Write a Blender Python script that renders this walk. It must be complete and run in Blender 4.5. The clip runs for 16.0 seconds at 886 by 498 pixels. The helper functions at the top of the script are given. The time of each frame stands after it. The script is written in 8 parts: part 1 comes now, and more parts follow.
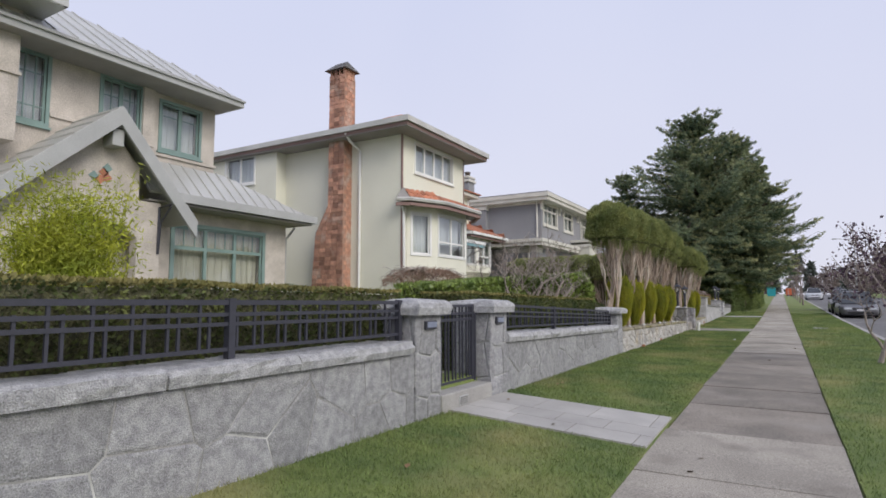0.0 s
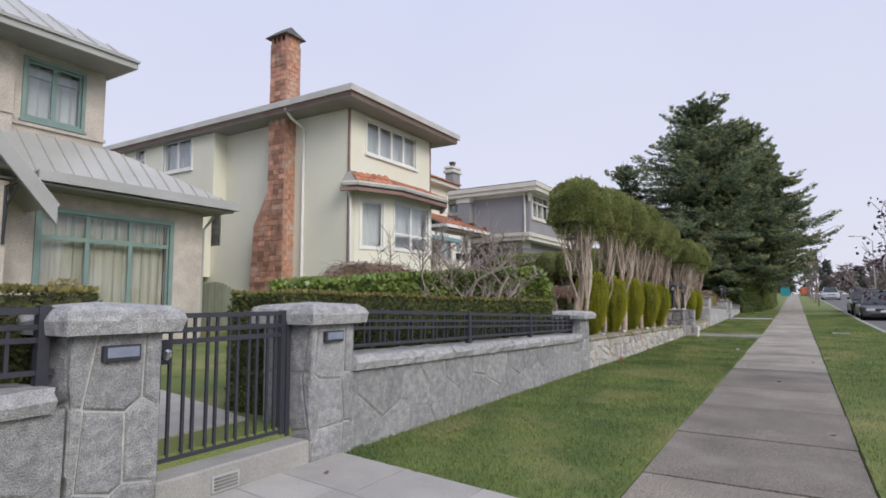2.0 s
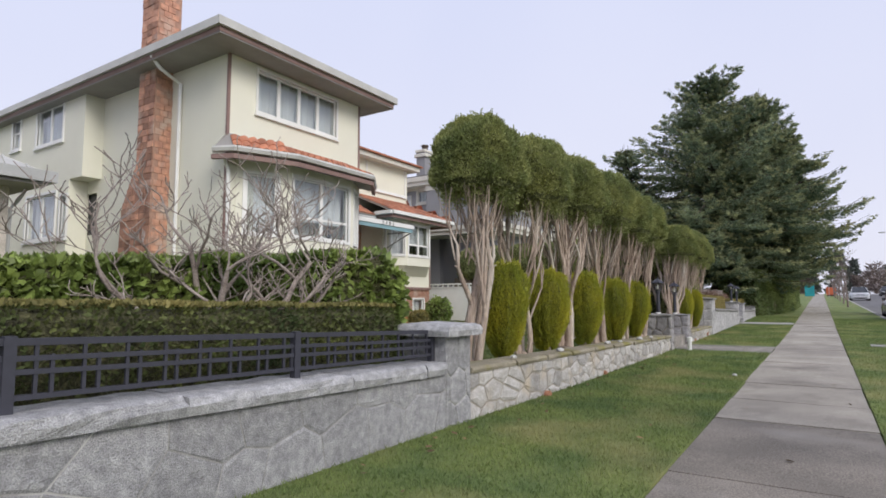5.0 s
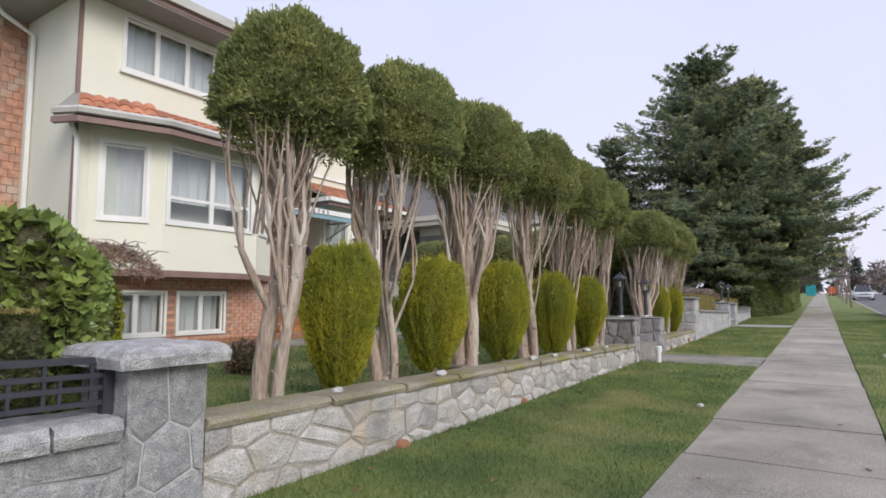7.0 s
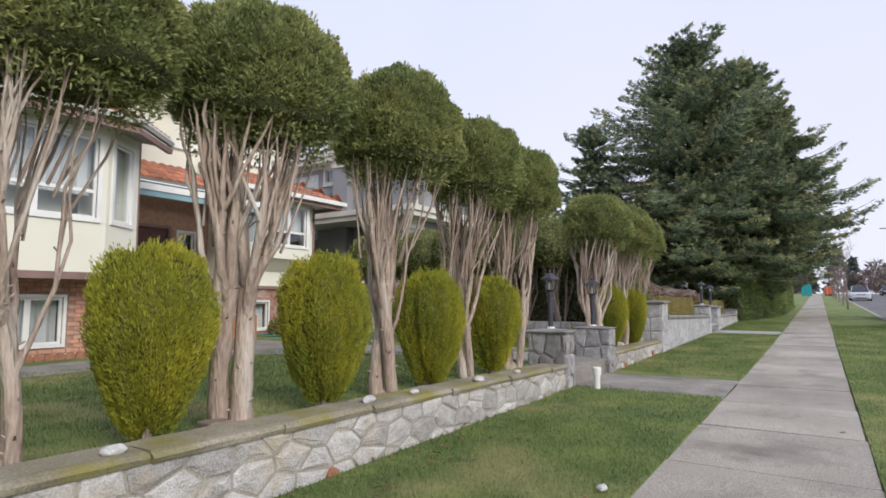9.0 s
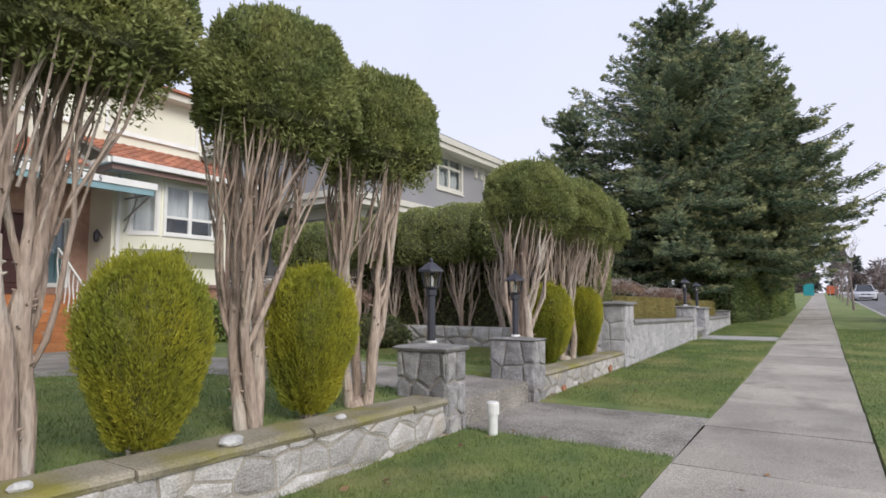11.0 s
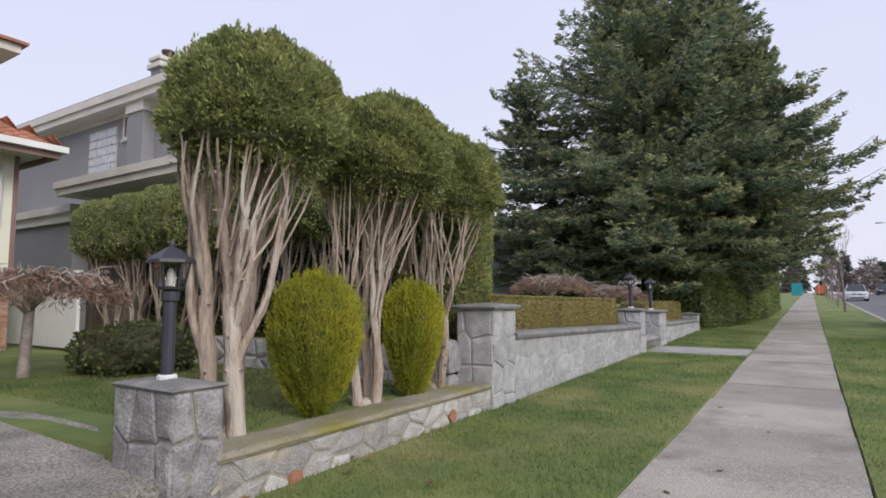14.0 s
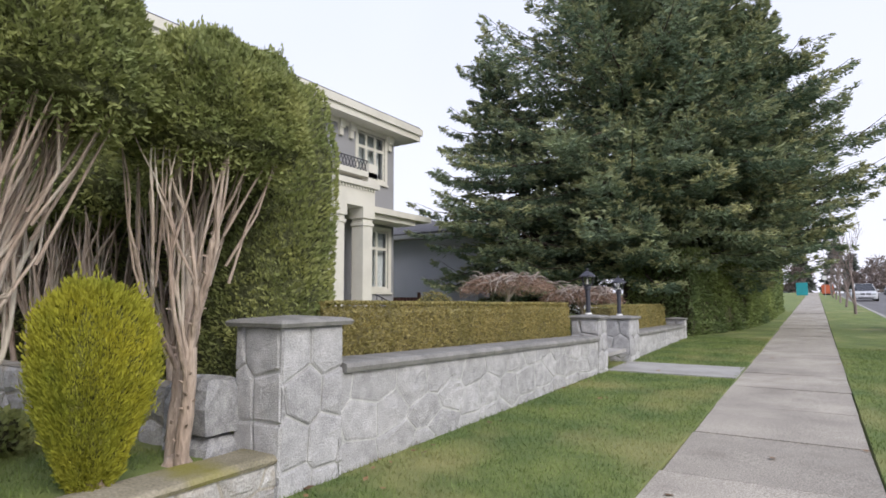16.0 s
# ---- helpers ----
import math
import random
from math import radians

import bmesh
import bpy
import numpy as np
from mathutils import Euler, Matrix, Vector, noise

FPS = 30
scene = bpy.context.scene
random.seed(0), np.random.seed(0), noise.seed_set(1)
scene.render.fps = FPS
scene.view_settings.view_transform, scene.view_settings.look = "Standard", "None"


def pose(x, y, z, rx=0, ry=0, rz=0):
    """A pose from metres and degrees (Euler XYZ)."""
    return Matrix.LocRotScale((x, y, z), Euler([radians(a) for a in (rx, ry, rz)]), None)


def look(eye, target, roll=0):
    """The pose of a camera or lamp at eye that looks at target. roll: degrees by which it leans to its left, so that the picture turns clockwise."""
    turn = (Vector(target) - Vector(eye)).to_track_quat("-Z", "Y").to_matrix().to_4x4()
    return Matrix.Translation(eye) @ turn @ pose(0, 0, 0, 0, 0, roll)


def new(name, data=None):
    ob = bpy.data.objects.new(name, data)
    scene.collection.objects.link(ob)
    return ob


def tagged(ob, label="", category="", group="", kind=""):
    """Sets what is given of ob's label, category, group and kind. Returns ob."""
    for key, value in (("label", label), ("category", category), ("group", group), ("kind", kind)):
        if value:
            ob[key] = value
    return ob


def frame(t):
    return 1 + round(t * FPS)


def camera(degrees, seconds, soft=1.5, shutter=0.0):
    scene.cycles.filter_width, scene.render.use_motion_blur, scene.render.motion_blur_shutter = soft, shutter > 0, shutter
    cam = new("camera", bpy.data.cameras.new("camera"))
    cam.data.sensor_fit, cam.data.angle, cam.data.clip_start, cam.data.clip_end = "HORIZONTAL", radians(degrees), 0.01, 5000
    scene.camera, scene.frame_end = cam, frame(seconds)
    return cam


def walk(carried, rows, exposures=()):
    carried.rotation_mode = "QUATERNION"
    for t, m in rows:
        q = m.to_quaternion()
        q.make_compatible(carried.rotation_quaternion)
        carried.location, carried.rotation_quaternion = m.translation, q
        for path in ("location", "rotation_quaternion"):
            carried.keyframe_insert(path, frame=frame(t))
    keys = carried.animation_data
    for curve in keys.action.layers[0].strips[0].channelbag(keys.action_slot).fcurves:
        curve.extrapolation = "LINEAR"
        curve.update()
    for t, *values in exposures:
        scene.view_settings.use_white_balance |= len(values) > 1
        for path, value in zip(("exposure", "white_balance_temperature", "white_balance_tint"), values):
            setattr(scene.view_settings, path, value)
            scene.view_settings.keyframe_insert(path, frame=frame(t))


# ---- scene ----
cam = camera(75.3, 16.0, soft=1.7)
METRES, EYE, TILT, LEAN, TURN = 25.0, 1.35, 0.0, 0.0, 30.4
ROWS = [
    (0.0, 0.0, 0.0, 0.0, 0.01, 5.16, 0.12),
    (0.5, 0.0166, 0.0285, 0.0006, 0.06, 5.16, 0.14),
    (1.0, 0.0331, 0.056, 0.0004, 0.25, 5.15, 0.13),
    (1.5, 0.0492, 0.0843, 0.0008, 0.73, 5.17, 0.17),
    (2.0, 0.0657, 0.1109, 0.0012, 1.07, 5.15, 0.15),
    (2.5, 0.081, 0.1387, 0.0013, 1.54, 5.16, 0.16),
    (3.0, 0.0964, 0.1658, 0.002, 1.85, 5.15, 0.15),
    (3.5, 0.1124, 0.1928, 0.0016, 2.4, 5.19, 0.16),
    (6.0, 0.1923, 0.3256, 0.0032, 2.92, 5.17, 0.14),
    (6.5, 0.2079, 0.352, 0.003, 2.96, 5.14, 0.14),
    (7.0, 0.2239, 0.3799, 0.0029, 2.99, 5.19, 0.21),
    (7.5, 0.2414, 0.406, 0.0039, 2.96, 5.17, 0.17),
    (8.0, 0.2576, 0.4328, 0.0051, 2.73, 5.15, 0.16),
    (8.5, 0.274, 0.4578, 0.0061, 2.61, 5.14, 0.17),
    (9.0, 0.2894, 0.4836, 0.007, 2.76, 5.13, 0.18),
    (9.5, 0.3064, 0.5131, 0.0069, 2.87, 5.07, 0.16),
    (10.0, 0.3213, 0.5408, 0.0071, 3.07, 5.11, 0.19),
    (12.5, 0.4008, 0.673, 0.0081, 2.64, 5.08, 0.17),
    (13.0, 0.4178, 0.6983, 0.0078, 2.67, 5.12, 0.14),
    (13.5, 0.4334, 0.7257, 0.008, 2.47, 5.08, 0.16),
    (14.0, 0.448, 0.7524, 0.0081, 2.17, 5.05, 0.12),
    (14.5, 0.4628, 0.7802, 0.0093, 1.95, 5.05, 0.18),
    (15.0, 0.479, 0.8069, 0.0106, 2.18, 5.07, 0.17),
    (15.5, 0.4932, 0.8339, 0.0109, 2.39, 5.09, 0.21),
    (16.0, 0.5092, 0.8599, 0.0109, 2.54, 5.06, 0.23),
]
walk(cam, [(t, pose(0, 0, EYE, TILT, LEAN, TURN) @ pose(METRES * x, METRES * y, METRES * z, 90 + pitch, roll, yaw)) for t, x, y, z, yaw, pitch, roll in ROWS],
     exposures=[(0.0, 0.05), (3.5, 0.11), (7.0, 0.24), (9.0, 0.31), (13.0, 0.27), (14.0, 0.17), (14.5, 0.19), (15.0, 0.37), (16.0, 0.49)])

# ---------------------------------------------------------------- world, sun, exposure
SUN_AZ, SUN_EL = 112.0, 34.0


def build_world():
    w = bpy.data.worlds.new("overcast")
    w.use_nodes = True
    nt = w.node_tree
    nt.nodes.clear()
    out = nt.nodes.new("ShaderNodeOutputWorld")
    bg = nt.nodes.new("ShaderNodeBackground")
    sky = nt.nodes.new("ShaderNodeTexSky")
    sky.sky_type = "NISHITA"
    sky.sun_disc = False
    sky.sun_elevation = radians(SUN_EL)
    sky.sun_rotation = radians(SUN_AZ)
    sky.dust_density = 3.0
    tc = nt.nodes.new("ShaderNodeTexCoord")
    sep = nt.nodes.new("ShaderNodeSeparateXYZ")
    nt.links.new(tc.outputs["Generated"], sep.inputs[0])
    ramp = nt.nodes.new("ShaderNodeValToRGB")
    ramp.color_ramp.elements[0].position = 0.0
    ramp.color_ramp.elements[0].color = (7.9, 7.9, 9.1, 1)
    ramp.color_ramp.elements[1].position = 0.55
    ramp.color_ramp.elements[1].color = (6.7, 7.1, 9.2, 1)
    nt.links.new(sep.outputs["Z"], ramp.inputs["Fac"])
    noi = nt.nodes.new("ShaderNodeTexNoise")
    noi.inputs["Scale"].default_value = 2.2
    noi.inputs["Detail"].default_value = 3.0
    nt.links.new(tc.outputs["Generated"], noi.inputs["Vector"])
    cl = nt.nodes.new("ShaderNodeValToRGB")
    cl.color_ramp.elements[0].color = (0.93, 0.94, 0.97, 1)
    cl.color_ramp.elements[1].color = (1.06, 1.05, 1.02, 1)
    nt.links.new(noi.outputs["Fac"], cl.inputs["Fac"])
    mul = nt.nodes.new("ShaderNodeMix")
    mul.data_type, mul.blend_type = "RGBA", "MULTIPLY"
    mul.inputs["Factor"].default_value = 1.0
    nt.links.new(ramp.outputs["Color"], mul.inputs["A"])
    nt.links.new(cl.outputs["Color"], mul.inputs["B"])
    mix = nt.nodes.new("ShaderNodeMix")
    mix.data_type = "RGBA"
    mix.inputs["Factor"].default_value = 0.9
    nt.links.new(sky.outputs["Color"], mix.inputs["A"])
    nt.links.new(mul.outputs["Result"], mix.inputs["B"])
    nt.links.new(mix.outputs["Result"], bg.inputs["Color"])
    bg.inputs["Strength"].default_value = 0.1
    nt.links.new(bg.outputs["Background"], out.inputs["Surface"])
    scene.world = w


build_world()
sun_data = bpy.data.lights.new("sun", "SUN")
sun_data.energy, sun_data.angle, sun_data.color = 2.0, radians(30), (1.0, 0.95, 0.87)
sun = new("sun", sun_data)
sun.matrix_world = look((0, 0, 30), (-30 * math.sin(radians(SUN_AZ)), -30 * math.cos(radians(SUN_AZ)), 30 - 30 * math.tan(radians(SUN_EL))))

# ---------------------------------------------------------------- materials


def mat(name, color, rough=0.8, var=0.18, scale=6.0, fine=60.0, bump=0.2, bump_dist=0.01, metal=0.0, color2=None, spot=None, per=0.0, spec=0.5, detail=6.0, stretch=None, island=0.0):
    """Procedural surface: coarse stains and fine grain in colour, relief, and variation from piece to piece."""
    m = bpy.data.materials.new(name)
    m.use_nodes = True
    nt = m.node_tree
    b = nt.nodes["Principled BSDF"]
    b.inputs["Roughness"].default_value = rough
    b.inputs["Metallic"].default_value = metal
    b.inputs["Specular IOR Level"].default_value = spec
    tc = nt.nodes.new("ShaderNodeTexCoord")
    vec = tc.outputs["Object"]
    geo = nt.nodes.new("ShaderNodeNewGeometry")
    vec = geo.outputs["Position"]
    if stretch:
        mp = nt.nodes.new("ShaderNodeMapping")
        mp.inputs["Scale"].default_value = stretch
        nt.links.new(vec, mp.inputs["Vector"])
        vec = mp.outputs["Vector"]
    n1 = nt.nodes.new("ShaderNodeTexNoise")
    n1.inputs["Scale"].default_value, n1.inputs["Detail"].default_value = scale, detail
    n2 = nt.nodes.new("ShaderNodeTexNoise")
    n2.inputs["Scale"].default_value, n2.inputs["Detail"].default_value = fine, 3.0
    nt.links.new(vec, n1.inputs["Vector"])
    nt.links.new(vec, n2.inputs["Vector"])
    c2 = color2 or tuple(c * (1 - var * 1.6) for c in color)
    r = nt.nodes.new("ShaderNodeValToRGB")
    r.color_ramp.elements[0].position, r.color_ramp.elements[1].position = 0.32, 0.68
    r.color_ramp.elements[0].color = (*c2, 1)
    r.color_ramp.elements[1].color = (*[min(1, c * (1 + var * 0.5)) for c in color], 1)
    nt.links.new(n1.outputs["Fac"], r.inputs["Fac"])
    col = r.outputs["Color"]

    def scaled(col, value, lo, hi):
        mr = nt.nodes.new("ShaderNodeMapRange")
        mr.inputs["From Min"].default_value, mr.inputs["From Max"].default_value = (0.3, 0.7) if value is not None and value.node.type == "TEX_NOISE" else (0, 1)
        mr.inputs["To Min"].default_value, mr.inputs["To Max"].default_value = lo, hi
        nt.links.new(value, mr.inputs["Value"])
        vm = nt.nodes.new("ShaderNodeVectorMath")
        vm.operation = "SCALE"
        nt.links.new(col, vm.inputs[0])
        nt.links.new(mr.outputs["Result"], vm.inputs["Scale"])
        return vm.outputs["Vector"]

    col = scaled(col, n2.outputs["Fac"], 1 - var, 1 + var)
    if per:
        oi = nt.nodes.new("ShaderNodeObjectInfo")
        col = scaled(col, oi.outputs["Random"], 1 - per, 1 + per)
    if island:
        col = scaled(col, geo.outputs["Random Per Island"], 1 - island, 1 + island)
    if spot:
        colour, sc, lo, hi = spot
        n3 = nt.nodes.new("ShaderNodeTexNoise")
        n3.inputs["Scale"].default_value, n3.inputs["Detail"].default_value = sc, 4.0
        nt.links.new(vec, n3.inputs["Vector"])
        mr = nt.nodes.new("ShaderNodeMapRange")
        mr.inputs["From Min"].default_value, mr.inputs["From Max"].default_value = lo, hi
        nt.links.new(n3.outputs["Fac"], mr.inputs["Value"])
        mx = nt.nodes.new("ShaderNodeMix")
        mx.data_type = "RGBA"
        nt.links.new(mr.outputs["Result"], mx.inputs["Factor"])
        nt.links.new(col, mx.inputs["A"])
        mx.inputs["B"].default_value = (*colour, 1)
        col = mx.outputs["Result"]
    nt.links.new(col, b.inputs["Base Color"])
    if bump:
        bp = nt.nodes.new("ShaderNodeBump")
        bp.inputs["Strength"].default_value, bp.inputs["Distance"].default_value = bump, bump_dist
        ad = nt.nodes.new("ShaderNodeMath")
        ad.operation = "ADD"
        nt.links.new(n1.outputs["Fac"], ad.inputs[0])
        nt.links.new(n2.outputs["Fac"], ad.inputs[1])
        nt.links.new(ad.outputs["Value"], bp.inputs["Height"])
        nt.links.new(bp.outputs["Normal"], b.inputs["Normal"])
    return m


def glass_mat(name, tint=(0.75, 0.8, 0.83)):
    m = bpy.data.materials.new(name)
    m.use_nodes = True
    nt = m.node_tree
    nt.nodes.clear()
    out = nt.nodes.new("ShaderNodeOutputMaterial")
    tr = nt.nodes.new("ShaderNodeBsdfTransparent")
    tr.inputs["Color"].default_value = (*tint, 1)
    gl = nt.nodes.new("ShaderNodeBsdfGlossy")
    gl.inputs["Roughness"].default_value = 0.03
    lw = nt.nodes.new("ShaderNodeLayerWeight")
    lw.inputs["Blend"].default_value = 0.5
    pw = nt.nodes.new("ShaderNodeMath")
    pw.operation, pw.inputs[1].default_value = "POWER", 3.0
    nt.links.new(lw.outputs["Facing"], pw.inputs[0])
    ma = nt.nodes.new("ShaderNodeMath")
    ma.operation, ma.inputs[1].default_value, ma.inputs[2].default_value = "MULTIPLY_ADD", 0.7, 0.06
    nt.links.new(pw.outputs["Value"], ma.inputs[0])
    mx = nt.nodes.new("ShaderNodeMixShader")
    nt.links.new(ma.outputs["Value"], mx.inputs["Fac"])
    nt.links.new(tr.outputs["BSDF"], mx.inputs[1])
    nt.links.new(gl.outputs["BSDF"], mx.inputs[2])
    nt.links.new(mx.outputs["Shader"], out.inputs["Surface"])
    return m


def leaf_mat(name, color, color2, rough=0.6, trans=0.25, scale=1.5, island=0.3, spec=0.3, spot=None):
    m = mat(name, color, rough=rough, var=0.2, scale=scale, fine=25, bump=0.0, color2=color2, island=island, spec=spec, spot=spot)
    nt = m.node_tree
    b = nt.nodes["Principled BSDF"]
    out = nt.nodes["Material Output"]
    tl = nt.nodes.new("ShaderNodeBsdfTranslucent")
    src = b.inputs["Base Color"].links[0].from_socket
    nt.links.new(src, tl.inputs["Color"])
    mx = nt.nodes.new("ShaderNodeMixShader")
    mx.inputs["Fac"].default_value = trans
    nt.links.new(b.outputs["BSDF"], mx.inputs[1])
    nt.links.new(tl.outputs["BSDF"], mx.inputs[2])
    nt.links.new(mx.outputs["Shader"], out.inputs["Surface"])
    return m


M_GRASS = mat("lawn", (0.155, 0.19, 0.05), rough=0.9, var=0.3, scale=1.6, fine=110, bump=0.7, bump_dist=0.02, color2=(0.095, 0.145, 0.04), spot=((0.31, 0.29, 0.12), 0.75, 0.51, 0.77))
M_BLADE = leaf_mat("grass_blade", (0.20, 0.25, 0.08), (0.115, 0.175, 0.06), rough=0.6, trans=0.35, scale=1.6, island=0.35, spot=((0.38, 0.35, 0.16), 0.75, 0.51, 0.77))
M_SOIL = mat("soil", (0.06, 0.043, 0.03), rough=0.95, var=0.3, scale=5, fine=70, bump=0.8, bump_dist=0.03)
M_CONC = mat("pavement_concrete", (0.315, 0.288, 0.245), rough=0.9, var=0.46, scale=1.1, fine=95, bump=1.0, bump_dist=0.006, per=0.10, color2=(0.265, 0.241, 0.206), spot=((0.165, 0.147, 0.125), 1.6, 0.55, 0.80))
M_CONC_OLD = mat("old_pavement_concrete", (0.215, 0.19, 0.16), rough=0.92, var=0.45, scale=1.3, fine=80, bump=1.0, bump_dist=0.008, per=0.14, color2=(0.165, 0.147, 0.125), spot=((0.29, 0.265, 0.23), 1.1, 0.56, 0.75))
M_PATH = mat("path_paver", (0.40, 0.385, 0.36), rough=0.85, var=0.1, scale=2.5, fine=120, bump=0.3, bump_dist=0.003, per=0.08)
M_AGG = mat("exposed_aggregate", (0.245, 0.226, 0.198), rough=0.9, var=0.62, scale=2.0, fine=62, bump=1.0, bump_dist=0.01, color2=(0.165, 0.152, 0.132))
M_ASPH = mat("asphalt", (0.16, 0.155, 0.155), rough=0.9, var=0.15, scale=0.8, fine=150, bump=0.5, bump_dist=0.005)
M_KERB = mat("kerb_concrete", (0.36, 0.35, 0.33), rough=0.88, var=0.15, scale=2.0, fine=90, bump=0.4, bump_dist=0.005)
M_GRANITE = mat("granite", (0.325, 0.325, 0.33), rough=0.82, var=0.34, scale=17.0, fine=120, bump=0.9, bump_dist=0.012, per=0.12, color2=(0.235, 0.235, 0.245))
M_CAPSTONE = mat("granite_coping", (0.44, 0.44, 0.445), rough=0.82, var=0.32, scale=15.0, fine=110, bump=1.0, bump_dist=0.016, per=0.06, color2=(0.31, 0.31, 0.32))
M_MORTAR = mat("mortar", (0.33, 0.325, 0.315), rough=0.95, var=0.18, scale=6, fine=90, bump=0.5, bump_dist=0.006, spot=((0.56, 0.56, 0.54), 1.3, 0.59, 0.68))
M_PLAQUE = mat("blue_grey_plate", (0.24, 0.27, 0.36), rough=0.35, var=0.1, scale=8, fine=60, bump=0.05, bump_dist=0.002)
M_MORTAR_L = mat("mortar_pale", (0.50, 0.50, 0.485), rough=0.95, var=0.15, scale=9, fine=90, bump=0.5, bump_dist=0.005)
M_GRANITE_P = mat("pale_granite", (0.42, 0.415, 0.42), rough=0.85, var=0.26, scale=9.0, fine=110, bump=0.9, bump_dist=0.014, per=0.14, color2=(0.33, 0.325, 0.33))
M_RUBBLE = mat("fieldstone", (0.41, 0.40, 0.39), rough=0.85, var=0.24, scale=9.0, fine=70, bump=0.8, bump_dist=0.014, per=0.25, color2=(0.33, 0.31, 0.285), spot=((0.48, 0.41, 0.31), 3.0, 0.55, 0.75))
M_RMORT = mat("rubble_mortar", (0.37, 0.345, 0.30), rough=0.95, var=0.2, scale=4, fine=60, bump=0.7, bump_dist=0.012, color2=(0.27, 0.245, 0.205))
M_MOSSCAP = mat("mossy_coping", (0.29, 0.26, 0.20), rough=0.95, var=0.25, scale=2.5, fine=60, bump=0.7, bump_dist=0.012, color2=(0.20, 0.18, 0.12), spot=((0.22, 0.20, 0.045), 1.6, 0.5, 0.66))
M_SLATECAP = mat("cast_coping", (0.22, 0.215, 0.205), rough=0.85, var=0.18, scale=5, fine=80, bump=0.4, bump_dist=0.006, spot=((0.30, 0.29, 0.27), 4.0, 0.55, 0.75))
M_IRON = mat("painted_iron", (0.04, 0.041, 0.055), rough=0.5, var=0.1, scale=20, fine=150, bump=0.1, bump_dist=0.002)
M_BARK = mat("cedar_bark", (0.43, 0.355, 0.295), rough=0.9, var=0.26, scale=5, fine=45, bump=1.0, bump_dist=0.02, color2=(0.30, 0.225, 0.18), stretch=(1, 1, 0.22), spot=((0.54, 0.50, 0.44), 5.0, 0.55, 0.74))
M_BARK_D = mat("dark_bark", (0.10, 0.075, 0.06), rough=0.95, var=0.3, scale=5, fine=40, bump=0.9, bump_dist=0.02, stretch=(1, 1, 0.3))
M_TWIG = mat("bare_twig", (0.36, 0.315, 0.28), rough=0.9, var=0.25, scale=8, fine=60, bump=0.6, bump_dist=0.008, color2=(0.24, 0.195, 0.175))
M_CEDAR = leaf_mat("cedar_foliage", (0.32, 0.335, 0.125), (0.19, 0.235, 0.09), trans=0.38, scale=2.4, island=0.25)
# Darker than the leaves: shade inside the crown is put into the colour.
M_CEDAR_SHADE = mat("cedar_core_shade", (0.14, 0.155, 0.06), rough=0.9, var=0.4, scale=12, fine=60, bump=1.0, bump_dist=0.04)
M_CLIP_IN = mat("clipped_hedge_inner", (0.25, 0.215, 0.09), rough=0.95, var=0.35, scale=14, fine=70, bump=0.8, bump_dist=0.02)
M_GOLD = leaf_mat("golden_cedar_foliage", (0.45, 0.42, 0.05), (0.27, 0.31, 0.05), trans=0.35, scale=2.2, island=0.2)
# Dimmer golden green that paints the shade deep between the plumes.
M_GOLD_SHADE = mat("golden_cedar_core_shade", (0.20, 0.205, 0.04), rough=0.9, var=0.4, scale=12, fine=60, bump=1.0, bump_dist=0.04)
# Browner clipped top, with the sky's light on it painted in as well.
M_BOXCAP_LIT = leaf_mat("boxwood_lit_top_foliage", (0.26, 0.225, 0.08), (0.17, 0.165, 0.06), trans=0.3, scale=2.5, island=0.3)
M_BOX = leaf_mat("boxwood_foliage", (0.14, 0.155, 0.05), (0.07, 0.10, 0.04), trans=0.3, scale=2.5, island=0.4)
M_BOXTOP = leaf_mat("clipped_hedge_foliage", (0.37, 0.31, 0.125), (0.27, 0.245, 0.095), trans=0.35, scale=2.5, island=0.2)
M_LAUREL = leaf_mat("laurel_leaf", (0.24, 0.30, 0.08), (0.13, 0.20, 0.055), rough=0.35, trans=0.22, scale=2.0, island=0.45, spec=0.5)
# Dark tone for shade within hedges and shrubs, painted on their solid bodies.
M_HEDGE_SHADE = mat("hedge_core_shade", (0.11, 0.11, 0.05), rough=0.95, var=0.4, scale=12, fine=60, bump=1.0, bump_dist=0.05)
M_FIR = leaf_mat("spruce_needle", (0.20, 0.25, 0.155), (0.115, 0.17, 0.11), trans=0.35, scale=0.5, island=0.35)
# Pale tips, brightened further to paint highlights on the clumps.
M_FIRTIP_LIT = leaf_mat("spruce_lit_tip", (0.37, 0.37, 0.19), (0.20, 0.25, 0.14), trans=0.35, scale=0.6, island=0.35)
M_FIRHEDGE = leaf_mat("conifer_hedge_foliage", (0.25, 0.30, 0.10), (0.13, 0.18, 0.075), trans=0.35, scale=0.4, island=0.3)
M_PILLARSTONE = mat("dark_fieldstone", (0.30, 0.295, 0.30), rough=0.85, var=0.26, scale=8.0, fine=60, bump=0.9, bump_dist=0.016, per=0.3, color2=(0.19, 0.18, 0.175), spot=((0.42, 0.40, 0.37), 4.0, 0.56, 0.75))
M_BAMBOO = leaf_mat("bamboo_leaf", (0.42, 0.42, 0.05), (0.26, 0.32, 0.05), trans=0.35, scale=2.0, island=0.4)
M_MAPLE = leaf_mat("dry_maple_twigs", (0.30, 0.20, 0.15), (0.19, 0.12, 0.09), trans=0.1, scale=3.0, island=0.4)
M_DRYLEAF = leaf_mat("dry_leaf", (0.10, 0.06, 0.085), (0.06, 0.038, 0.052), trans=0.15, scale=3.0, island=0.4)
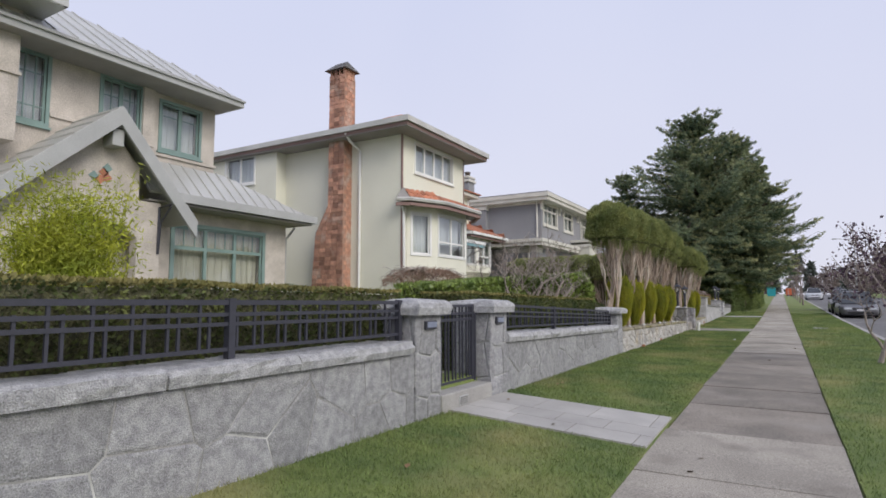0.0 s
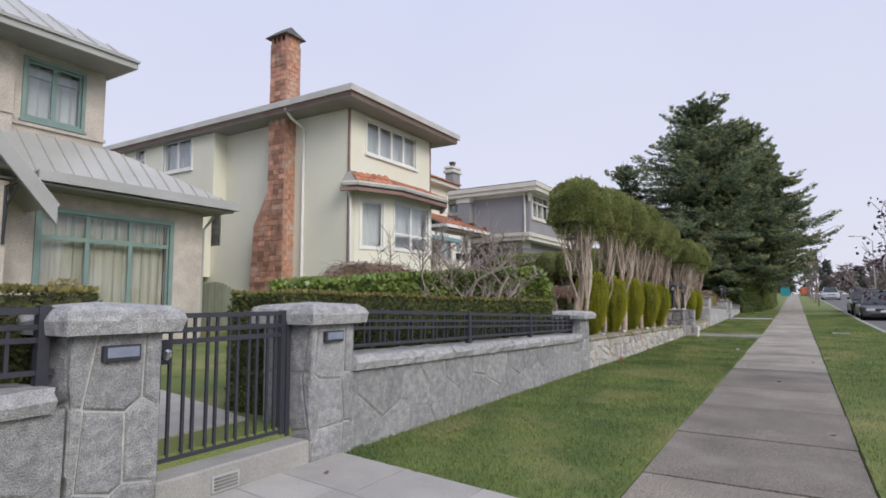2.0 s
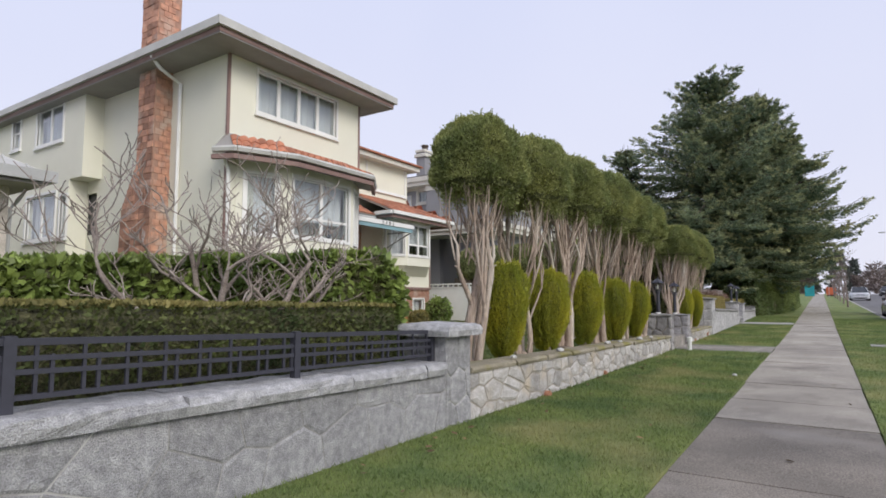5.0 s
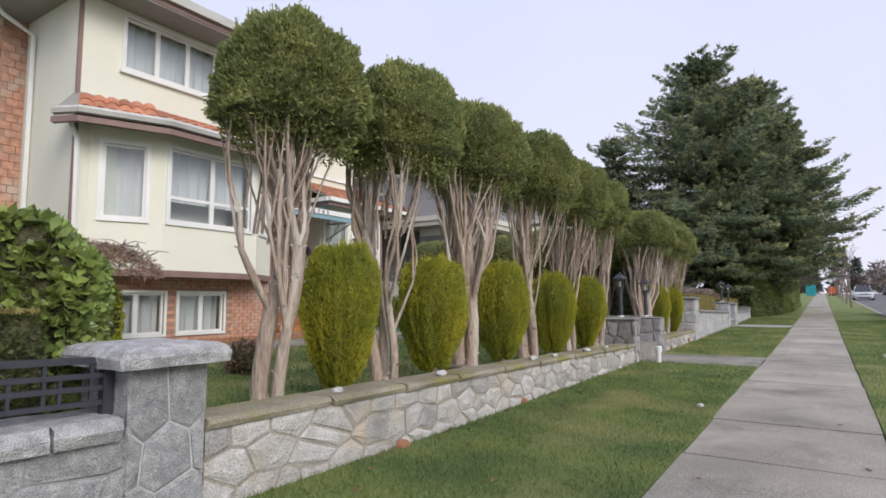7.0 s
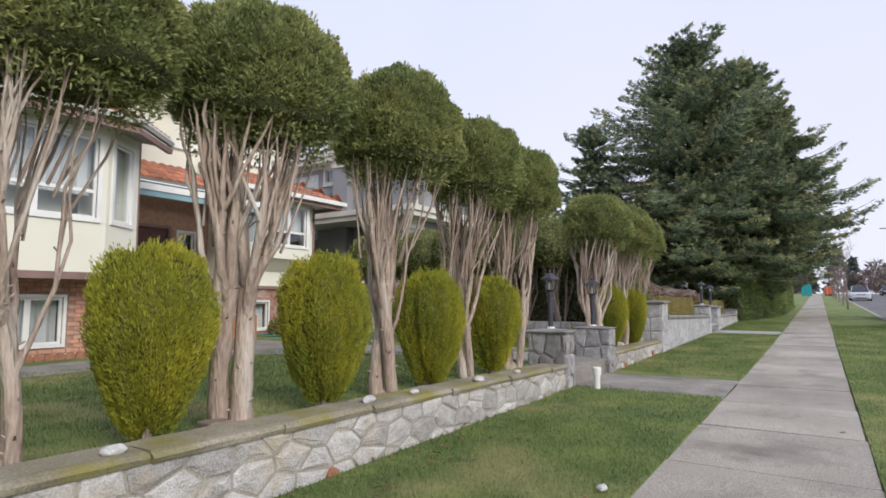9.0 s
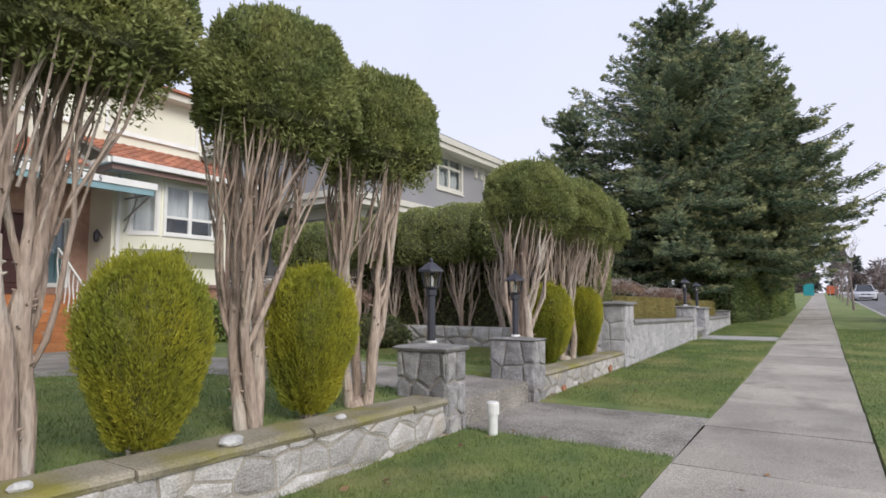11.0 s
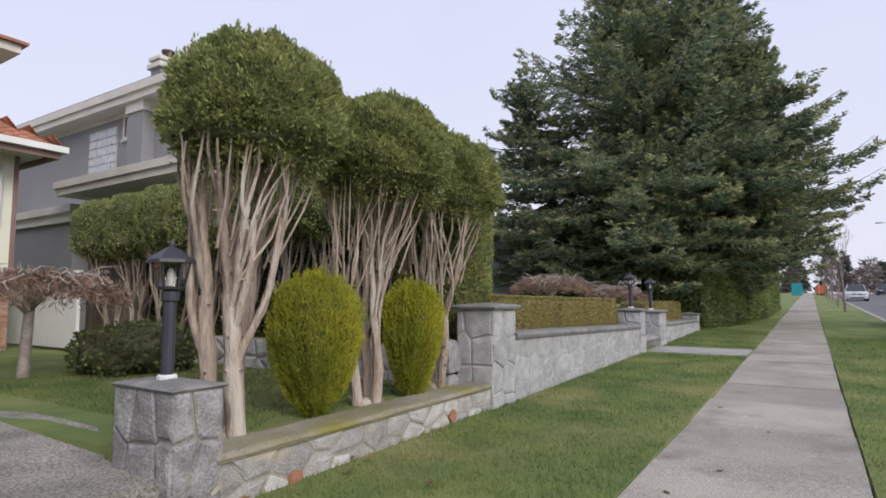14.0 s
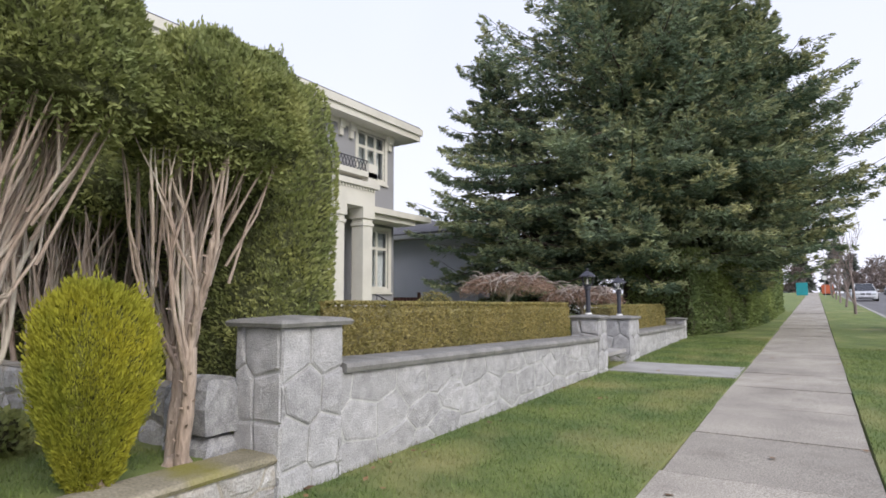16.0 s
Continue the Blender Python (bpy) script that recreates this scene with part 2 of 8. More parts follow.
M_STUCCO1 = mat("rough_stucco", (0.55, 0.50, 0.45), rough=0.95, var=0.17, scale=2.5, fine=38, bump=0.9, bump_dist=0.02, color2=(0.43, 0.39, 0.345))
M_STUCCO2 = mat("cream_stucco", (0.76, 0.75, 0.64), rough=0.92, var=0.05, scale=0.7, fine=120, bump=0.25, bump_dist=0.004, color2=(0.72, 0.71, 0.605))
M_STUCCO3 = mat("grey_stucco", (0.27, 0.27, 0.285), rough=0.92, var=0.06, scale=0.7, fine=110, bump=0.25, bump_dist=0.004, color2=(0.245, 0.245, 0.26))
M_STUCCO4 = mat("pale_stucco", (0.56, 0.57, 0.62), rough=0.92, var=0.05, scale=0.7, fine=120, bump=0.2, bump_dist=0.004)
M_TEAL = mat("teal_paint", (0.21, 0.30, 0.28), rough=0.55, var=0.08, scale=3, fine=90, bump=0.08, bump_dist=0.002)
M_WHITE = mat("white_paint", (0.78, 0.78, 0.76), rough=0.5, var=0.05, scale=2, fine=90, bump=0.06, bump_dist=0.002)
M_GUTTER = mat("weathered_gutter", (0.52, 0.515, 0.49), rough=0.55, var=0.1, scale=1.5, fine=60, bump=0.08, bump_dist=0.003)
M_TRIM = mat("cream_trim", (0.64, 0.62, 0.56), rough=0.6, var=0.07, scale=1.5, fine=90, bump=0.08, bump_dist=0.003)
M_FASCIA = mat("grey_fascia", (0.40, 0.405, 0.40), rough=0.55, var=0.08, scale=1.5, fine=60, bump=0.08, bump_dist=0.003)
M_BROWN = mat("brown_trim", (0.25, 0.16, 0.14), rough=0.6, var=0.12, scale=3, fine=80, bump=0.1, bump_dist=0.003)
M_SOFFIT = mat("soffit", (0.30, 0.285, 0.27), rough=0.8, var=0.08, scale=2, fine=60, bump=0.1, bump_dist=0.004)
M_METALROOF = mat("standing_seam_metal", (0.52, 0.52, 0.50), rough=0.42, var=0.07, scale=1.2, fine=40, bump=0.05, bump_dist=0.003, metal=0.25)
M_CLAY = mat("clay_tile", (0.48, 0.20, 0.115), rough=0.85, var=0.2, scale=3, fine=40, bump=0.4, bump_dist=0.01, per=0.2, island=0.25, color2=(0.33, 0.14, 0.09))
M_SHINGLE = mat("grey_shingle", (0.13, 0.125, 0.125), rough=0.92, var=0.2, scale=3, fine=30, bump=0.6, bump_dist=0.02, island=0.15)
M_BRICK = mat("patio_brick", (0.46, 0.25, 0.17), rough=0.9, var=0.2, scale=6, fine=80, bump=0.6, bump_dist=0.008, per=0.42, color2=(0.31, 0.165, 0.12), spot=((0.50, 0.39, 0.32), 2.2, 0.52, 0.70))
M_BRICKMORT = mat("brick_mortar", (0.40, 0.25, 0.19), rough=0.95, var=0.15, scale=8, fine=80, bump=0.4, bump_dist=0.006)
M_CURTAIN = mat("net_curtain", (0.74, 0.74, 0.72), rough=0.95, var=0.10, scale=1.0, fine=18, bump=0.3, bump_dist=0.02, stretch=(6, 6, 0.15))
M_CURTAIN_Y = mat("cream_curtain", (0.62, 0.58, 0.46), rough=0.95, var=0.16, scale=2.0, fine=18, bump=0.3, bump_dist=0.02, stretch=(5, 5, 0.1))
# Dark grey that paints the dimness of unlit rooms.
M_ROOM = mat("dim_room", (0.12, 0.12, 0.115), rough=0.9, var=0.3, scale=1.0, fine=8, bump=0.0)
M_GLASS = glass_mat("window_glass", (0.86, 0.89, 0.91))
M_LAMPGLASS = glass_mat("lantern_glass", (0.9, 0.9, 0.88))
M_DOORWOOD = mat("dark_red_door", (0.11, 0.045, 0.038), rough=0.5, var=0.15, scale=4, fine=60, bump=0.2, bump_dist=0.003, stretch=(1, 1, 0.2))
M_CEDARPLANK = mat("orange_wood", (0.42, 0.17, 0.06), rough=0.7, var=0.2, scale=4, fine=60, bump=0.3, bump_dist=0.004, per=0.25, stretch=(0.3, 0.3, 1))
M_FENCEWOOD = mat("weathered_wood", (0.25, 0.20, 0.16), rough=0.85, var=0.2, scale=4, fine=60, bump=0.4, bump_dist=0.005, per=0.15, stretch=(1, 1, 0.2))
M_PVC = mat("white_plastic", (0.72, 0.72, 0.70), rough=0.5, var=0.06, scale=10, fine=60, bump=0.05, bump_dist=0.002)
M_AWNING = mat("teal_awning", (0.22, 0.36, 0.40), rough=0.5, var=0.08, scale=2, fine=60, bump=0.05, bump_dist=0.002)
M_GREENGATE = mat("pale_green_paint", (0.42, 0.46, 0.36), rough=0.7, var=0.1, scale=3, fine=60, bump=0.2, bump_dist=0.004, per=0.08)
M_TEAL_TARP = mat("teal_tarp", (0.02, 0.30, 0.34), rough=0.7, var=0.12, scale=2, fine=20, bump=0.3, bump_dist=0.03)
M_ORANGE = mat("orange_board", (0.60, 0.14, 0.06), rough=0.7, var=0.12, scale=2, fine=20, bump=0.2, bump_dist=0.02)
M_CHROME = mat("chrome", (0.7, 0.7, 0.7), rough=0.2, var=0.03, scale=5, fine=40, bump=0.0, metal=1.0)
M_RUBBER = mat("tyre_rubber", (0.02, 0.02, 0.02), rough=0.85, var=0.15, scale=10, fine=60, bump=0.2, bump_dist=0.004)
M_DARKGLASS = mat("car_glass", (0.03, 0.035, 0.04), rough=0.08, var=0.1, scale=1, fine=4, bump=0.0, spec=0.8)
M_TERRA = mat("clay_pipe", (0.36, 0.17, 0.10), rough=0.9, var=0.2, scale=12, fine=60, bump=0.4, bump_dist=0.004)
M_LIGHTLENS = mat("lamp_lens", (0.55, 0.57, 0.60), rough=0.15, var=0.1, scale=6, fine=30, bump=0.0)
M_TAIL = mat("number_plate", (0.7, 0.7, 0.72), rough=0.5, var=0.05, scale=6, fine=30, bump=0.0)
M_BACKWOOD = leaf_mat("far_wood", (0.135, 0.15, 0.13), (0.09, 0.105, 0.095), trans=0.2, scale=0.08, island=0.35)
M_BROWNWOOD = mat("far_bare_wood", (0.25, 0.20, 0.185), rough=0.95, var=0.25, scale=0.3, fine=5, bump=0.0)

# ---------------------------------------------------------------- mesh helpers


def link_mesh(name, verts, faces, material, parent=None, label="", smooth=False, mats=None, mat_ids=None):
    me = bpy.data.meshes.new(name)
    me.from_pydata([tuple(v) for v in verts], [], [tuple(f) for f in faces])
    me.update()
    me.materials.append(material)
    for extra in mats or ():
        me.materials.append(extra)
    if mat_ids is not None:
        me.polygons.foreach_set("material_index", mat_ids)
    if smooth:
        me.polygons.foreach_set("use_smooth", [True] * len(me.polygons))
    ob = new(name, me)
    if parent is not None:
        ob.parent = parent
        ob.matrix_parent_inverse = Matrix.Translation(parent.location).inverted()
    if label:
        tagged(ob, label=label)
    return ob


class Geo:
    """Collects faces of one part."""

    def __init__(self):
        self.v, self.f = [], []

    def add(self, verts, faces):
        k = len(self.v)
        self.v += [tuple(p) for p in verts]
        self.f += [tuple(i + k for i in f) for f in faces]
        return self

    def box(self, x0, x1, y0, y1, z0, z1, bevel=0.0):
        if bevel <= 0:
            vs = [(x, y, z) for x in (x0, x1) for y in (y0, y1) for z in (z0, z1)]
            return self.add(vs, [(0, 1, 3, 2), (4, 6, 7, 5), (0, 4, 5, 1), (2, 3, 7, 6), (0, 2, 6, 4), (1, 5, 7, 3)])
        bm = bmesh.new()
        bmesh.ops.create_cube(bm, size=1)
        bmesh.ops.scale(bm, vec=(x1 - x0, y1 - y0, z1 - z0), verts=bm.verts)
        bmesh.ops.bevel(bm, geom=bm.edges[:], offset=bevel, segments=1, affect="EDGES")
        bmesh.ops.translate(bm, vec=((x0 + x1) / 2, (y0 + y1) / 2, (z0 + z1) / 2), verts=bm.verts)
        return self.take(bm)

    def take(self, bm):
        bm.verts.index_update()
        self.add([v.co[:] for v in bm.verts], [[v.index for v in f.verts] for f in bm.faces])
        bm.free()
        return self

    def tube(self, pts, radii, n=6, cap=True):
        pts = [Vector(p) for p in pts]
        rings, up = [], None
        for i, p in enumerate(pts):
            d = (pts[min(i + 1, len(pts) - 1)] - pts[max(i - 1, 0)]).normalized()
            if up is None:
                up = d.orthogonal().normalized()
            up = (up - d * up.dot(d)).normalized()
            side = d.cross(up)
            r = radii[i] if hasattr(radii, "__len__") else radii
            rings.append([p + (up * math.cos(2 * math.pi * k / n) + side * math.sin(2 * math.pi * k / n)) * r for k in range(n)])
        vs = [p for ring in rings for p in ring]
        fs = []
        for i in range(len(rings) - 1):
            for k in range(n):
                a, b = i * n + k, i * n + (k + 1) % n
                fs.append((a, b, b + n, a + n))
        if cap:
            fs.append(tuple(range(n))[::-1])
            fs.append(tuple((len(rings) - 1) * n + k for k in range(n)))
        return self.add(vs, fs)

    def lathe(self, cx, cy, prof, n=12, spin=0.0):
        vs, fs = [], []
        for r, z in prof:
            vs += [(cx + r * math.cos(2 * math.pi * k / n + spin), cy + r * math.sin(2 * math.pi * k / n + spin), z) for k in range(n)]
        for i in range(len(prof) - 1):
            for k in range(n):
                a, b = i * n + k, i * n + (k + 1) % n
                fs.append((a, b, b + n, a + n))
        fs.append(tuple(range(n))[::-1])
        fs.append(tuple((len(prof) - 1) * n + k for k in range(n)))
        return self.add(vs, fs)

    def move(self, m):
        self.v = [tuple(m @ Vector(p)) for p in self.v]
        return self

    def out(self, name, material, parent=None, label="", smooth=False):
        return link_mesh(name, self.v, self.f, material, parent, label, smooth)


def box(name, x0, x1, y0, y1, z0, z1, material, parent=None, label="", bevel=0.0):
    return Geo().box(x0, x1, y0, y1, z0, z1, bevel).out(name, material, parent, label)


def thing(name, at, label, category, group="", kind=""):
    ob = new(name)
    ob.location = at
    ob.empty_display_size = 0.2
    return tagged(ob, label, category, group, kind)


rng = random.Random(7)
nrg = np.random.default_rng(11)

# ---------------------------------------------------------------- ground, pavement, road


def street(y):
    """Height of the pavement along the street: a steady slope that steepens and then levels out."""
    if y < 35:
        return 0.0135 * y - 0.03
    if y < 140:
        return 0.4425 + 0.0205 * (y - 35)
    return 2.595 + 0.002 * (y - 140)


WALL_X = -3.1
WALK_L, WALK_R, KERB = -1.06, 0.41, 2.35


def walk_l(y):
    """The pavement's edge to the gardens, which the grass overgrows further on."""
    return WALK_L + 0.13 * min(1.0, max(0.0, (y - 7.0) / 20.0))


def yard(y):
    if y < 13.0:
        return 0.45
    if y < 27.8:
        return 0.60
    return 0.70 + max(0.0, street(y) - 0.70)


def lawn(x, y):
    g = street(y)
    if x > KERB + 0.05:
        return g - 0.22 if x < 10.6 else g - 0.02
    if x > WALK_R + 0.01:
        return g + 0.012
    if x > walk_l(y) - 0.005:
        return g - 0.10
    k = min(1.0, max(0.0, (walk_l(y) - x) / 2.0))
    base = max(0.18, g)
    edge = g + 0.012 + k * (base - g)
    if x > -3.25:
        return edge - (0.06 if 22.3 < y < 23.9 else 0)
    if 22.3 < y < 23.9:
        r = min(1.0, (-3.25 - x) / 3.0)
        return edge - 0.02 + r * (yard(y) - 0.05 - edge)
    return yard(y) if y < 60 else max(yard(y), g)


def build_ground():
    xs = [-900, -400, -150, -60, -40, -28, -20, -16, -13, -11, -9, -8, -7, -6, -5, -4.2, -3.6, -3.3, -3.2, -2.9, -2.5, -2.1, -1.7, -1.35, -1.07, -1.05, 0.40, 0.425, 0.8, 1.2, 1.6, 2.0, 2.38, 2.45, 6, 10.5, 10.7, 14, 20, 40, 80, 200, 500, 900]
    ys = [-600, -200, -80, -30, -12, -8, -6, -4, -2] + [0.5 * i for i in range(0, 26)] + [12.95, 13.05, 13.5, 14, 15, 16, 17, 18, 19, 20, 21, 22, 22.25, 22.35, 22.8, 23.2, 23.6, 23.85, 23.95, 24.6, 25.2, 26, 27, 27.7, 27.9, 28.5, 29, 30, 31, 32, 33, 34, 35, 36, 38, 40, 43, 46, 50, 55, 60, 70, 80, 95, 110, 125, 140, 170, 220, 300, 450, 700, 1200]
    edge = lambda x, y: x + walk_l(y) - WALK_L if -1.1 < x < -1.0 else x
    vs = [(edge(x, y), y, lawn(edge(x, y), y) + (0.012 * noise.noise((x * 1.7, y * 1.7, 0)) if -3.2 < x < 2.4 and not WALK_L - 0.1 < x < WALK_R + 0.1 else 0)) for y in ys for x in xs]
    n = len(xs)
    fs = [(j * n + i, j * n + i + 1, (j + 1) * n + i + 1, (j + 1) * n + i) for j in range(len(ys) - 1) for i in range(n - 1)]
    g = link_mesh("ground", vs, fs, M_GRASS, smooth=False)
    return tagged(g, "short winter lawn, green with dull yellow patches", "ground", kind="structure")


build_ground()


def strip(name, x0, x1, ys, lift, thick, material, label, category):
    """A ribbon along the street with a top and two sides."""
    vs, fs = [], []
    for y in ys:
        z = street(y) + lift
        vs += [(x0, y, z - thick), (x0, y, z), (x1, y, z), (x1, y, z - thick)]
    for i in range(len(ys) - 1):
        a = 4 * i
        for k in range(3):
            fs.append((a + k, a + k + 1, a + k + 5, a + k + 4))
    fs += [(0, 3, 2, 1), (4 * len(ys) - 4, 4 * len(ys) - 3, 4 * len(ys) - 2, 4 * len(ys) - 1)]
    return tagged(link_mesh(name, vs, fs, material), label, category, kind="structure")


FAR_YS = [-200, -60, -20, 0, 10, 20, 35, 50, 70, 90, 110, 125, 140, 170, 220, 300, 500]
strip("road", KERB + 0.15, 10.4, FAR_YS, -0.13, 0.2, M_ASPH, "worn grey asphalt residential street", "road")
strip("kerb_near", KERB, KERB + 0.15, FAR_YS, 0.02, 0.3, M_KERB, "pale concrete kerb along the grass verge", "kerb")
strip("kerb_far", 10.4, 10.55, FAR_YS, 0.02, 0.3, M_KERB, "pale concrete kerb along the far verge", "kerb")
strip("pavement_bed", WALK_L + 0.03, WALK_R - 0.03, FAR_YS, -0.035, 0.2, M_SOIL, "dark soil bed under the pavement slabs", "pavement")

# ---------------------------------------------------------------- masonry


def clip_poly(poly, px, py, nx, ny):
    """Keep the side of the line through (px, py) that lies against (nx, ny)."""
    res = []
    for i, (ax, ay) in enumerate(poly):
        bx, by = poly[(i + 1) % len(poly)]
        da, db = (ax - px) * nx + (ay - py) * ny, (bx - px) * nx + (by - py) * ny
        if da <= 0:
            res.append((ax, ay))
        if da * db < 0:
            t = da / (da - db)
            res.append((ax + (bx - ax) * t, ay + (by - ay) * t))
    return res


def stone_cells(u0, u1, lo, hi, su, sv, jitter, joint, r):
    """Irregular stones that fill the band between lo(u) and hi(u)."""
    seeds = []
    height = max(hi(u0), hi(u1)) - min(lo(u0), lo(u1))
    base = min(lo(u0), lo(u1))
    rows = max(1, round(height / sv))
    for j in range(rows):
        off = r.uniform(0, su)
        k = int((u1 - u0) / su) + 2
        for i in range(-1, k):
            w = su * r.uniform(0.75, 1.25)
            seeds.append((u0 + off + i * su + r.uniform(-jitter, jitter) * w, base + (j + 0.5 + r.uniform(-jitter, jitter) * 0.75) * height / rows))
    asp = su / (height / rows)
    cells = []
    for i, (a, b) in enumerate(seeds):
        poly = [(u0, lo(u0)), (u1, lo(u1)), (u1, hi(u1)), (u0, hi(u0))]
        for j, (c, d) in enumerate(seeds):
            if i == j or abs(c - a) > 3 * su:
                continue
            nx, ny = (c - a) / asp, (d - b) * asp
            ln = math.hypot(nx, ny)
            if ln < 1e-6:
                continue
            nx, ny = nx / ln, ny / ln
            poly = clip_poly(poly, (a + c) / 2 - nx * joint / 2, (b + d) / 2 - ny * joint / 2, nx, ny)
            if len(poly) < 3:
                break
        if len(poly) >= 3:
            area = abs(sum(poly[k][0] * poly[(k + 1) % len(poly)][1] - poly[(k + 1) % len(poly)][0] * poly[k][1] for k in range(len(poly)))) / 2
            if area > 0.004:
                cells.append(poly)
    return cells


def stone(name, poly, at, parent, material, proud, back=0.03, soft=0.016, r=rng, dome=0.006):
    """One stone: a polygon in the wall's plane with rounded, uneven edges. at(u, v, d) places it."""
    cu, cv = sum(p[0] for p in poly) / len(poly), sum(p[1] for p in poly) / len(poly)
    n = len(poly)
    vs = [at(u, v, -back) for u, v in poly]
    vs += [at(u, v, proud * 0.45 + r.uniform(-0.003, 0.003)) for u, v in poly]
    for u, v in poly:
        ln = max(math.hypot(u - cu, v - cv), 1e-4)
        k = max(0.3, 1 - soft * 1.6 / ln)
        vs.append(at(cu + (u - cu) * k, cv + (v - cv) * k, proud + r.uniform(-0.005, 0.005)))
    for u, v in poly:
        vs.append(at(cu + (u - cu) * 0.5, cv + (v - cv) * 0.5, proud + dome * 0.55 + r.uniform(-0.003, 0.004)))
    vs.append(at(cu, cv, proud + dome * 0.6 + r.uniform(-0.003, 0.003)))
    fs = []
    for i in range(n):
        j = (i + 1) % n
        fs += [(i, j, n + j, n + i), (n + i, n + j, 2 * n + j, 2 * n + i), (2 * n + i, 2 * n + j, 3 * n + j, 3 * n + i), (3 * n + i, 3 * n + j, 4 * n)]
    return link_mesh(name, vs, fs, material, parent)


def face_x(x):
    return lambda u, v, d: (x + d, u, v)


def face_y(y):
    return lambda u, v, d: (u, y - d, v)


def rough_slab(name, x0, x1, y0, y1, z0, z1, material, parent, r, rough=0.012, step=0.16, z_end=None):
    """A split-faced coping stone: flat bed, uneven top and faces. z_end: lift of the far end."""
    ny = max(2, int((y1 - y0) / step))
    dz = z_end or 0.0
    ring = [(x0, 0), (x1, 0), (x1 + 0.012, 0.5), (x1 - 0.006, 0.86), (x1 - 0.035, 1.0), (x0 + 0.035, 1.0), (x0, 0.86), (x0, 0.5)]
    vs, fs = [], []
    for j in range(ny + 1):
        t = j / ny
        y = y0 + (y1 - y0) * t
        for k, (x, h) in enumerate(ring):
            j1 = rough if k > 1 else rough * 0.3
            vs.append((x + r.uniform(-j1, j1), y + (r.uniform(-0.008, 0.008) if j in (0, ny) else 0), z0 + dz * t + (z1 - z0) * h + (r.uniform(-j1, j1) * 0.6 if h > 0 else 0)))
    m = len(ring)
    for j in range(ny):
        for k in range(m):
            a, b = j * m + k, j * m + (k + 1) % m
            fs.append((a, b, b + m, a + m))
    fs += [tuple(range(m))[::-1], tuple(ny * m + k for k in range(m))]
    return link_mesh(name, vs, fs, material, parent)


def cap_block(name, x0, x1, y0, y1, z0, z1, material, parent, r, rough=0.014, slope=0.05):
    """A pillar cap with split faces and a slightly pitched top."""
    n = 5
    vs, fs = [], []
    levels = [(0.0, 0.0), (-0.012, 0.5), (0.008, 0.8), (0.05, 0.97)]
    def ring(ins, h, lift=0.0):
        pts = []
        for (ax, ay), (bx, by) in (((x0, y0), (x1, y0)), ((x1, y0), (x1, y1)), ((x1, y1), (x0, y1)), ((x0, y1), (x0, y0))):
            for i in range(n):
                t = i / n
                x, y = ax + (bx - ax) * t, ay + (by - ay) * t
                cx, cy = (x0 + x1) / 2, (y0 + y1) / 2
                kx, ky = 1 - ins / ((x1 - x0) / 2), 1 - ins / ((y1 - y0) / 2)
                jj = rough if h > 0 else rough * 0.3
                pts.append((cx + (x - cx) * kx + r.uniform(-jj, jj) * 0.7, cy + (y - cy) * ky + r.uniform(-jj, jj) * 0.7, z0 + (z1 - z0) * h + r.uniform(-jj, jj) * 0.5))
        return pts
    for ins, h in levels:
        vs += ring(ins, h)
    m = 4 * n
    for l in range(len(levels) - 1):
        for k in range(m):
            a, b = l * m + k, l * m + (k + 1) % m
            fs.append((a, b, b + m, a + m))
    vs.append(((x0 + x1) / 2, (y0 + y1) / 2, z1 + slope * 0.4))
    t = (len(levels) - 1) * m
    fs += [(t + k, t + (k + 1) % m, len(vs) - 1) for k in range(m)]
    fs.append(tuple(range(m))[::-1])
    return link_mesh(name, vs, fs, material, parent)


def pillar(label, x0, x1, y0, y1, z0, z1, cap_h, over, stone_m, mortar_m, cap_m, su=0.30, sv=0.26, joint=0.016, proud=0.016, seed=1, cap_rough=0.014):
    r = random.Random(seed)
    top = z1 - cap_h
    p = thing("stone_pillar", ((x0 + x1) / 2, (y0 + y1) / 2, z0), label, "pillar")
    box("core", x0 + 0.012, x1 - 0.012, y0 + 0.012, y1 - 0.012, z0 - 0.15, top, mortar_m, p)
    lo, hi = (lambda u: z0 - 0.05), (lambda u: top - 0.003)
    for cells, at in ((stone_cells(y0, y1, lo, hi, su, sv, 0.22, joint, r), face_x(x1 - 0.012)),
                      (stone_cells(x0, x1, lo, hi, su, sv, 0.22, joint, r), face_y(y0 + 0.012)),
                      (stone_cells(x0, x1, lo, hi, su, sv, 0.22, joint, r), lambda u, v, d: (u, y1 - 0.012 + d, v)),
                      (stone_cells(y0, y1, lo, hi, su, sv, 0.22, joint, r), lambda u, v, d: (x0 + 0.012 - d, u, v))):
        for c in cells:
            stone("stone", c, at, p, stone_m, proud, back=0.01, soft=0.012, r=r)
    cap_block("cap", x0 - over, x1 + over, y0 - over, y1 + over, top, z1, cap_m, p, r, cap_rough)
    return p


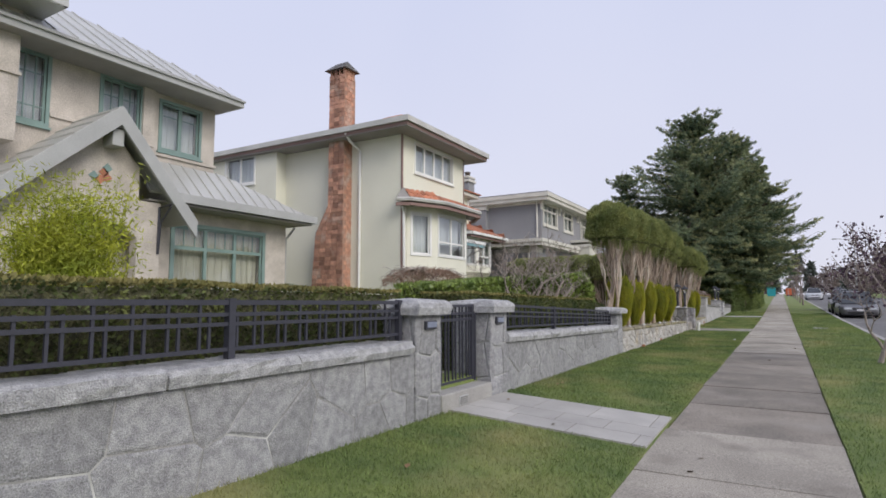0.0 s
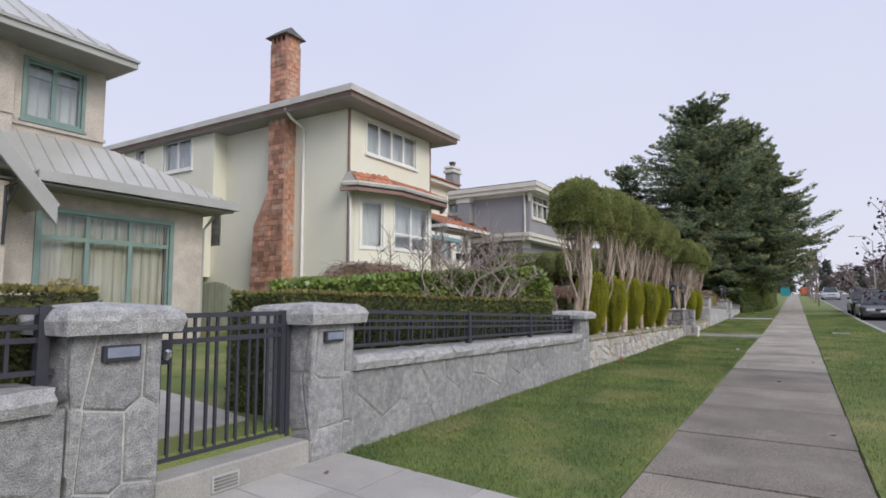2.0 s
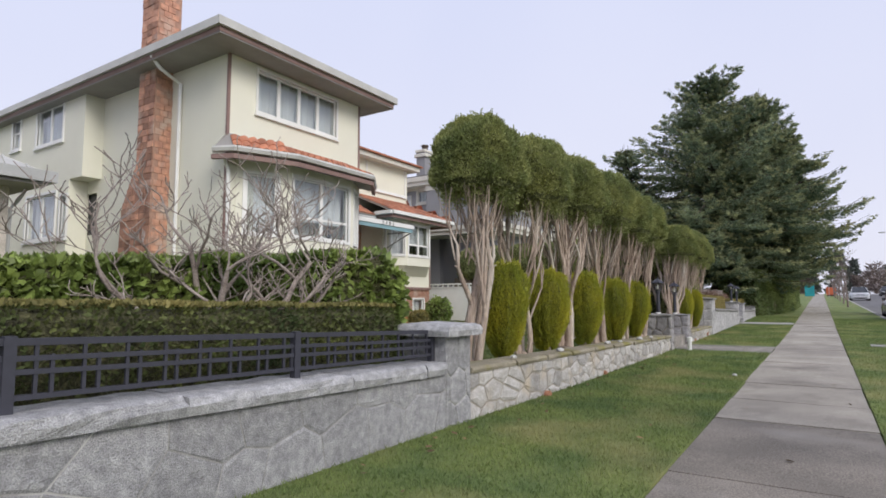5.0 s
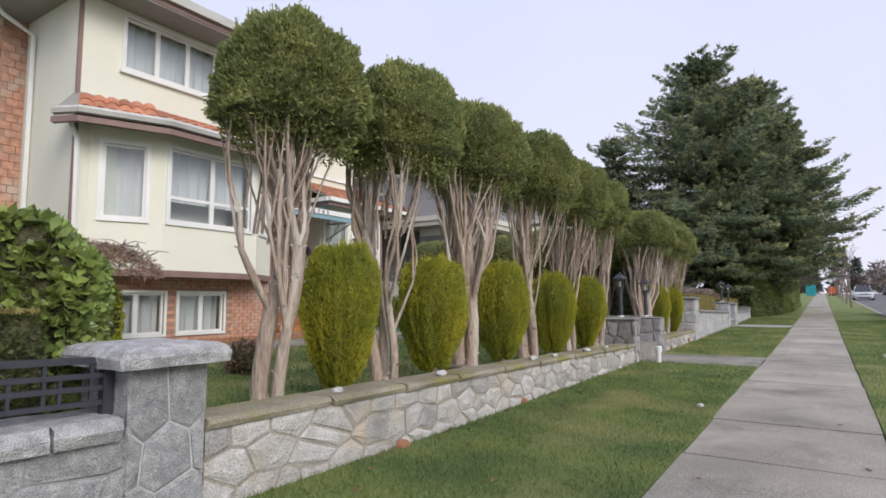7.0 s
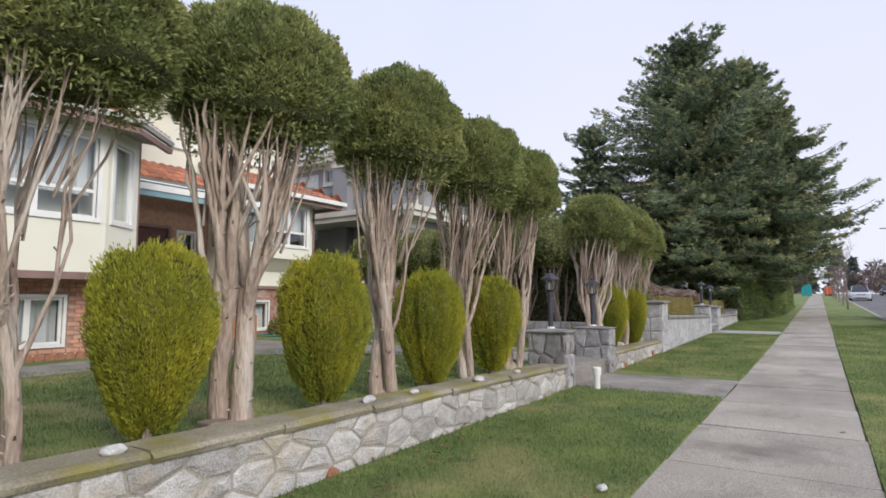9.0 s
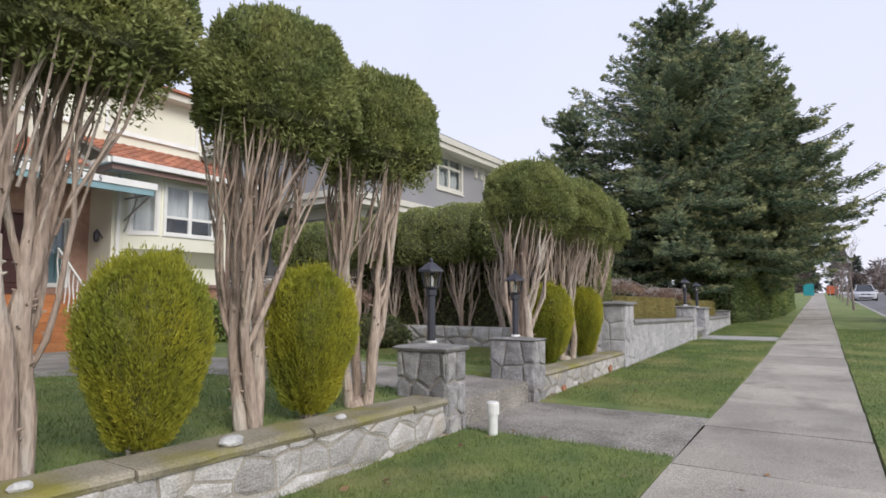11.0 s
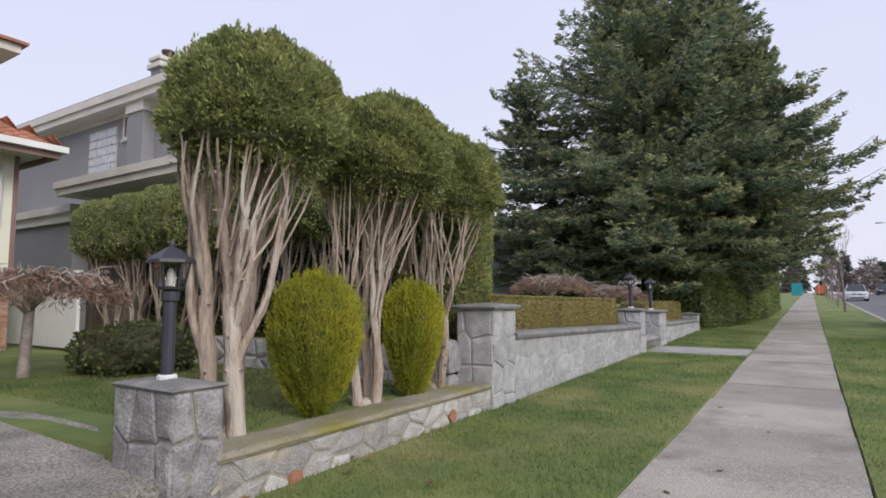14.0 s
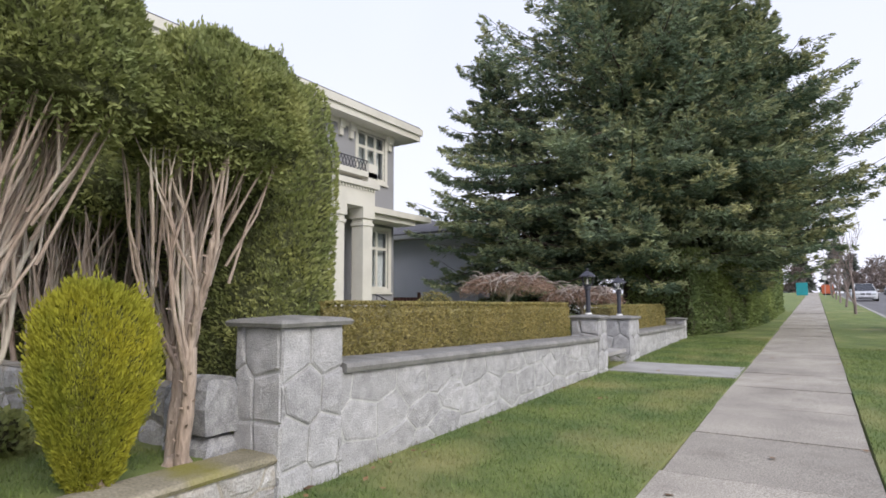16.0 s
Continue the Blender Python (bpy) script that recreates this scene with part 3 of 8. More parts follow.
# ---------------------------------------------------------------- foliage helpers


def sprays(points, normals, length, width, r, lean=0.6, up=0.3, droop=0.0, cluster=1):
    """Leaf triangles at points: each a slim kite that leans out from the surface. numpy, one island a leaf."""
    n = len(points)
    d = normals * (1 - lean) + r.normal(0, lean, (n, 3))
    d[:, 2] += up - droop
    d /= np.linalg.norm(d, axis=1)[:, None] + 1e-9
    s = np.cross(d, r.normal(0, 1, (n, 3)))
    s /= np.linalg.norm(s, axis=1)[:, None] + 1e-9
    ln = length * r.uniform(0.6, 1.3, (n, 1))
    w = width * r.uniform(0.7, 1.3, (n, 1))
    a = points - d * ln * 0.25
    b = points + d * ln * 0.45 + s * w
    c = points + d * ln * 0.9
    e = points + d * ln * 0.45 - s * w
    return np.stack([a, b, c, e], 1).reshape(-1, 3)


def quads_mesh(name, co, material, parent=None, label="", per=4):
    me = bpy.data.meshes.new(name)
    n = len(co) // per
    me.vertices.add(len(co))
    me.vertices.foreach_set("co", np.ascontiguousarray(co, dtype=np.float32).ravel())
    me.loops.add(len(co))
    me.loops.foreach_set("vertex_index", np.arange(len(co), dtype=np.int32))
    me.polygons.add(n)
    me.polygons.foreach_set("loop_start", np.arange(0, len(co), per, dtype=np.int32))
    me.update(calc_edges=True)
    me.validate()
    me.materials.append(material)
    ob = new(name, me)
    if parent is not None:
        ob.parent = parent
        ob.matrix_parent_inverse = Matrix.Translation(parent.location).inverted()
    if label:
        tagged(ob, label=label)
    return ob


def lump(dirs, zf, seed, amp=0.12, freq=2.2):
    """Radius of an uneven blob in each direction."""
    res = np.empty(len(dirs))
    for i, d in enumerate(dirs):
        res[i] = 1 + amp * noise.noise((d[0] * freq + seed, d[1] * freq, d[2] * freq * zf)) + amp * 0.6 * noise.noise((d[0] * freq * 2.7 + seed, d[1] * freq * 2.7, d[2] * freq * 2.7 * zf))
    return res


def blob(n, rx, ry, rz, seed, power=2.6, amp=0.12, freq=2.2, bottom=-1.0, r=nrg, zf=1.0):
    """Points and normals on a superellipsoid with lumps."""
    d = r.normal(0, 1, (n, 3))
    d /= np.linalg.norm(d, axis=1)[:, None]
    q = (np.abs(d[:, 0]) ** power + np.abs(d[:, 1]) ** power + np.abs(d[:, 2]) ** power) ** (-1 / power)
    q *= lump(d, zf, seed, amp, freq)
    p = d * q[:, None] * np.array([rx, ry, rz])
    nrm = d / np.array([rx, ry, rz])
    nrm /= np.linalg.norm(nrm, axis=1)[:, None]
    keep = p[:, 2] > bottom * rz
    return p[keep], nrm[keep]


def blob_core(name, rx, ry, rz, seed, material, parent, power=2.6, amp=0.12, freq=2.2, shrink=0.93, bottom=-1.0, centre=(0, 0, 0), zf=1.0):
    bm = bmesh.new()
    bmesh.ops.create_icosphere(bm, subdivisions=4, radius=1)
    d = np.array([v.co[:] for v in bm.verts])
    q = (np.abs(d[:, 0]) ** power + np.abs(d[:, 1]) ** power + np.abs(d[:, 2]) ** power) ** (-1 / power)
    q *= lump(d, zf, seed, amp, freq) * shrink
    p = d * q[:, None] * np.array([rx, ry, rz])
    p[:, 2] = np.maximum(p[:, 2], bottom * rz)
    for v, c in zip(bm.verts, p):
        v.co = Vector(c) + Vector(centre)
    return Geo().take(bm).out(name, material, parent, smooth=True)


# ---------------------------------------------------------------- houses


def wall_panel(geo, at, u0, u1, v0, v1, thick, holes=()):
    """A wall with real openings. at(u, v, d): d runs outwards; holes are (u0, u1, v0, v1)."""
    us = sorted({u0, u1, *[h[0] for h in holes], *[h[1] for h in holes]})
    vs = sorted({v0, v1, *[h[2] for h in holes], *[h[3] for h in holes]})
    us, vs = [u for u in us if u0 <= u <= u1], [v for v in vs if v0 <= v <= v1]
    solid = {}
    for i in range(len(us) - 1):
        for j in range(len(vs) - 1):
            cu, cv = (us[i] + us[i + 1]) / 2, (vs[j] + vs[j + 1]) / 2
            solid[i, j] = not any(h[0] < cu < h[1] and h[2] < cv < h[3] for h in holes)
    for (i, j), s in solid.items():
        if not s:
            continue
        a, b, c, d = us[i], us[i + 1], vs[j], vs[j + 1]
        geo.add([at(a, c, 0), at(b, c, 0), at(b, d, 0), at(a, d, 0)], [(0, 1, 2, 3)])
        geo.add([at(a, c, -thick), at(b, c, -thick), at(b, d, -thick), at(a, d, -thick)], [(3, 2, 1, 0)])
        for (di, dj), (p, q) in {(-1, 0): ((a, c), (a, d)), (1, 0): ((b, d), (b, c)), (0, -1): ((b, c), (a, c)), (0, 1): ((a, d), (b, d))}.items():
            if not solid.get((i + di, j + dj), False):
                geo.add([at(*p, 0), at(*q, 0), at(*q, -thick), at(*p, -thick)], [(0, 1, 2, 3)])


def placed(geo, at, u0, u1, v0, v1, d0, d1):
    """A box in a wall's own axes."""
    vs = [at(u, v, d) for u in (u0, u1) for v in (v0, v1) for d in (d0, d1)]
    return geo.add(vs, [(0, 1, 3, 2), (4, 6, 7, 5), (0, 4, 5, 1), (2, 3, 7, 6), (0, 2, 6, 4), (1, 5, 7, 3)])


def window(parent, at, u0, u1, v0, v1, frame_m, cols=2, transom=None, trim=0.07, grid=None, curtain=None, sill=True, label="", rail=None, depth=0.09, blind=0.0):
    """A framed window: casing, sashes with their bars, panes, and what hangs behind them."""
    g = Geo()
    for a, b, c, d in ((u0 - trim, u1 + trim, v1, v1 + trim), (u0 - trim, u1 + trim, v0 - trim, v0), (u0 - trim, u0, v0, v1), (u1, u1 + trim, v0, v1)):
        placed(g, at, a, b, c, d, -0.02, 0.035)
    win = g.out("window", frame_m, parent, label)
    w = (u1 - u0) / cols
    t = 0.045
    for i in range(cols):
        g = Geo()
        a, b = u0 + i * w, u0 + (i + 1) * w
        splits = [v0, v1] if transom is None else [v0, transom, v1]
        for c, d in zip(splits[:-1], splits[1:]):
            for q in ((a, a + t, c, d), (b - t, b, c, d), (a + t, b - t, c, c + t), (a + t, b - t, d - t, d)):
                placed(g, at, *q, -depth + 0.02, -depth + 0.07)
        if rail is not None:
            placed(g, at, a + t, b - t, rail - 0.03, rail + 0.03, -depth + 0.02, -depth + 0.065)
        if grid:
            gu, gv, c, d = grid[0], grid[1], (grid[2] if len(grid) > 2 else v0), v1
            for k in range(1, gu):
                x = a + (b - a) * k / gu
                placed(g, at, x - 0.011, x + 0.011, c + t, d - t, -depth + 0.03, -depth + 0.055)
            for z in gv:
                placed(g, at, a + t, b - t, z - 0.011, z + 0.011, -depth + 0.03, -depth + 0.055)
        g.out("sash", frame_m, win)
    if sill:
        placed(Geo(), at, u0 - trim - 0.03, u1 + trim + 0.03, v0 - trim - 0.05, v0 - trim - 0.004, -0.02, 0.07).out("sill", frame_m, win)
    for i in range(cols):
        a, b = u0 + i * w, u0 + (i + 1) * w
        pane = placed(Geo(), at, a + 0.02, b - 0.02, v0 + 0.02, v1 - 0.02, -depth + 0.038, -depth + 0.044).out("pane", M_GLASS, win)
        pane.visible_shadow = False
    if curtain is not None:
        m = curtain
        g = Geo()
        k = max(6, int((u1 - u0) / 0.07))
        vs = []
        for i in range(k + 1):
            u = u0 + (u1 - u0) * i / k
            d = -0.24 + 0.025 * math.sin(i * 2.1) + 0.012 * math.sin(i * 0.9)
            vs += [at(u, v0 + (v1 - v0) * blind, d), at(u, v1, d)]
        g.add(vs, [(2 * i, 2 * i + 2, 2 * i + 3, 2 * i + 1) for i in range(k)])
        g.out("curtain", m, win)
    # Dark sheet added behind the panes; its colour stands in for the unlit room.
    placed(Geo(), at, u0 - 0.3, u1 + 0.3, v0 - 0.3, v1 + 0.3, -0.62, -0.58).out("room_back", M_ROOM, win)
    return win


def roof_quad(geo, a, b, c, d, thick=0.06):
    a, b, c, d = map(Vector, (a, b, c, d))
    n = (b - a).cross(d - a).normalized() * thick
    if n.z < 0:
        n = -n
    return geo.add([a, b, c, d, a + n, b + n, c + n, d + n], [(0, 1, 2, 3), (4, 5, 6, 7), (0, 1, 5, 4), (1, 2, 6, 5), (2, 3, 7, 6), (3, 0, 4, 7)])


def eave_band(geo, x0, x1, y0, y1, z0, z1, t):
    """A ring of fascia round a rectangle of eaves."""
    geo.box(x0, x1, y0, y0 + t, z0, z1).box(x0, x1, y1 - t, y1, z0, z1)
    geo.box(x0, x0 + t, y0 + t, y1 - t, z0, z1).box(x1 - t, x1, y0 + t, y1 - t, z0, z1)


def hip(geo, x0, x1, y0, y1, z, rise, inset=None, thick=0.06):
    """Hip roof over a rectangle; returns the four slopes as corner lists."""
    w, l = x1 - x0, y1 - y0
    k = inset if inset is not None else min(w, l) / 2
    r0, r1 = ((x0 + k, y0 + k), (x1 - k, y1 - k))
    z1 = z + rise
    A, B, C, D = (x0, y0, z), (x1, y0, z), (x1, y1, z), (x0, y1, z)
    a, b, c, d = (r0[0], r0[1], z1), (r1[0], r0[1], z1), (r1[0], r1[1], z1), (r0[0], r1[1], z1)
    slopes = [(A, B, b, a), (B, C, c, b), (C, D, d, c), (D, A, a, d)]
    for s in slopes:
        roof_quad(geo, *s, thick)
    geo.add([a, b, c, d], [(0, 1, 2, 3)])
    return slopes


def seams(geo, slope, spacing=0.42, lift=0.062, h=0.03):
    """Standing seams up a roof slope from its eave to its ridge."""
    a, b, c, d = map(Vector, slope)
    n = (b - a).cross(d - a).normalized()
    if n.z < 0:
        n = -n
    e = b - a
    L = e.length
    e.normalize()
    up = n.cross(e)
    if up.z < 0:
        up = -up
    H = (d - a).dot(up)
    sd, sc = (d - a).dot(e), (c - a).dot(e)
    k = int(L / spacing)
    for i in range(1, k + 1):
        s = i * L / (k + 1)
        t = 1.0
        if sd > 1e-3 and s < sd:
            t = s / sd
        if sc < L - 1e-3 and s > sc:
            t = min(t, (L - s) / (L - sc))
        p, q = a + e * s + n * lift, a + e * s + up * H * t + n * lift
        w = e * 0.012
        geo.add([p - w, p + w, q + w, q - w, p - w + n * h, p + w + n * h, q + w + n * h, q - w + n * h], [(0, 1, 2, 3), (4, 5, 6, 7), (0, 1, 5, 4), (1, 2, 6, 5), (2, 3, 7, 6), (3, 0, 4, 7)])


def tile_rows(geo, slope, row=0.30, wave=0.22, lift=0.065, r=rng):
    """Rows of curved clay tiles laid up a slope: every tile its own small arched shell."""
    a, b, c, d = map(Vector, slope)
    n = (b - a).cross(d - a).normalized()
    if n.z < 0:
        n = -n
    e = b - a
    L = e.length
    e.normalize()
    up = n.cross(e)
    if up.z < 0:
        up = -up
    H = (d - a).dot(up)
    sd, sc = (d - a).dot(e), (c - a).dot(e)
    for j in range(max(1, int(H / row))):
        v = j * row
        f = v / H if H > 0 else 0
        lo, hi = sd * f, L + (sc - L) * f
        for i in range(max(0, int((hi - lo) / wave))):
            s = lo + i * wave
            p = a + e * s + up * v + n * lift
            q = p + up * (row * 1.08)
            arch = [(0.0, 0.0), (0.25, 0.035), (0.5, 0.05), (0.75, 0.035), (1.0, 0.0)]
            vs = [p + e * wave * x + n * (h + 0.022) for x, h in arch] + [q + e * wave * x + n * h for x, h in arch]
            vs += [p + e * wave * x + n * 0.0 for x, h in arch]
            fs = [(k, k + 1, k + 6, k + 5) for k in range(4)] + [(10 + k, 11 + k, k + 1, k) for k in range(4)]
            geo.add(vs, fs)

# ---------------------------------------------------------------- house with metal roof and teal windows


def X(x):
    return face_x(x)


def build_house_one():
    h = thing("house", (-16, 6, 0.45), "rough beige stucco house with pale metal roof and teal windows", "house")
    lo = X(-12.76)
    y0, yl, yu, z0 = -3.0, 12.4, 9.97, 0.3
    g = Geo()
    wins_low = [(8.72, 11.5, 1.05, 3.2)]
    wall_panel(g, lo, y0, yl, z0, 3.72, 0.2, wins_low)
    g.box(-22, -12.9 - 0.2, yl - 0.2, yl, z0, 3.72)
    g.out("wall", M_STUCCO1, h)
    up = X(-13.0)
    holes = [(5.25, 5.84, 5.02, 6.45), (6.98, 7.86, 4.75, 6.42), (8.42, 9.48, 5.1, 6.27)]
    g = Geo()
    wall_panel(g, up, y0, yu, 3.7, 6.52, 0.2, holes)
    g.box(-22, -13.2, yu - 0.2, yu, 3.7, 6.52)
    g.out("wall", M_STUCCO1, h)
    g = Geo()
    placed(g, up, 7.9, 8.18, 4.6, 6.5, 0, 0.1)
    placed(g, up, y0, 5.1, 4.4, 7.1, 0, 0.55)
    g.out("wall_rib", M_STUCCO1, h)
    g = Geo()
    placed(g, up, 5.92, 6.9, 5.2, 5.27, 0, 0.05)
    placed(g, up, 8.19, yu + 0.03, 4.9, 4.97, 0, 0.05)
    placed(g, up, 7.87, 8.2, 5.05, 5.11, 0.1, 0.14)
    placed(g, up, y0, 5.13, 5.68, 5.74, 0.55, 0.6)
    g.out("string_course", M_STUCCO1, h)
    window(h, up, 5.25, 5.84, 5.02, 6.45, M_TEAL, cols=1, grid=(3, [5.35, 6.05]), curtain=M_CURTAIN, label="teal-framed upper window with slim glazing bars")
    window(h, up, 6.98, 7.86, 4.75, 6.42, M_TEAL, cols=2, grid=(2, [6.05]), curtain=M_CURTAIN, label="teal-framed upper window with slim glazing bars")
    window(h, up, 8.42, 9.48, 5.1, 6.27, M_TEAL, cols=2, grid=(1, [5.95]), curtain=M_CURTAIN, label="teal-framed casement pair with net curtain")
    window(h, lo, 8.72, 11.5, 1.05, 3.2, M_TEAL, cols=3, transom=2.68, trim=0.1, grid=(3, [], 2.68), curtain=M_CURTAIN_Y, label="wide teal-framed window with transom lights and cream curtains")
    # upper hip roof
    g = Geo()
    sl = hip(g, -22.5, -12.15, y0 - 1, 10.12, 6.64, 3.0, inset=4.6)
    g.out("roof", M_METALROOF, h, "pale grey standing-seam metal roof")
    g = Geo()
    for s in sl:
        seams(g, s)
    g.out("roof_seam", M_METALROOF, h)
    g = Geo()
    eave_band(g, -22.55, -12.1, y0 - 1, 10.17, 6.47, 6.66, 0.05)
    g.box(-22.5, -12.05, y0 - 1, 10.19, 6.60, 6.65)
    g.out("fascia", M_FASCIA, h)
    box("soffit", -22.5, -12.15, y0 - 1, 10.12, 6.47, 6.51, M_SOFFIT, h)
    # projecting corner of the upper roof
    g = Geo()
    roof_quad(g, (-13.2, y0, 7.3), (-11.6, y0, 7.15), (-11.6, 5.47, 7.15), (-13.2, 5.47, 7.3))
    g.box(-13.2, -11.6, 5.42, 5.5, 7.0, 7.2).box(-11.66, -11.58, y0, 5.5, 7.0, 7.2).box(-13.2, -11.6, y0, 5.42, 6.98, 7.0)
    g.out("roof_return", M_METALROOF, h)
    # lower skirt roof
    g = Geo()
    e, w = -12.05, -13.0
    front = ((e, 7.6, 3.78), (e, 12.76, 3.78), (-13.0, 10.2, 4.72), (-13.0, 7.6, 4.72))
    side = ((e, 12.76, 3.78), (-22, 12.76, 3.78), (-22, 9.98, 4.72), (-13.0, 10.2, 4.72))
    roof_quad(g, *front)
    roof_quad(g, *side)
    g.out("lower_roof", M_METALROOF, h, "pale grey standing-seam skirt roof")
    g = Geo()
    seams(g, front, 0.36)
    seams(g, side, 0.42)
    g.out("roof_seam", M_METALROOF, h)
    g = Geo()
    g.box(e + 0.04, e + 0.11, 8.3, 12.88, 3.66, 3.865).box(-22, e + 0.04, 12.81, 12.88, 3.66, 3.865)
    g.out("fascia", M_FASCIA, h)
    box("soffit", -22, e, 7.6, 12.76, 3.6, 3.64, M_SOFFIT, h)
    Geo().tube([(-12.6, 12.6, 3.55), (-12.75, 12.55, 3.35), (-12.8, 12.45, 3.2), (-12.82, 12.44, 0.5)], 0.035, 6).out("downpipe", M_FASCIA, h)
    # entrance porch with a steep gable
    px = -12.0
    g = Geo()
    arch = [(5.05, 0.3), (5.05, 2.7)]
    k = 10
    for i in range(k):
        t = i / (k - 1)
        arch.append((5.25 + 2.05 * t, 2.75 + 0.38 * math.sin(math.pi * t)))
    arch += [(7.32, 2.7), (7.32, 0.3)]
    # the gable wall as quads between arch and gable line
    top = lambda y: 5.05 - (6.62 - y) * 0.92 if y < 6.62 else 5.05 - (y - 6.62) * 1.12
    ys = [5.05] + [5.25 + 2.05 * i / (k - 1) for i in range(k)] + [7.32]
    zs = [2.7] + [2.75 + 0.38 * math.sin(math.pi * i / (k - 1)) for i in range(k)] + [2.7]
    for d in (0.0, -0.25):
        for i in range(len(ys) - 1):
            g.add([(px + d, ys[i], zs[i]), (px + d, ys[i + 1], zs[i + 1]), (px + d, ys[i + 1], top(ys[i + 1])), (px + d, ys[i], top(ys[i]))], [(0, 1, 2, 3)])
    for i in range(len(ys) - 1):
        g.add([(px, ys[i], zs[i]), (px, ys[i + 1], zs[i + 1]), (px - 0.25, ys[i + 1], zs[i + 1]), (px - 0.25, ys[i], zs[i])], [(0, 1, 2, 3)])
    box("porch_pier", px - 0.25, px, 4.3, 5.05, 0.3, 3.0, M_STUCCO1, h)
    box("porch_pier", px - 0.25, px, 7.32, 7.85, 0.3, 3.55, M_STUCCO1, h)
    g.add([(px, 4.3, 3.0), (px, 5.05, 3.0), (px, 5.05, top(5.05)), (px, 4.3, top(4.3))], [(0, 1, 2, 3)])
    g.box(-12.76, px - 0.25, 7.6, 7.85, 0.3, 3.6).box(-12.76, px - 0.25, 4.3, 4.5, 0.3, 3.0)
    g.out("porch_wall", M_STUCCO1, h)
    g = Geo()
    roof_quad(g, (px + 0.45, 3.0, 2.0), (px + 0.45, 6.62, 5.3), (-13.2, 6.62, 5.3), (-13.2, 3.0, 2.0), 0.07)
    roof_quad(g, (px + 0.45, 6.62, 5.3), (px + 0.45, 8.46, 3.12), (-13.0, 8.46, 3.12), (-13.0, 6.62, 5.3), 0.07)
    g.out("porch_roof", M_METALROOF, h, "steep metal porch gable")
    g = Geo()
    for ya, za, yb, zb in ((3.0, 2.0, 6.62, 5.3), (6.62, 5.3, 8.46, 3.12)):
        g.add([(px + 0.47, ya, za - 0.32), (px + 0.47, yb, zb - 0.32), (px + 0.47, yb, zb + 0.08), (px + 0.47, ya, za + 0.08), (px + 0.40, ya, za - 0.32), (px + 0.40, yb, zb - 0.32), (px + 0.40, yb, zb + 0.08), (px + 0.40, ya, za + 0.08)], [(0, 1, 2, 3), (7, 6, 5, 4), (0, 4, 5, 1), (3, 2, 6, 7), (0, 3, 7, 4), (1, 5, 6, 2)])
    g.out("bargeboard", M_FASCIA, h, "broad grey bargeboards")
    g = Geo()
    ya = 3.4
    while ya < 6.5:
        za = 2.0 + (ya - 3.0) * 0.912
        g.add([(px + 0.45, ya, za + 0.07), (-13.2, ya, za + 0.07), (-13.2, ya, za + 0.13), (px + 0.45, ya, za + 0.13), (px + 0.45, ya + 0.025, za + 0.1), (-13.2, ya + 0.025, za + 0.1)], [(0, 1, 2, 3), (3, 2, 5, 4), (0, 3, 4)])
        ya += 0.33
    g.out("roof_seam", M_METALROOF, h)
    box("ridge_beam", px, px + 0.36, 6.5, 6.74, 4.55, 4.9, M_FASCIA, h, bevel=0.01)
    for cy, cz, m in ((6.35, 3.92, M_TEAL), (6.62, 4.12, M_TEAL), (6.48, 3.86, M_CLAY), (6.62, 3.92, M_CLAY), (6.55, 4.02, M_CLAY)):
        g = Geo().box(-0.01, 0.012, -0.075, 0.075, -0.075, 0.075)
        g.move(pose(px, cy, cz, 45, 0, 0))
        g.out("tile", m, h)
    Geo().tube([(px + 0.02, 7.8, 2.45), (px + 0.05, 7.8, 2.5), (px + 0.1, 7.8, 3.1), (px + 0.38, 7.85, 3.45)], 0.022, 6).tube([(px + 0.03, 7.8, 2.4), (px + 0.03, 7.8, 3.45), (px + 0.4, 7.85, 3.5)], 0.03, 6).out("bracket", M_IRON, h, "black iron scroll bracket")
    box("door", -12.86, -12.8, 6.0, 6.95, 0.5, 2.5, M_DOORWOOD, h, bevel=0.01)
    g = Geo().box(px - 0.9, px - 0.8, 6.62, 6.74, 2.0, 2.3, 0.01)
    g.out("wall_lantern", M_IRON, h)
    return h


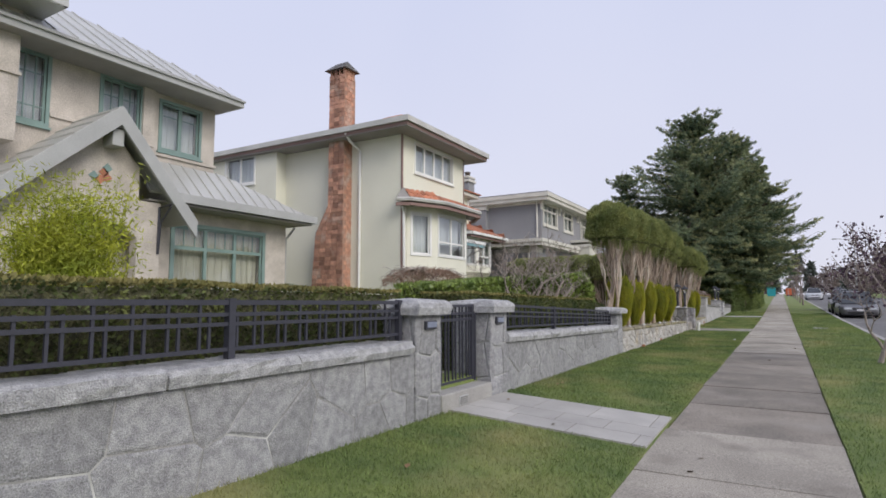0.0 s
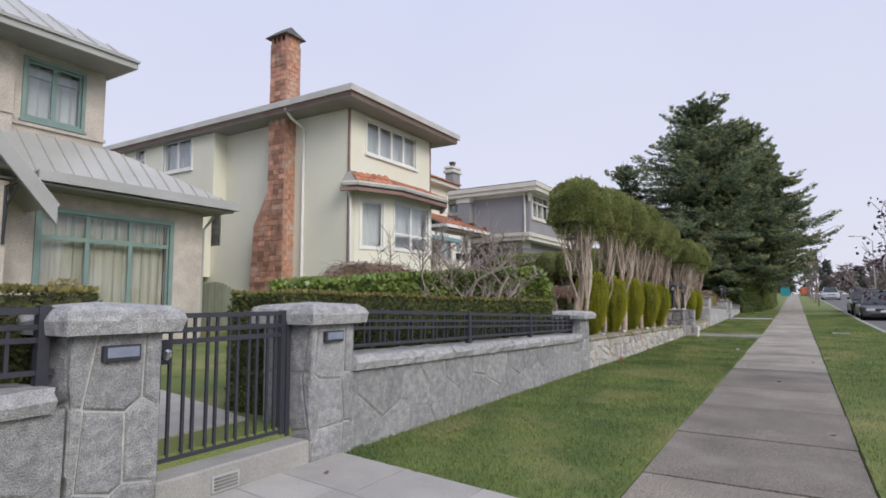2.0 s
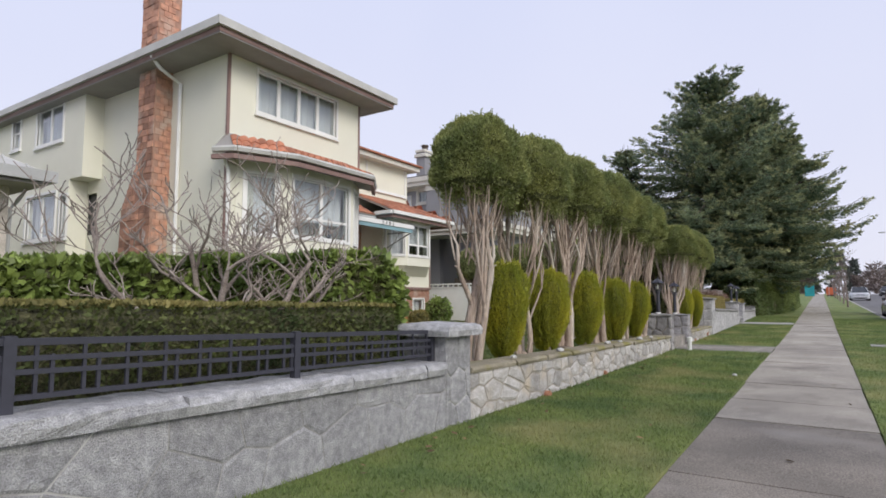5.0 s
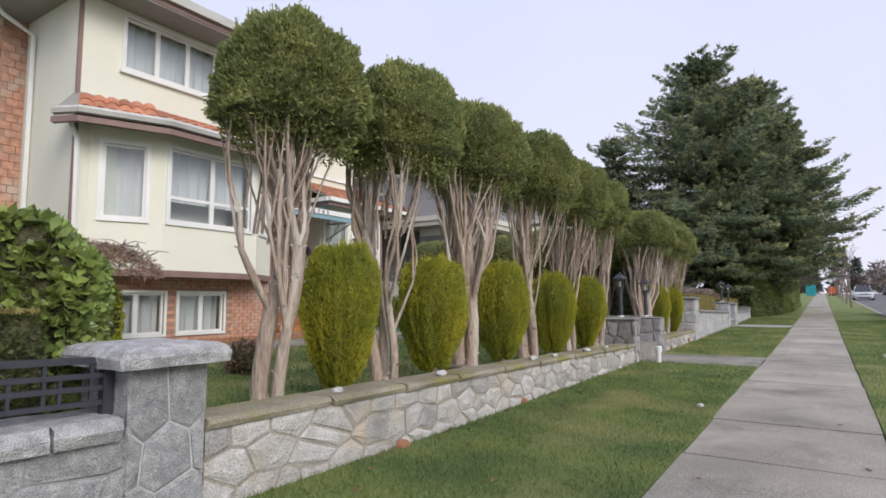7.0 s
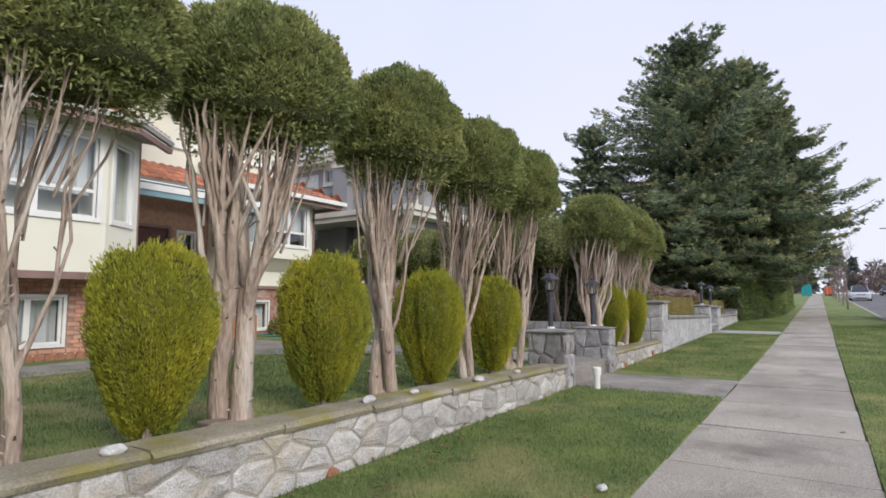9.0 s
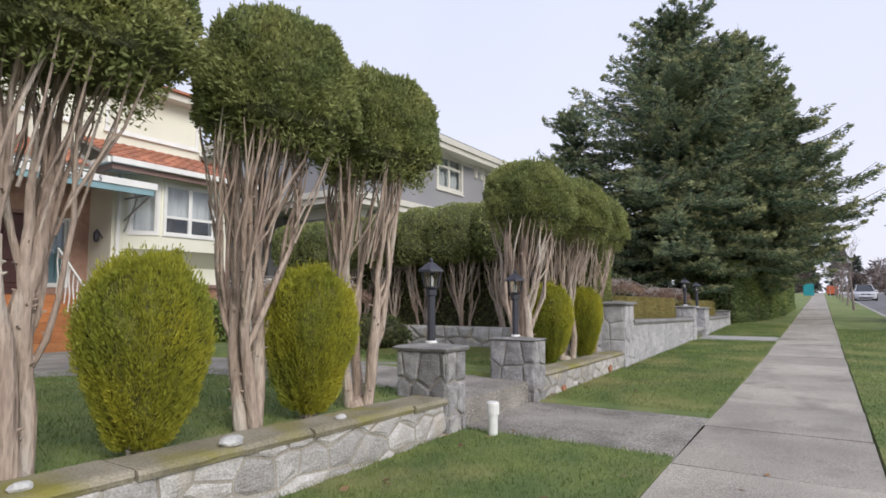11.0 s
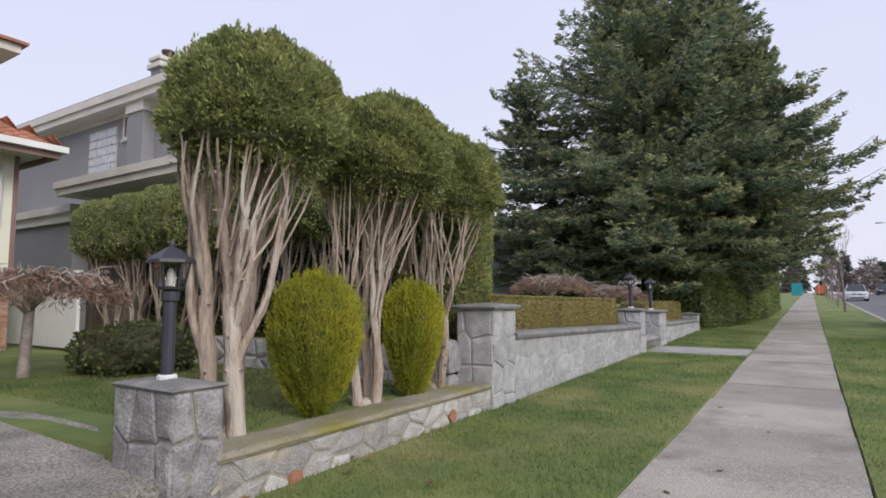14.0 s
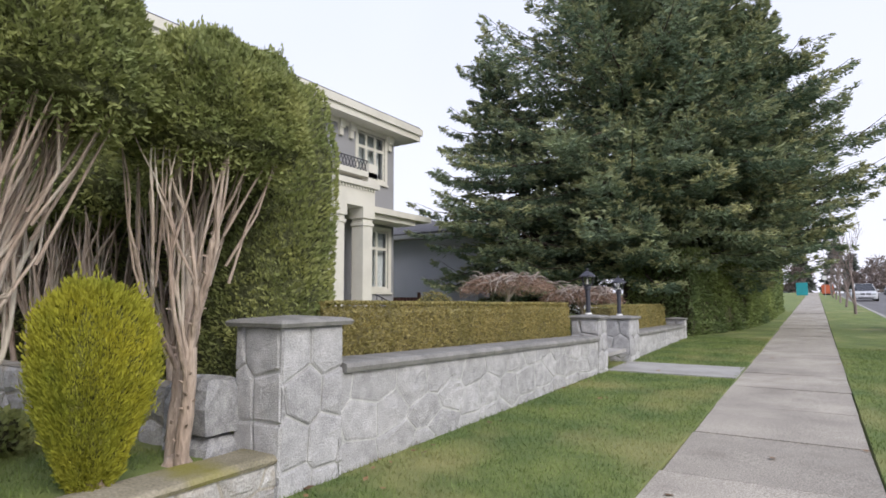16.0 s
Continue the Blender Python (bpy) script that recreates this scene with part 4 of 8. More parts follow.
def build_house_two():
    h = thing("house", (-16, 21, 0.6), "cream stucco house with a clay-tile roof and brick chimney", "house")
    fx, y0, y1, z0, z1 = -10.8, 15.7, 20.05, 0.4, 7.2
    f = X(fx)
    s = face_y(y0)
    g = Geo()
    bay = (16.1, 19.6, 2.1, 4.55)
    up = [(16.5, 19.1, 5.85, 6.85)]
    base = [(16.4, 17.5, 0.80, 1.6), (17.8, 18.85, 0.80, 1.6)]
    wall_panel(g, f, y0 + 0.2, y1, 1.95, z1, 0.2, up)
    wall_panel(g, s, -24, fx, z0, z1, 0.2, [(-17.9, -16.95, 5.95, 7.0), (-17.0, -16.4, 3.25, 4.4)])
    g.box(-24, fx - 0.2, y1 - 0.2, y1, z0, z1)
    # shallow side projection
    pj = face_y(y0 - 0.5)
    wall_panel(g, pj, -22.5, -16.2, 4.75, z1, 0.16, [(-19.0, -17.4, 5.95, 7.0), (-20.7, -20.15, 6.1, 7.0)])
    wall_panel(g, pj, -22.5, -16.9, 2.2, 4.75, 0.16, [(-19.4, -17.6, 3.2, 4.45), (-17.3, -16.95, 3.2, 4.3)])
    g.box(-16.36, -16.2, y0 - 0.34, y0, 4.75, z1).box(-16.93, -16.9, y0 - 0.34, y0, 2.2, 4.75).box(-16.9, -16.36, y0 - 0.34, y0, 4.75, 4.8)
    g.out("wall", M_STUCCO2, h)
    ps = face_y(y0 - 0.5)
    window(h, ps, -19.0, -17.4, 5.95, 7.0, M_WHITE, cols=2, curtain=M_CURTAIN, label="white-framed side window")
    window(h, ps, -20.7, -20.15, 6.1, 7.0, M_WHITE, cols=1, rail=6.6, curtain=M_CURTAIN, label="small white side window")
    window(h, ps, -19.4, -17.6, 3.2, 4.45, M_WHITE, cols=2, curtain=M_CURTAIN, label="white-framed side window")
    window(h, ps, -17.3, -16.95, 3.2, 4.3, M_WHITE, cols=1, curtain=M_CURTAIN, label="narrow white window with blind")
    for a, b in ((16.5, 19.1),):
        window(h, f, a, b, 5.85, 6.85, M_WHITE, cols=4, trim=0.06, curtain=M_CURTAIN, label="white sliding window with net curtain")
    # bay
    pts = [(fx + 0.02, 15.95), (fx + 0.55, 17.05), (fx + 0.55, 19.2), (fx + 0.02, 20.03)]
    for (ax, ay), (bx, by) in zip(pts[:-1], pts[1:]):
        L = math.hypot(bx - ax, by - ay)
        ux, uy = (bx - ax) / L, (by - ay) / L
        at = (lambda ax, ay, ux, uy: lambda u, v, d: (ax + ux * u + uy * d, ay + uy * u - ux * d, v))(ax, ay, ux, uy)
        if L > 1.6:
            hs = [(0.12, 1.98, 2.95, 4.35)]
        elif uy > 0 and ux > 0:
            hs = [(0.22, 0.92, 2.95, 4.3)]
        else:
            hs = [(0.18, 0.75, 2.95, 4.35)]
        g = Geo()
        wall_panel(g, at, 0, L, 1.98, 4.62, 0.16, hs)
        g.out("bay_wall", M_STUCCO2, h)
        window(h, at, *hs[0], M_WHITE, cols=2 if L > 1.6 else 1, trim=0.07, rail=3.42 if L > 1.6 else None, curtain=M_CURTAIN, blind=0.3 if L > 1.6 else 0.0, sill=False, label="white bay window with half-raised blinds" if L > 1.6 else "white bay window with closed blind")
    poly = [(fx - 0.1, 15.75)] + [(x + 0.02, y) for x, y in pts] + [(fx - 0.1, 20.05)]
    g = Geo()
    n = len(poly)
    g.add([(x, y, 1.9) for x, y in poly] + [(x, y, 2.02) for x, y in poly], [tuple(range(n))[::-1]] + [(i, (i + 1) % n, n + (i + 1) % n, n + i) for i in range(n)])
    g.out("bay_base", M_BROWN, h)
    ev = [(fx + 0.0, 15.35), (fx + 0.45, 15.55), (fx + 1.0, 16.85), (fx + 1.0, 19.45), (fx + 0.1, 20.6)]
    g = Geo()
    tiles = Geo()
    wallpts = [(fx, 15.7), (fx, 15.75), (fx, 16.9), (fx, 19.3), (fx, 20.05)]
    for i in range(len(ev) - 1):
        a, b = (*ev[i], 4.72), (*ev[i + 1], 4.72)
        c, d = (*wallpts[i + 1], 5.16), (*wallpts[i], 5.16)
        g.add([a, b, c, d], [(0, 1, 2, 3)])
        g.add([(a[0], a[1], 4.6), (b[0], b[1], 4.6), (c[0], c[1], 4.6), (d[0], d[1], 4.6)], [(3, 2, 1, 0)])
        if i:
            tile_rows(tiles, (a, b, c, d), row=0.24, wave=0.2, lift=0.02)
    g.out("bay_roof", M_SOFFIT, h)
    tiles.out("bay_roof_tiles", M_CLAY, h, "orange clay tiles over the bay")
    g = Geo()
    k = [(x + 0.03, y, 4.69) for x, y in ev]
    g.tube(k, 0.075, 6)
    g.out("gutter", M_GUTTER, h)
    Geo().tube([(x, y, 4.53) for x, y in ev], 0.07, 4).out("fascia", M_BROWN, h)
    # brick basement under the front
    gb = Geo()
    wall_panel(gb, X(fx - 0.05), y0 + 0.2, y1, z0, 1.95, 0.2, base)
    gb.out("basement_wall", M_BRICKMORT, h)
    for a, b, c, d in base:
        window(h, X(fx - 0.05), a, b, c, d, M_WHITE, cols=2, trim=0.05, curtain=M_CURTAIN, sill=False, label="white basement window")
    # corner trims
    box("corner_trim", fx - 0.04, fx + 0.015, y0 - 0.015, y0 + 0.05, 0.6, 7.1, M_BROWN, h)
    box("corner_trim", fx - 0.04, fx + 0.015, y1 - 0.05, y1 + 0.015, 2.0, 7.1, M_BROWN, h)
    # chimney
    cy = y0 - 0.42
    g = Geo()
    prof = [(-14.38, 0.5), (-12.98, 0.5), (-12.98, 9.35), (-13.68, 9.35), (-13.68, 4.75), (-14.25, 3.75), (-14.38, 2.1)]
    n = len(prof)
    ch = thing("chimney", (-13.6, cy, 0.6), "tall chimney of mixed orange and brown brick", "chimney")
    g.add([(x, cy, z) for x, z in prof] + [(x, y0 + 0.16, z) for x, z in prof], [tuple(range(n)), tuple(n + i for i in range(n))[::-1]] + [(i, n + i, n + (i + 1) % n, (i + 1) % n) for i in range(n)])
    g.out("shaft", M_BRICKMORT, ch)
    g = Geo()
    for i in range(4):
        g.box(-13.66 + i * 0.195, -13.57 + i * 0.195, cy, cy + 0.1, 9.3, 9.62)
    g.box(-13.68, -12.98, cy + 0.12, y0 + 0.12, 9.3, 9.62)
    g.out("flue_posts", M_BRICK, ch)
    g = Geo()
    g.add([(-13.82, cy - 0.14, 9.6), (-12.86, cy - 0.14, 9.6), (-12.86, y0 + 0.28, 9.6), (-13.82, y0 + 0.28, 9.6), (-13.6, cy + 0.25, 9.95), (-13.08, cy + 0.25, 9.95)], [(3, 2, 1, 0), (0, 1, 5, 4), (2, 3, 4, 5), (1, 2, 5), (3, 0, 4)])
    g.out("cap", M_SHINGLE, ch, "dark peaked chimney cap")
    rb = random.Random(55)
    def left(z):
        return -14.38 if z < 2.1 else -14.38 + (z - 2.1) * 0.079 if z < 3.75 else -14.25 + (z - 3.75) * 0.57 if z < 4.75 else -13.68
    rest = Geo()
    z, k = 1.35, 0
    while z < 9.3:
        a = left(z + 0.15)
        n = max(3, round((-12.98 - a) / 0.25))
        w = (-12.98 - a) / n
        for i in range(n):
            j = rb.uniform(-0.03, 0.03) if 0 < i < n else 0
            b = box("brick", a + i * w + 0.007, a + (i + 1) * w - 0.007, cy - 0.012 - rb.uniform(0, 0.014), cy + 0.02, z + 0.006, z + 0.148, M_BRICK, ch)
        for i in range(2):
            b0 = cy + 0.02 + i * 0.2 + (0.1 if k % 2 else 0)
            rest.box(-12.99, -12.968 + rb.uniform(0, 0.01), b0 + 0.006, min(b0 + 0.19, y0 + 0.14), z + 0.006, z + 0.148)
        z += 0.155
        k += 1
    tagged(rest.out("brick_flank", M_BRICK, ch), kind="stuff")
    gb = Geo()
    z, k = 0.5, 0
    while z < 1.9:
        y = y0 + (0.11 if k % 2 else 0.0)
        while y < y1 - 0.1:
            if not any(a - 0.08 < y + 0.1 < b + 0.08 and c - 0.08 < z + 0.03 < d + 0.08 for a, b, c, d in base):
                gb.box(fx - 0.052, fx - 0.036 + rb.uniform(0, 0.008), y + 0.005, min(y + 0.205, y1), z + 0.005, z + 0.067)
            y += 0.215
        z += 0.075
        k += 1
    tagged(gb.out("basement_bricks", M_BRICK, h), kind="stuff")
    # eaves and roof
    ex0, ex1, ey0, ey1, ez = -24.5, -10.1, 14.95, 20.75, 7.17
    g = Geo()
    sl = hip(g, ex0, ex1, ey0, ey1, ez, 1.15)
    g.out("roof", M_SOFFIT, h)
    tg = Geo()
    for sx in sl[:3]:
        tile_rows(tg, sx, row=0.34, wave=0.28)
    tg.out("roof_tiles", M_CLAY, h, "orange-brown clay roof tiles")
    g = Geo()
    eave_band(g, ex0, ex1, ey0, ey1, 7.0, 7.16, 0.04)
    g.out("fascia", M_BROWN, h)
    g = Geo()
    eave_band(g, ex0 - 0.08, ex1 + 0.08, ey0 - 0.08, ey1 + 0.08, 7.13, 7.31, 0.09)
    g.out("gutter", M_GUTTER, h, "dull white gutter")
    box("soffit", ex0, ex1, ey0, ey1, 6.98, 7.02, M_SOFFIT, h)
    g = Geo()
    g.tube([(-12.65, ey0, 7.1), (-12.6, ey0 + 0.2, 6.85), (-12.55, y0 - 0.06, 6.6), (-12.55, y0 - 0.06, 0.6)], 0.045, 6)
    g.tube([(fx + 0.1, 15.55, 4.6), (fx + 0.06, 15.72, 4.3), (fx + 0.05, 15.78, 0.6)], 0.045, 6)
    g.out("downpipe", M_WHITE, h, "white downpipes")
    # set-back entrance and far wing
    rx, wx, ws, we_ = -14.0, -13.0, 23.8, 26.8
    g = Geo()
    wall_panel(g, X(rx), y1, ws, z0, 4.4, 0.2, [(21.05, 22.6, 1.35, 3.4), (22.9, 23.35, 1.9, 3.35)])
    g.out("porch_wall", M_BRICKMORT, h)
    g = Geo()
    wall_panel(g, X(wx), ws, we_, 1.9, 4.45, 0.2, [(24.2, 26.4, 2.9, 4.3)])
    wall_panel(g, face_y(ws), rx, wx - 0.2, 1.9, 4.45, 0.2)
    g.box(-24, wx - 0.2, we_ - 0.2, we_, z0, 4.45)
    g.box(-20, -14.0, 20.05, 26.6, 4.5, 6.9)
    g.out("wing_wall", M_STUCCO2, h)
    gb = Geo()
    low = [(24.4, 25.1, 0.75, 1.5), (25.7, 26.4, 0.75, 1.5)]
    wall_panel(gb, X(wx - 0.03), ws, we_, z0, 1.9, 0.2, low)
    gb.box(rx, wx - 0.23, ws + 0.02, ws + 0.2, z0, 1.9)
    gb.out("basement_wall", M_BRICKMORT, h)
    rw = random.Random(57)
    gb = Geo()
    z, k = 0.5, 0
    while z < 1.86:
        y = ws + (0.11 if k % 2 else 0.0)
        while y < we_ - 0.1:
            if not any(a - 0.16 < y < b + 0.06 and c - 0.08 < z + 0.03 < d + 0.08 for a, b, c, d in low):
                gb.box(wx - 0.032, wx - 0.016 + rw.uniform(0, 0.008), y + 0.005, min(y + 0.205, we_), z + 0.005, z + 0.067)
            y += 0.215
        z += 0.075
        k += 1
    tagged(gb.out("basement_bricks", M_BRICK, h), kind="stuff")
    for a, b, c, d in low:
        window(h, X(wx - 0.03), a, b, c, d, M_WHITE, cols=1, trim=0.05, sill=False, curtain=M_CURTAIN, label="white basement window")
    # shallow bay of the wing
    bp = [(wx + 0.02, 24.05), (wx + 0.45, 24.68), (wx + 0.45, 26.16), (wx + 0.02, 26.55)]
    for (ax, ay), (bx, by) in zip(bp[:-1], bp[1:]):
        L = math.hypot(bx - ax, by - ay)
        ux, uy = (bx - ax) / L, (by - ay) / L
        at = (lambda ax, ay, ux, uy: lambda u, v, d: (ax + ux * u + uy * d, ay + uy * u - ux * d, v))(ax, ay, ux, uy)
        hole = (0.1, L - 0.1, 3.1, 4.25) if L > 1.2 else (0.14, L - 0.1, 3.1, 4.15)
        g = Geo()
        wall_panel(g, at, 0, L, 2.72, 4.45, 0.14, [hole])
        g.out("bay_wall", M_STUCCO2, h)
        window(h, at, *hole, M_WHITE, cols=2 if L > 1.2 else 1, trim=0.06, rail=3.5 if L > 1.2 else None, curtain=M_CURTAIN, blind=0.35 if L > 1.2 else 0.0, sill=False, label="white wing window with half-raised blind" if L > 1.2 else "narrow white wing window with closed blind")
    n = len(bp)
    Geo().add([(x - 0.04, y, 2.72) for x, y in bp] + [(wx, y, 2.35) for x, y in bp], [(0, 1, n + 1, n), (1, 2, n + 2, n + 1), (2, 3, n + 3, n + 2), (0, 1, 2, 3)]).out("bay_base", M_STUCCO2, h)
    box("corner_trim", wx - 0.04, wx + 0.02, we_ - 0.06, we_ + 0.02, 1.9, 4.4, M_BROWN, h)
    box("sill_band", wx - 0.02, wx + 0.05, ws, we_, 1.86, 1.95, M_BROWN, h)
    window(h, X(-14.0), 21.2, 23.4, 5.7, 6.7, M_WHITE, cols=4, curtain=M_CURTAIN, label="white upper window of the rear block")
    window(h, X(-14.0), 24.1, 26.4, 5.7, 6.7, M_WHITE, cols=4, curtain=M_CURTAIN, label="white upper window of the rear block")
    d = box("door", rx - 0.08, rx - 0.02, 21.05, 22.6, 1.35, 3.4, M_DOORWOOD, h, "dark red panelled front door")
    for i in range(3):
        for j in range(4):
            Geo().box(rx - 0.02, rx + 0.002, 21.13 + i * 0.5, 21.55 + i * 0.5, 1.45 + j * 0.48, 1.83 + j * 0.48, 0.008).out("door_panel", M_DOORWOOD, d)
    Geo().box(rx - 0.02, rx + 0.05, 20.97, 21.05, 1.35, 3.48).box(rx - 0.02, rx + 0.05, 22.6, 22.68, 1.35, 3.48).box(rx - 0.02, rx + 0.05, 21.05, 22.6, 3.4, 3.48).out("door_frame", M_BROWN, h)
    window(h, X(rx), 22.9, 23.35, 1.9, 3.35, M_WHITE, cols=1, trim=0.05, curtain=M_AWNING, sill=False, label="white sidelight with pale teal blind")
    Geo().lathe(rx + 0.65, ws - 0.14, [(0.02, 2.85), (0.06, 2.9), (0.07, 3.05), (0.03, 3.12)], 8).tube([(rx + 0.65, ws, 2.95), (rx + 0.65, ws - 0.14, 3.15), (rx + 0.65, ws - 0.14, 3.1)], 0.012, 5).out("wall_lantern", M_IRON, h)
    # tiled roofs over the entrance and the wing
    g = Geo()
    for sl_ in (((-12.9, 20.1, 4.36), (-12.9, 23.4, 4.36), (-14.6, 23.4, 5.3), (-14.6, 20.1, 5.3)),
                ((-12.2, 23.4, 4.5), (-12.2, 27.2, 4.5), (-14.6, 26.4, 5.5), (-14.6, 23.4, 5.5)),
                ((-12.2, 27.2, 4.5), (-22, 27.2, 4.5), (-22, 26.4, 5.5), (-14.6, 26.4, 5.5))):
        roof_quad(g, *sl_)
        tg = Geo()
        tile_rows(tg, sl_, row=0.3, wave=0.24)
        tagged(tg.out("wing_roof_tiles", M_CLAY, h, "orange clay tiles"), kind="stuff")
    g.out("wing_roof", M_SOFFIT, h)
    Geo().box(-12.24, -12.18, 23.35, 27.2, 4.32, 4.46).box(-22, -12.24, 27.14, 27.2, 4.32, 4.46).box(-12.9, -12.24, 23.35, 23.41, 4.32, 4.46).out("fascia", M_BROWN, h)
    Geo().box(-12.18, -12.07, 23.3, 27.3, 4.44, 4.56).box(-22, -12.18, 27.2, 27.3, 4.44, 4.56).box(-12.9, -12.18, 23.25, 23.34, 4.44, 4.56).out("gutter", M_WHITE, h)
    Geo().box(-22, -12.25, 23.42, 27.13, 4.42, 4.45).box(-22, -12.9, 20.1, 23.42, 4.33, 4.36).out("soffit", M_WHITE, h, "white boarded soffit")
    Geo().tube([(wx + 0.1, ws + 0.12, 4.4), (wx + 0.07, ws + 0.1, 4.1), (wx + 0.07, ws + 0.1, 2.2), (wx + 0.12, ws + 0.18, 1.95), (wx + 0.12, ws + 0.2, 0.7)], 0.045, 6).out("downpipe", M_WHITE, h)
    g = Geo()
    g.box(-20.6, -13.6, 20.1, 26.95, 6.72, 6.9)
    g.out("fascia", M_TRIM, h)
    g = Geo()
    hip(g, -20.8, -13.5, 20.1, 27.05, 6.9, 0.5)
    g.out("roof", M_CLAY, h)
    # flat glazed awning with the house number on its edge
    ax = -11.9
    g = Geo()
    g.add([(ax, 20.2, 3.86), (ax, 24.1, 3.86), (-12.95, 24.1, 4.16), (-12.95, 20.2, 4.16), (ax, 20.2, 3.89), (ax, 24.1, 3.89), (-12.95, 24.1, 4.19), (-12.95, 20.2, 4.19)], [(3, 2, 1, 0), (4, 5, 6, 7), (0, 1, 5, 4), (1, 2, 6, 5), (2, 3, 7, 6), (3, 0, 4, 7)])
    g.out("awning", M_AWNING, h, "pale teal glazed awning")
    Geo().box(ax, ax + 0.06, 20.15, 24.15, 3.93, 4.07).out("awning_edge", M_WHITE, h)
    Geo().box(ax - 0.02, ax + 0.03, 20.2, 24.1, 3.80, 3.925).out("awning_apron", M_AWNING, h)
    for y in (20.25, 24.05):
        Geo().tube([(ax, y, 3.84), (-12.95, y, 3.84)], 0.025, 5).tube([(ax, y, 3.82), (-12.95, y, 3.35)], 0.025, 5).tube([(-12.4, y, 3.84), (-12.95, y, 3.1)], 0.018, 5).out("awning_brace", M_FASCIA, h)
    for i, ch_ in enumerate("2385"):
        cu = bpy.data.curves.new("numeral", "FONT")
        cu.body, cu.size, cu.extrude, cu.align_x = ch_, 0.15, 0.006, "CENTER"
        ob = new("numeral", cu)
        ob.parent = h
        ob.matrix_parent_inverse = Matrix.Translation(h.location).inverted()
        ob.matrix_basis = pose(ax + 0.068, 22.42 + i * 0.18, 3.945, 90, 0, 90)
        cu.materials.append(M_IRON)
    # stairs of orange wood, with white rails
    st = thing("front_stairs", (-12, 22.3, 0.6), "orange wooden front stairs with white iron railings", "stairs")
    for i in range(6):
        box("step", -12.0 - 0.26 * i, -11.75 - 0.26 * i, 21.2, 22.9, 0.5, 0.78 + 0.18 * i, M_CEDARPLANK, st)
    box("landing", -13.2, -13.35 + 0.06, 20.3, 24.4, 0.5, 1.68, M_CEDARPLANK, st)
    for ya in (21.25, 22.85):
        bars = []
        for i in range(9):
            x, z = -11.75 - 0.18 * i, 0.75 + 0.125 * i
            bars.append([(x, ya, z - 0.05), (x + 0.05, ya, z + 0.3), (x - 0.02, ya, z + 0.6), (x, ya, z + 0.85)])
        rail = Geo().tube([(-11.7, ya, 1.6), (-12.4, ya, 2.1), (-13.2, ya, 2.65)], 0.025, 5).out("railing", M_WHITE, st)
        for b in bars:
            Geo().tube(b, 0.014, 5).out("baluster", M_WHITE, rail)
    rail = Geo().tube([(-11.9, 22.95, 2.07), (-11.9, 23.75, 2.07)], 0.025, 5).out("railing", M_WHITE, st)
    Geo().tube([(-11.9, 22.95, 1.2), (-11.9, 23.75, 1.2)], 0.02, 5).out("railing", M_WHITE, st)
    for i in range(6):
        y = 23.0 + 0.14 * i
        Geo().tube([(-11.9, y, 1.2), (-11.85, y, 1.5), (-11.92, y, 1.8), (-11.9, y, 2.05)], 0.014, 5).out("baluster", M_WHITE, rail)
    box("landing_front", -13.2, -11.85, 22.95, 23.78, 0.5, 1.18, M_CEDARPLANK, st)
    return h


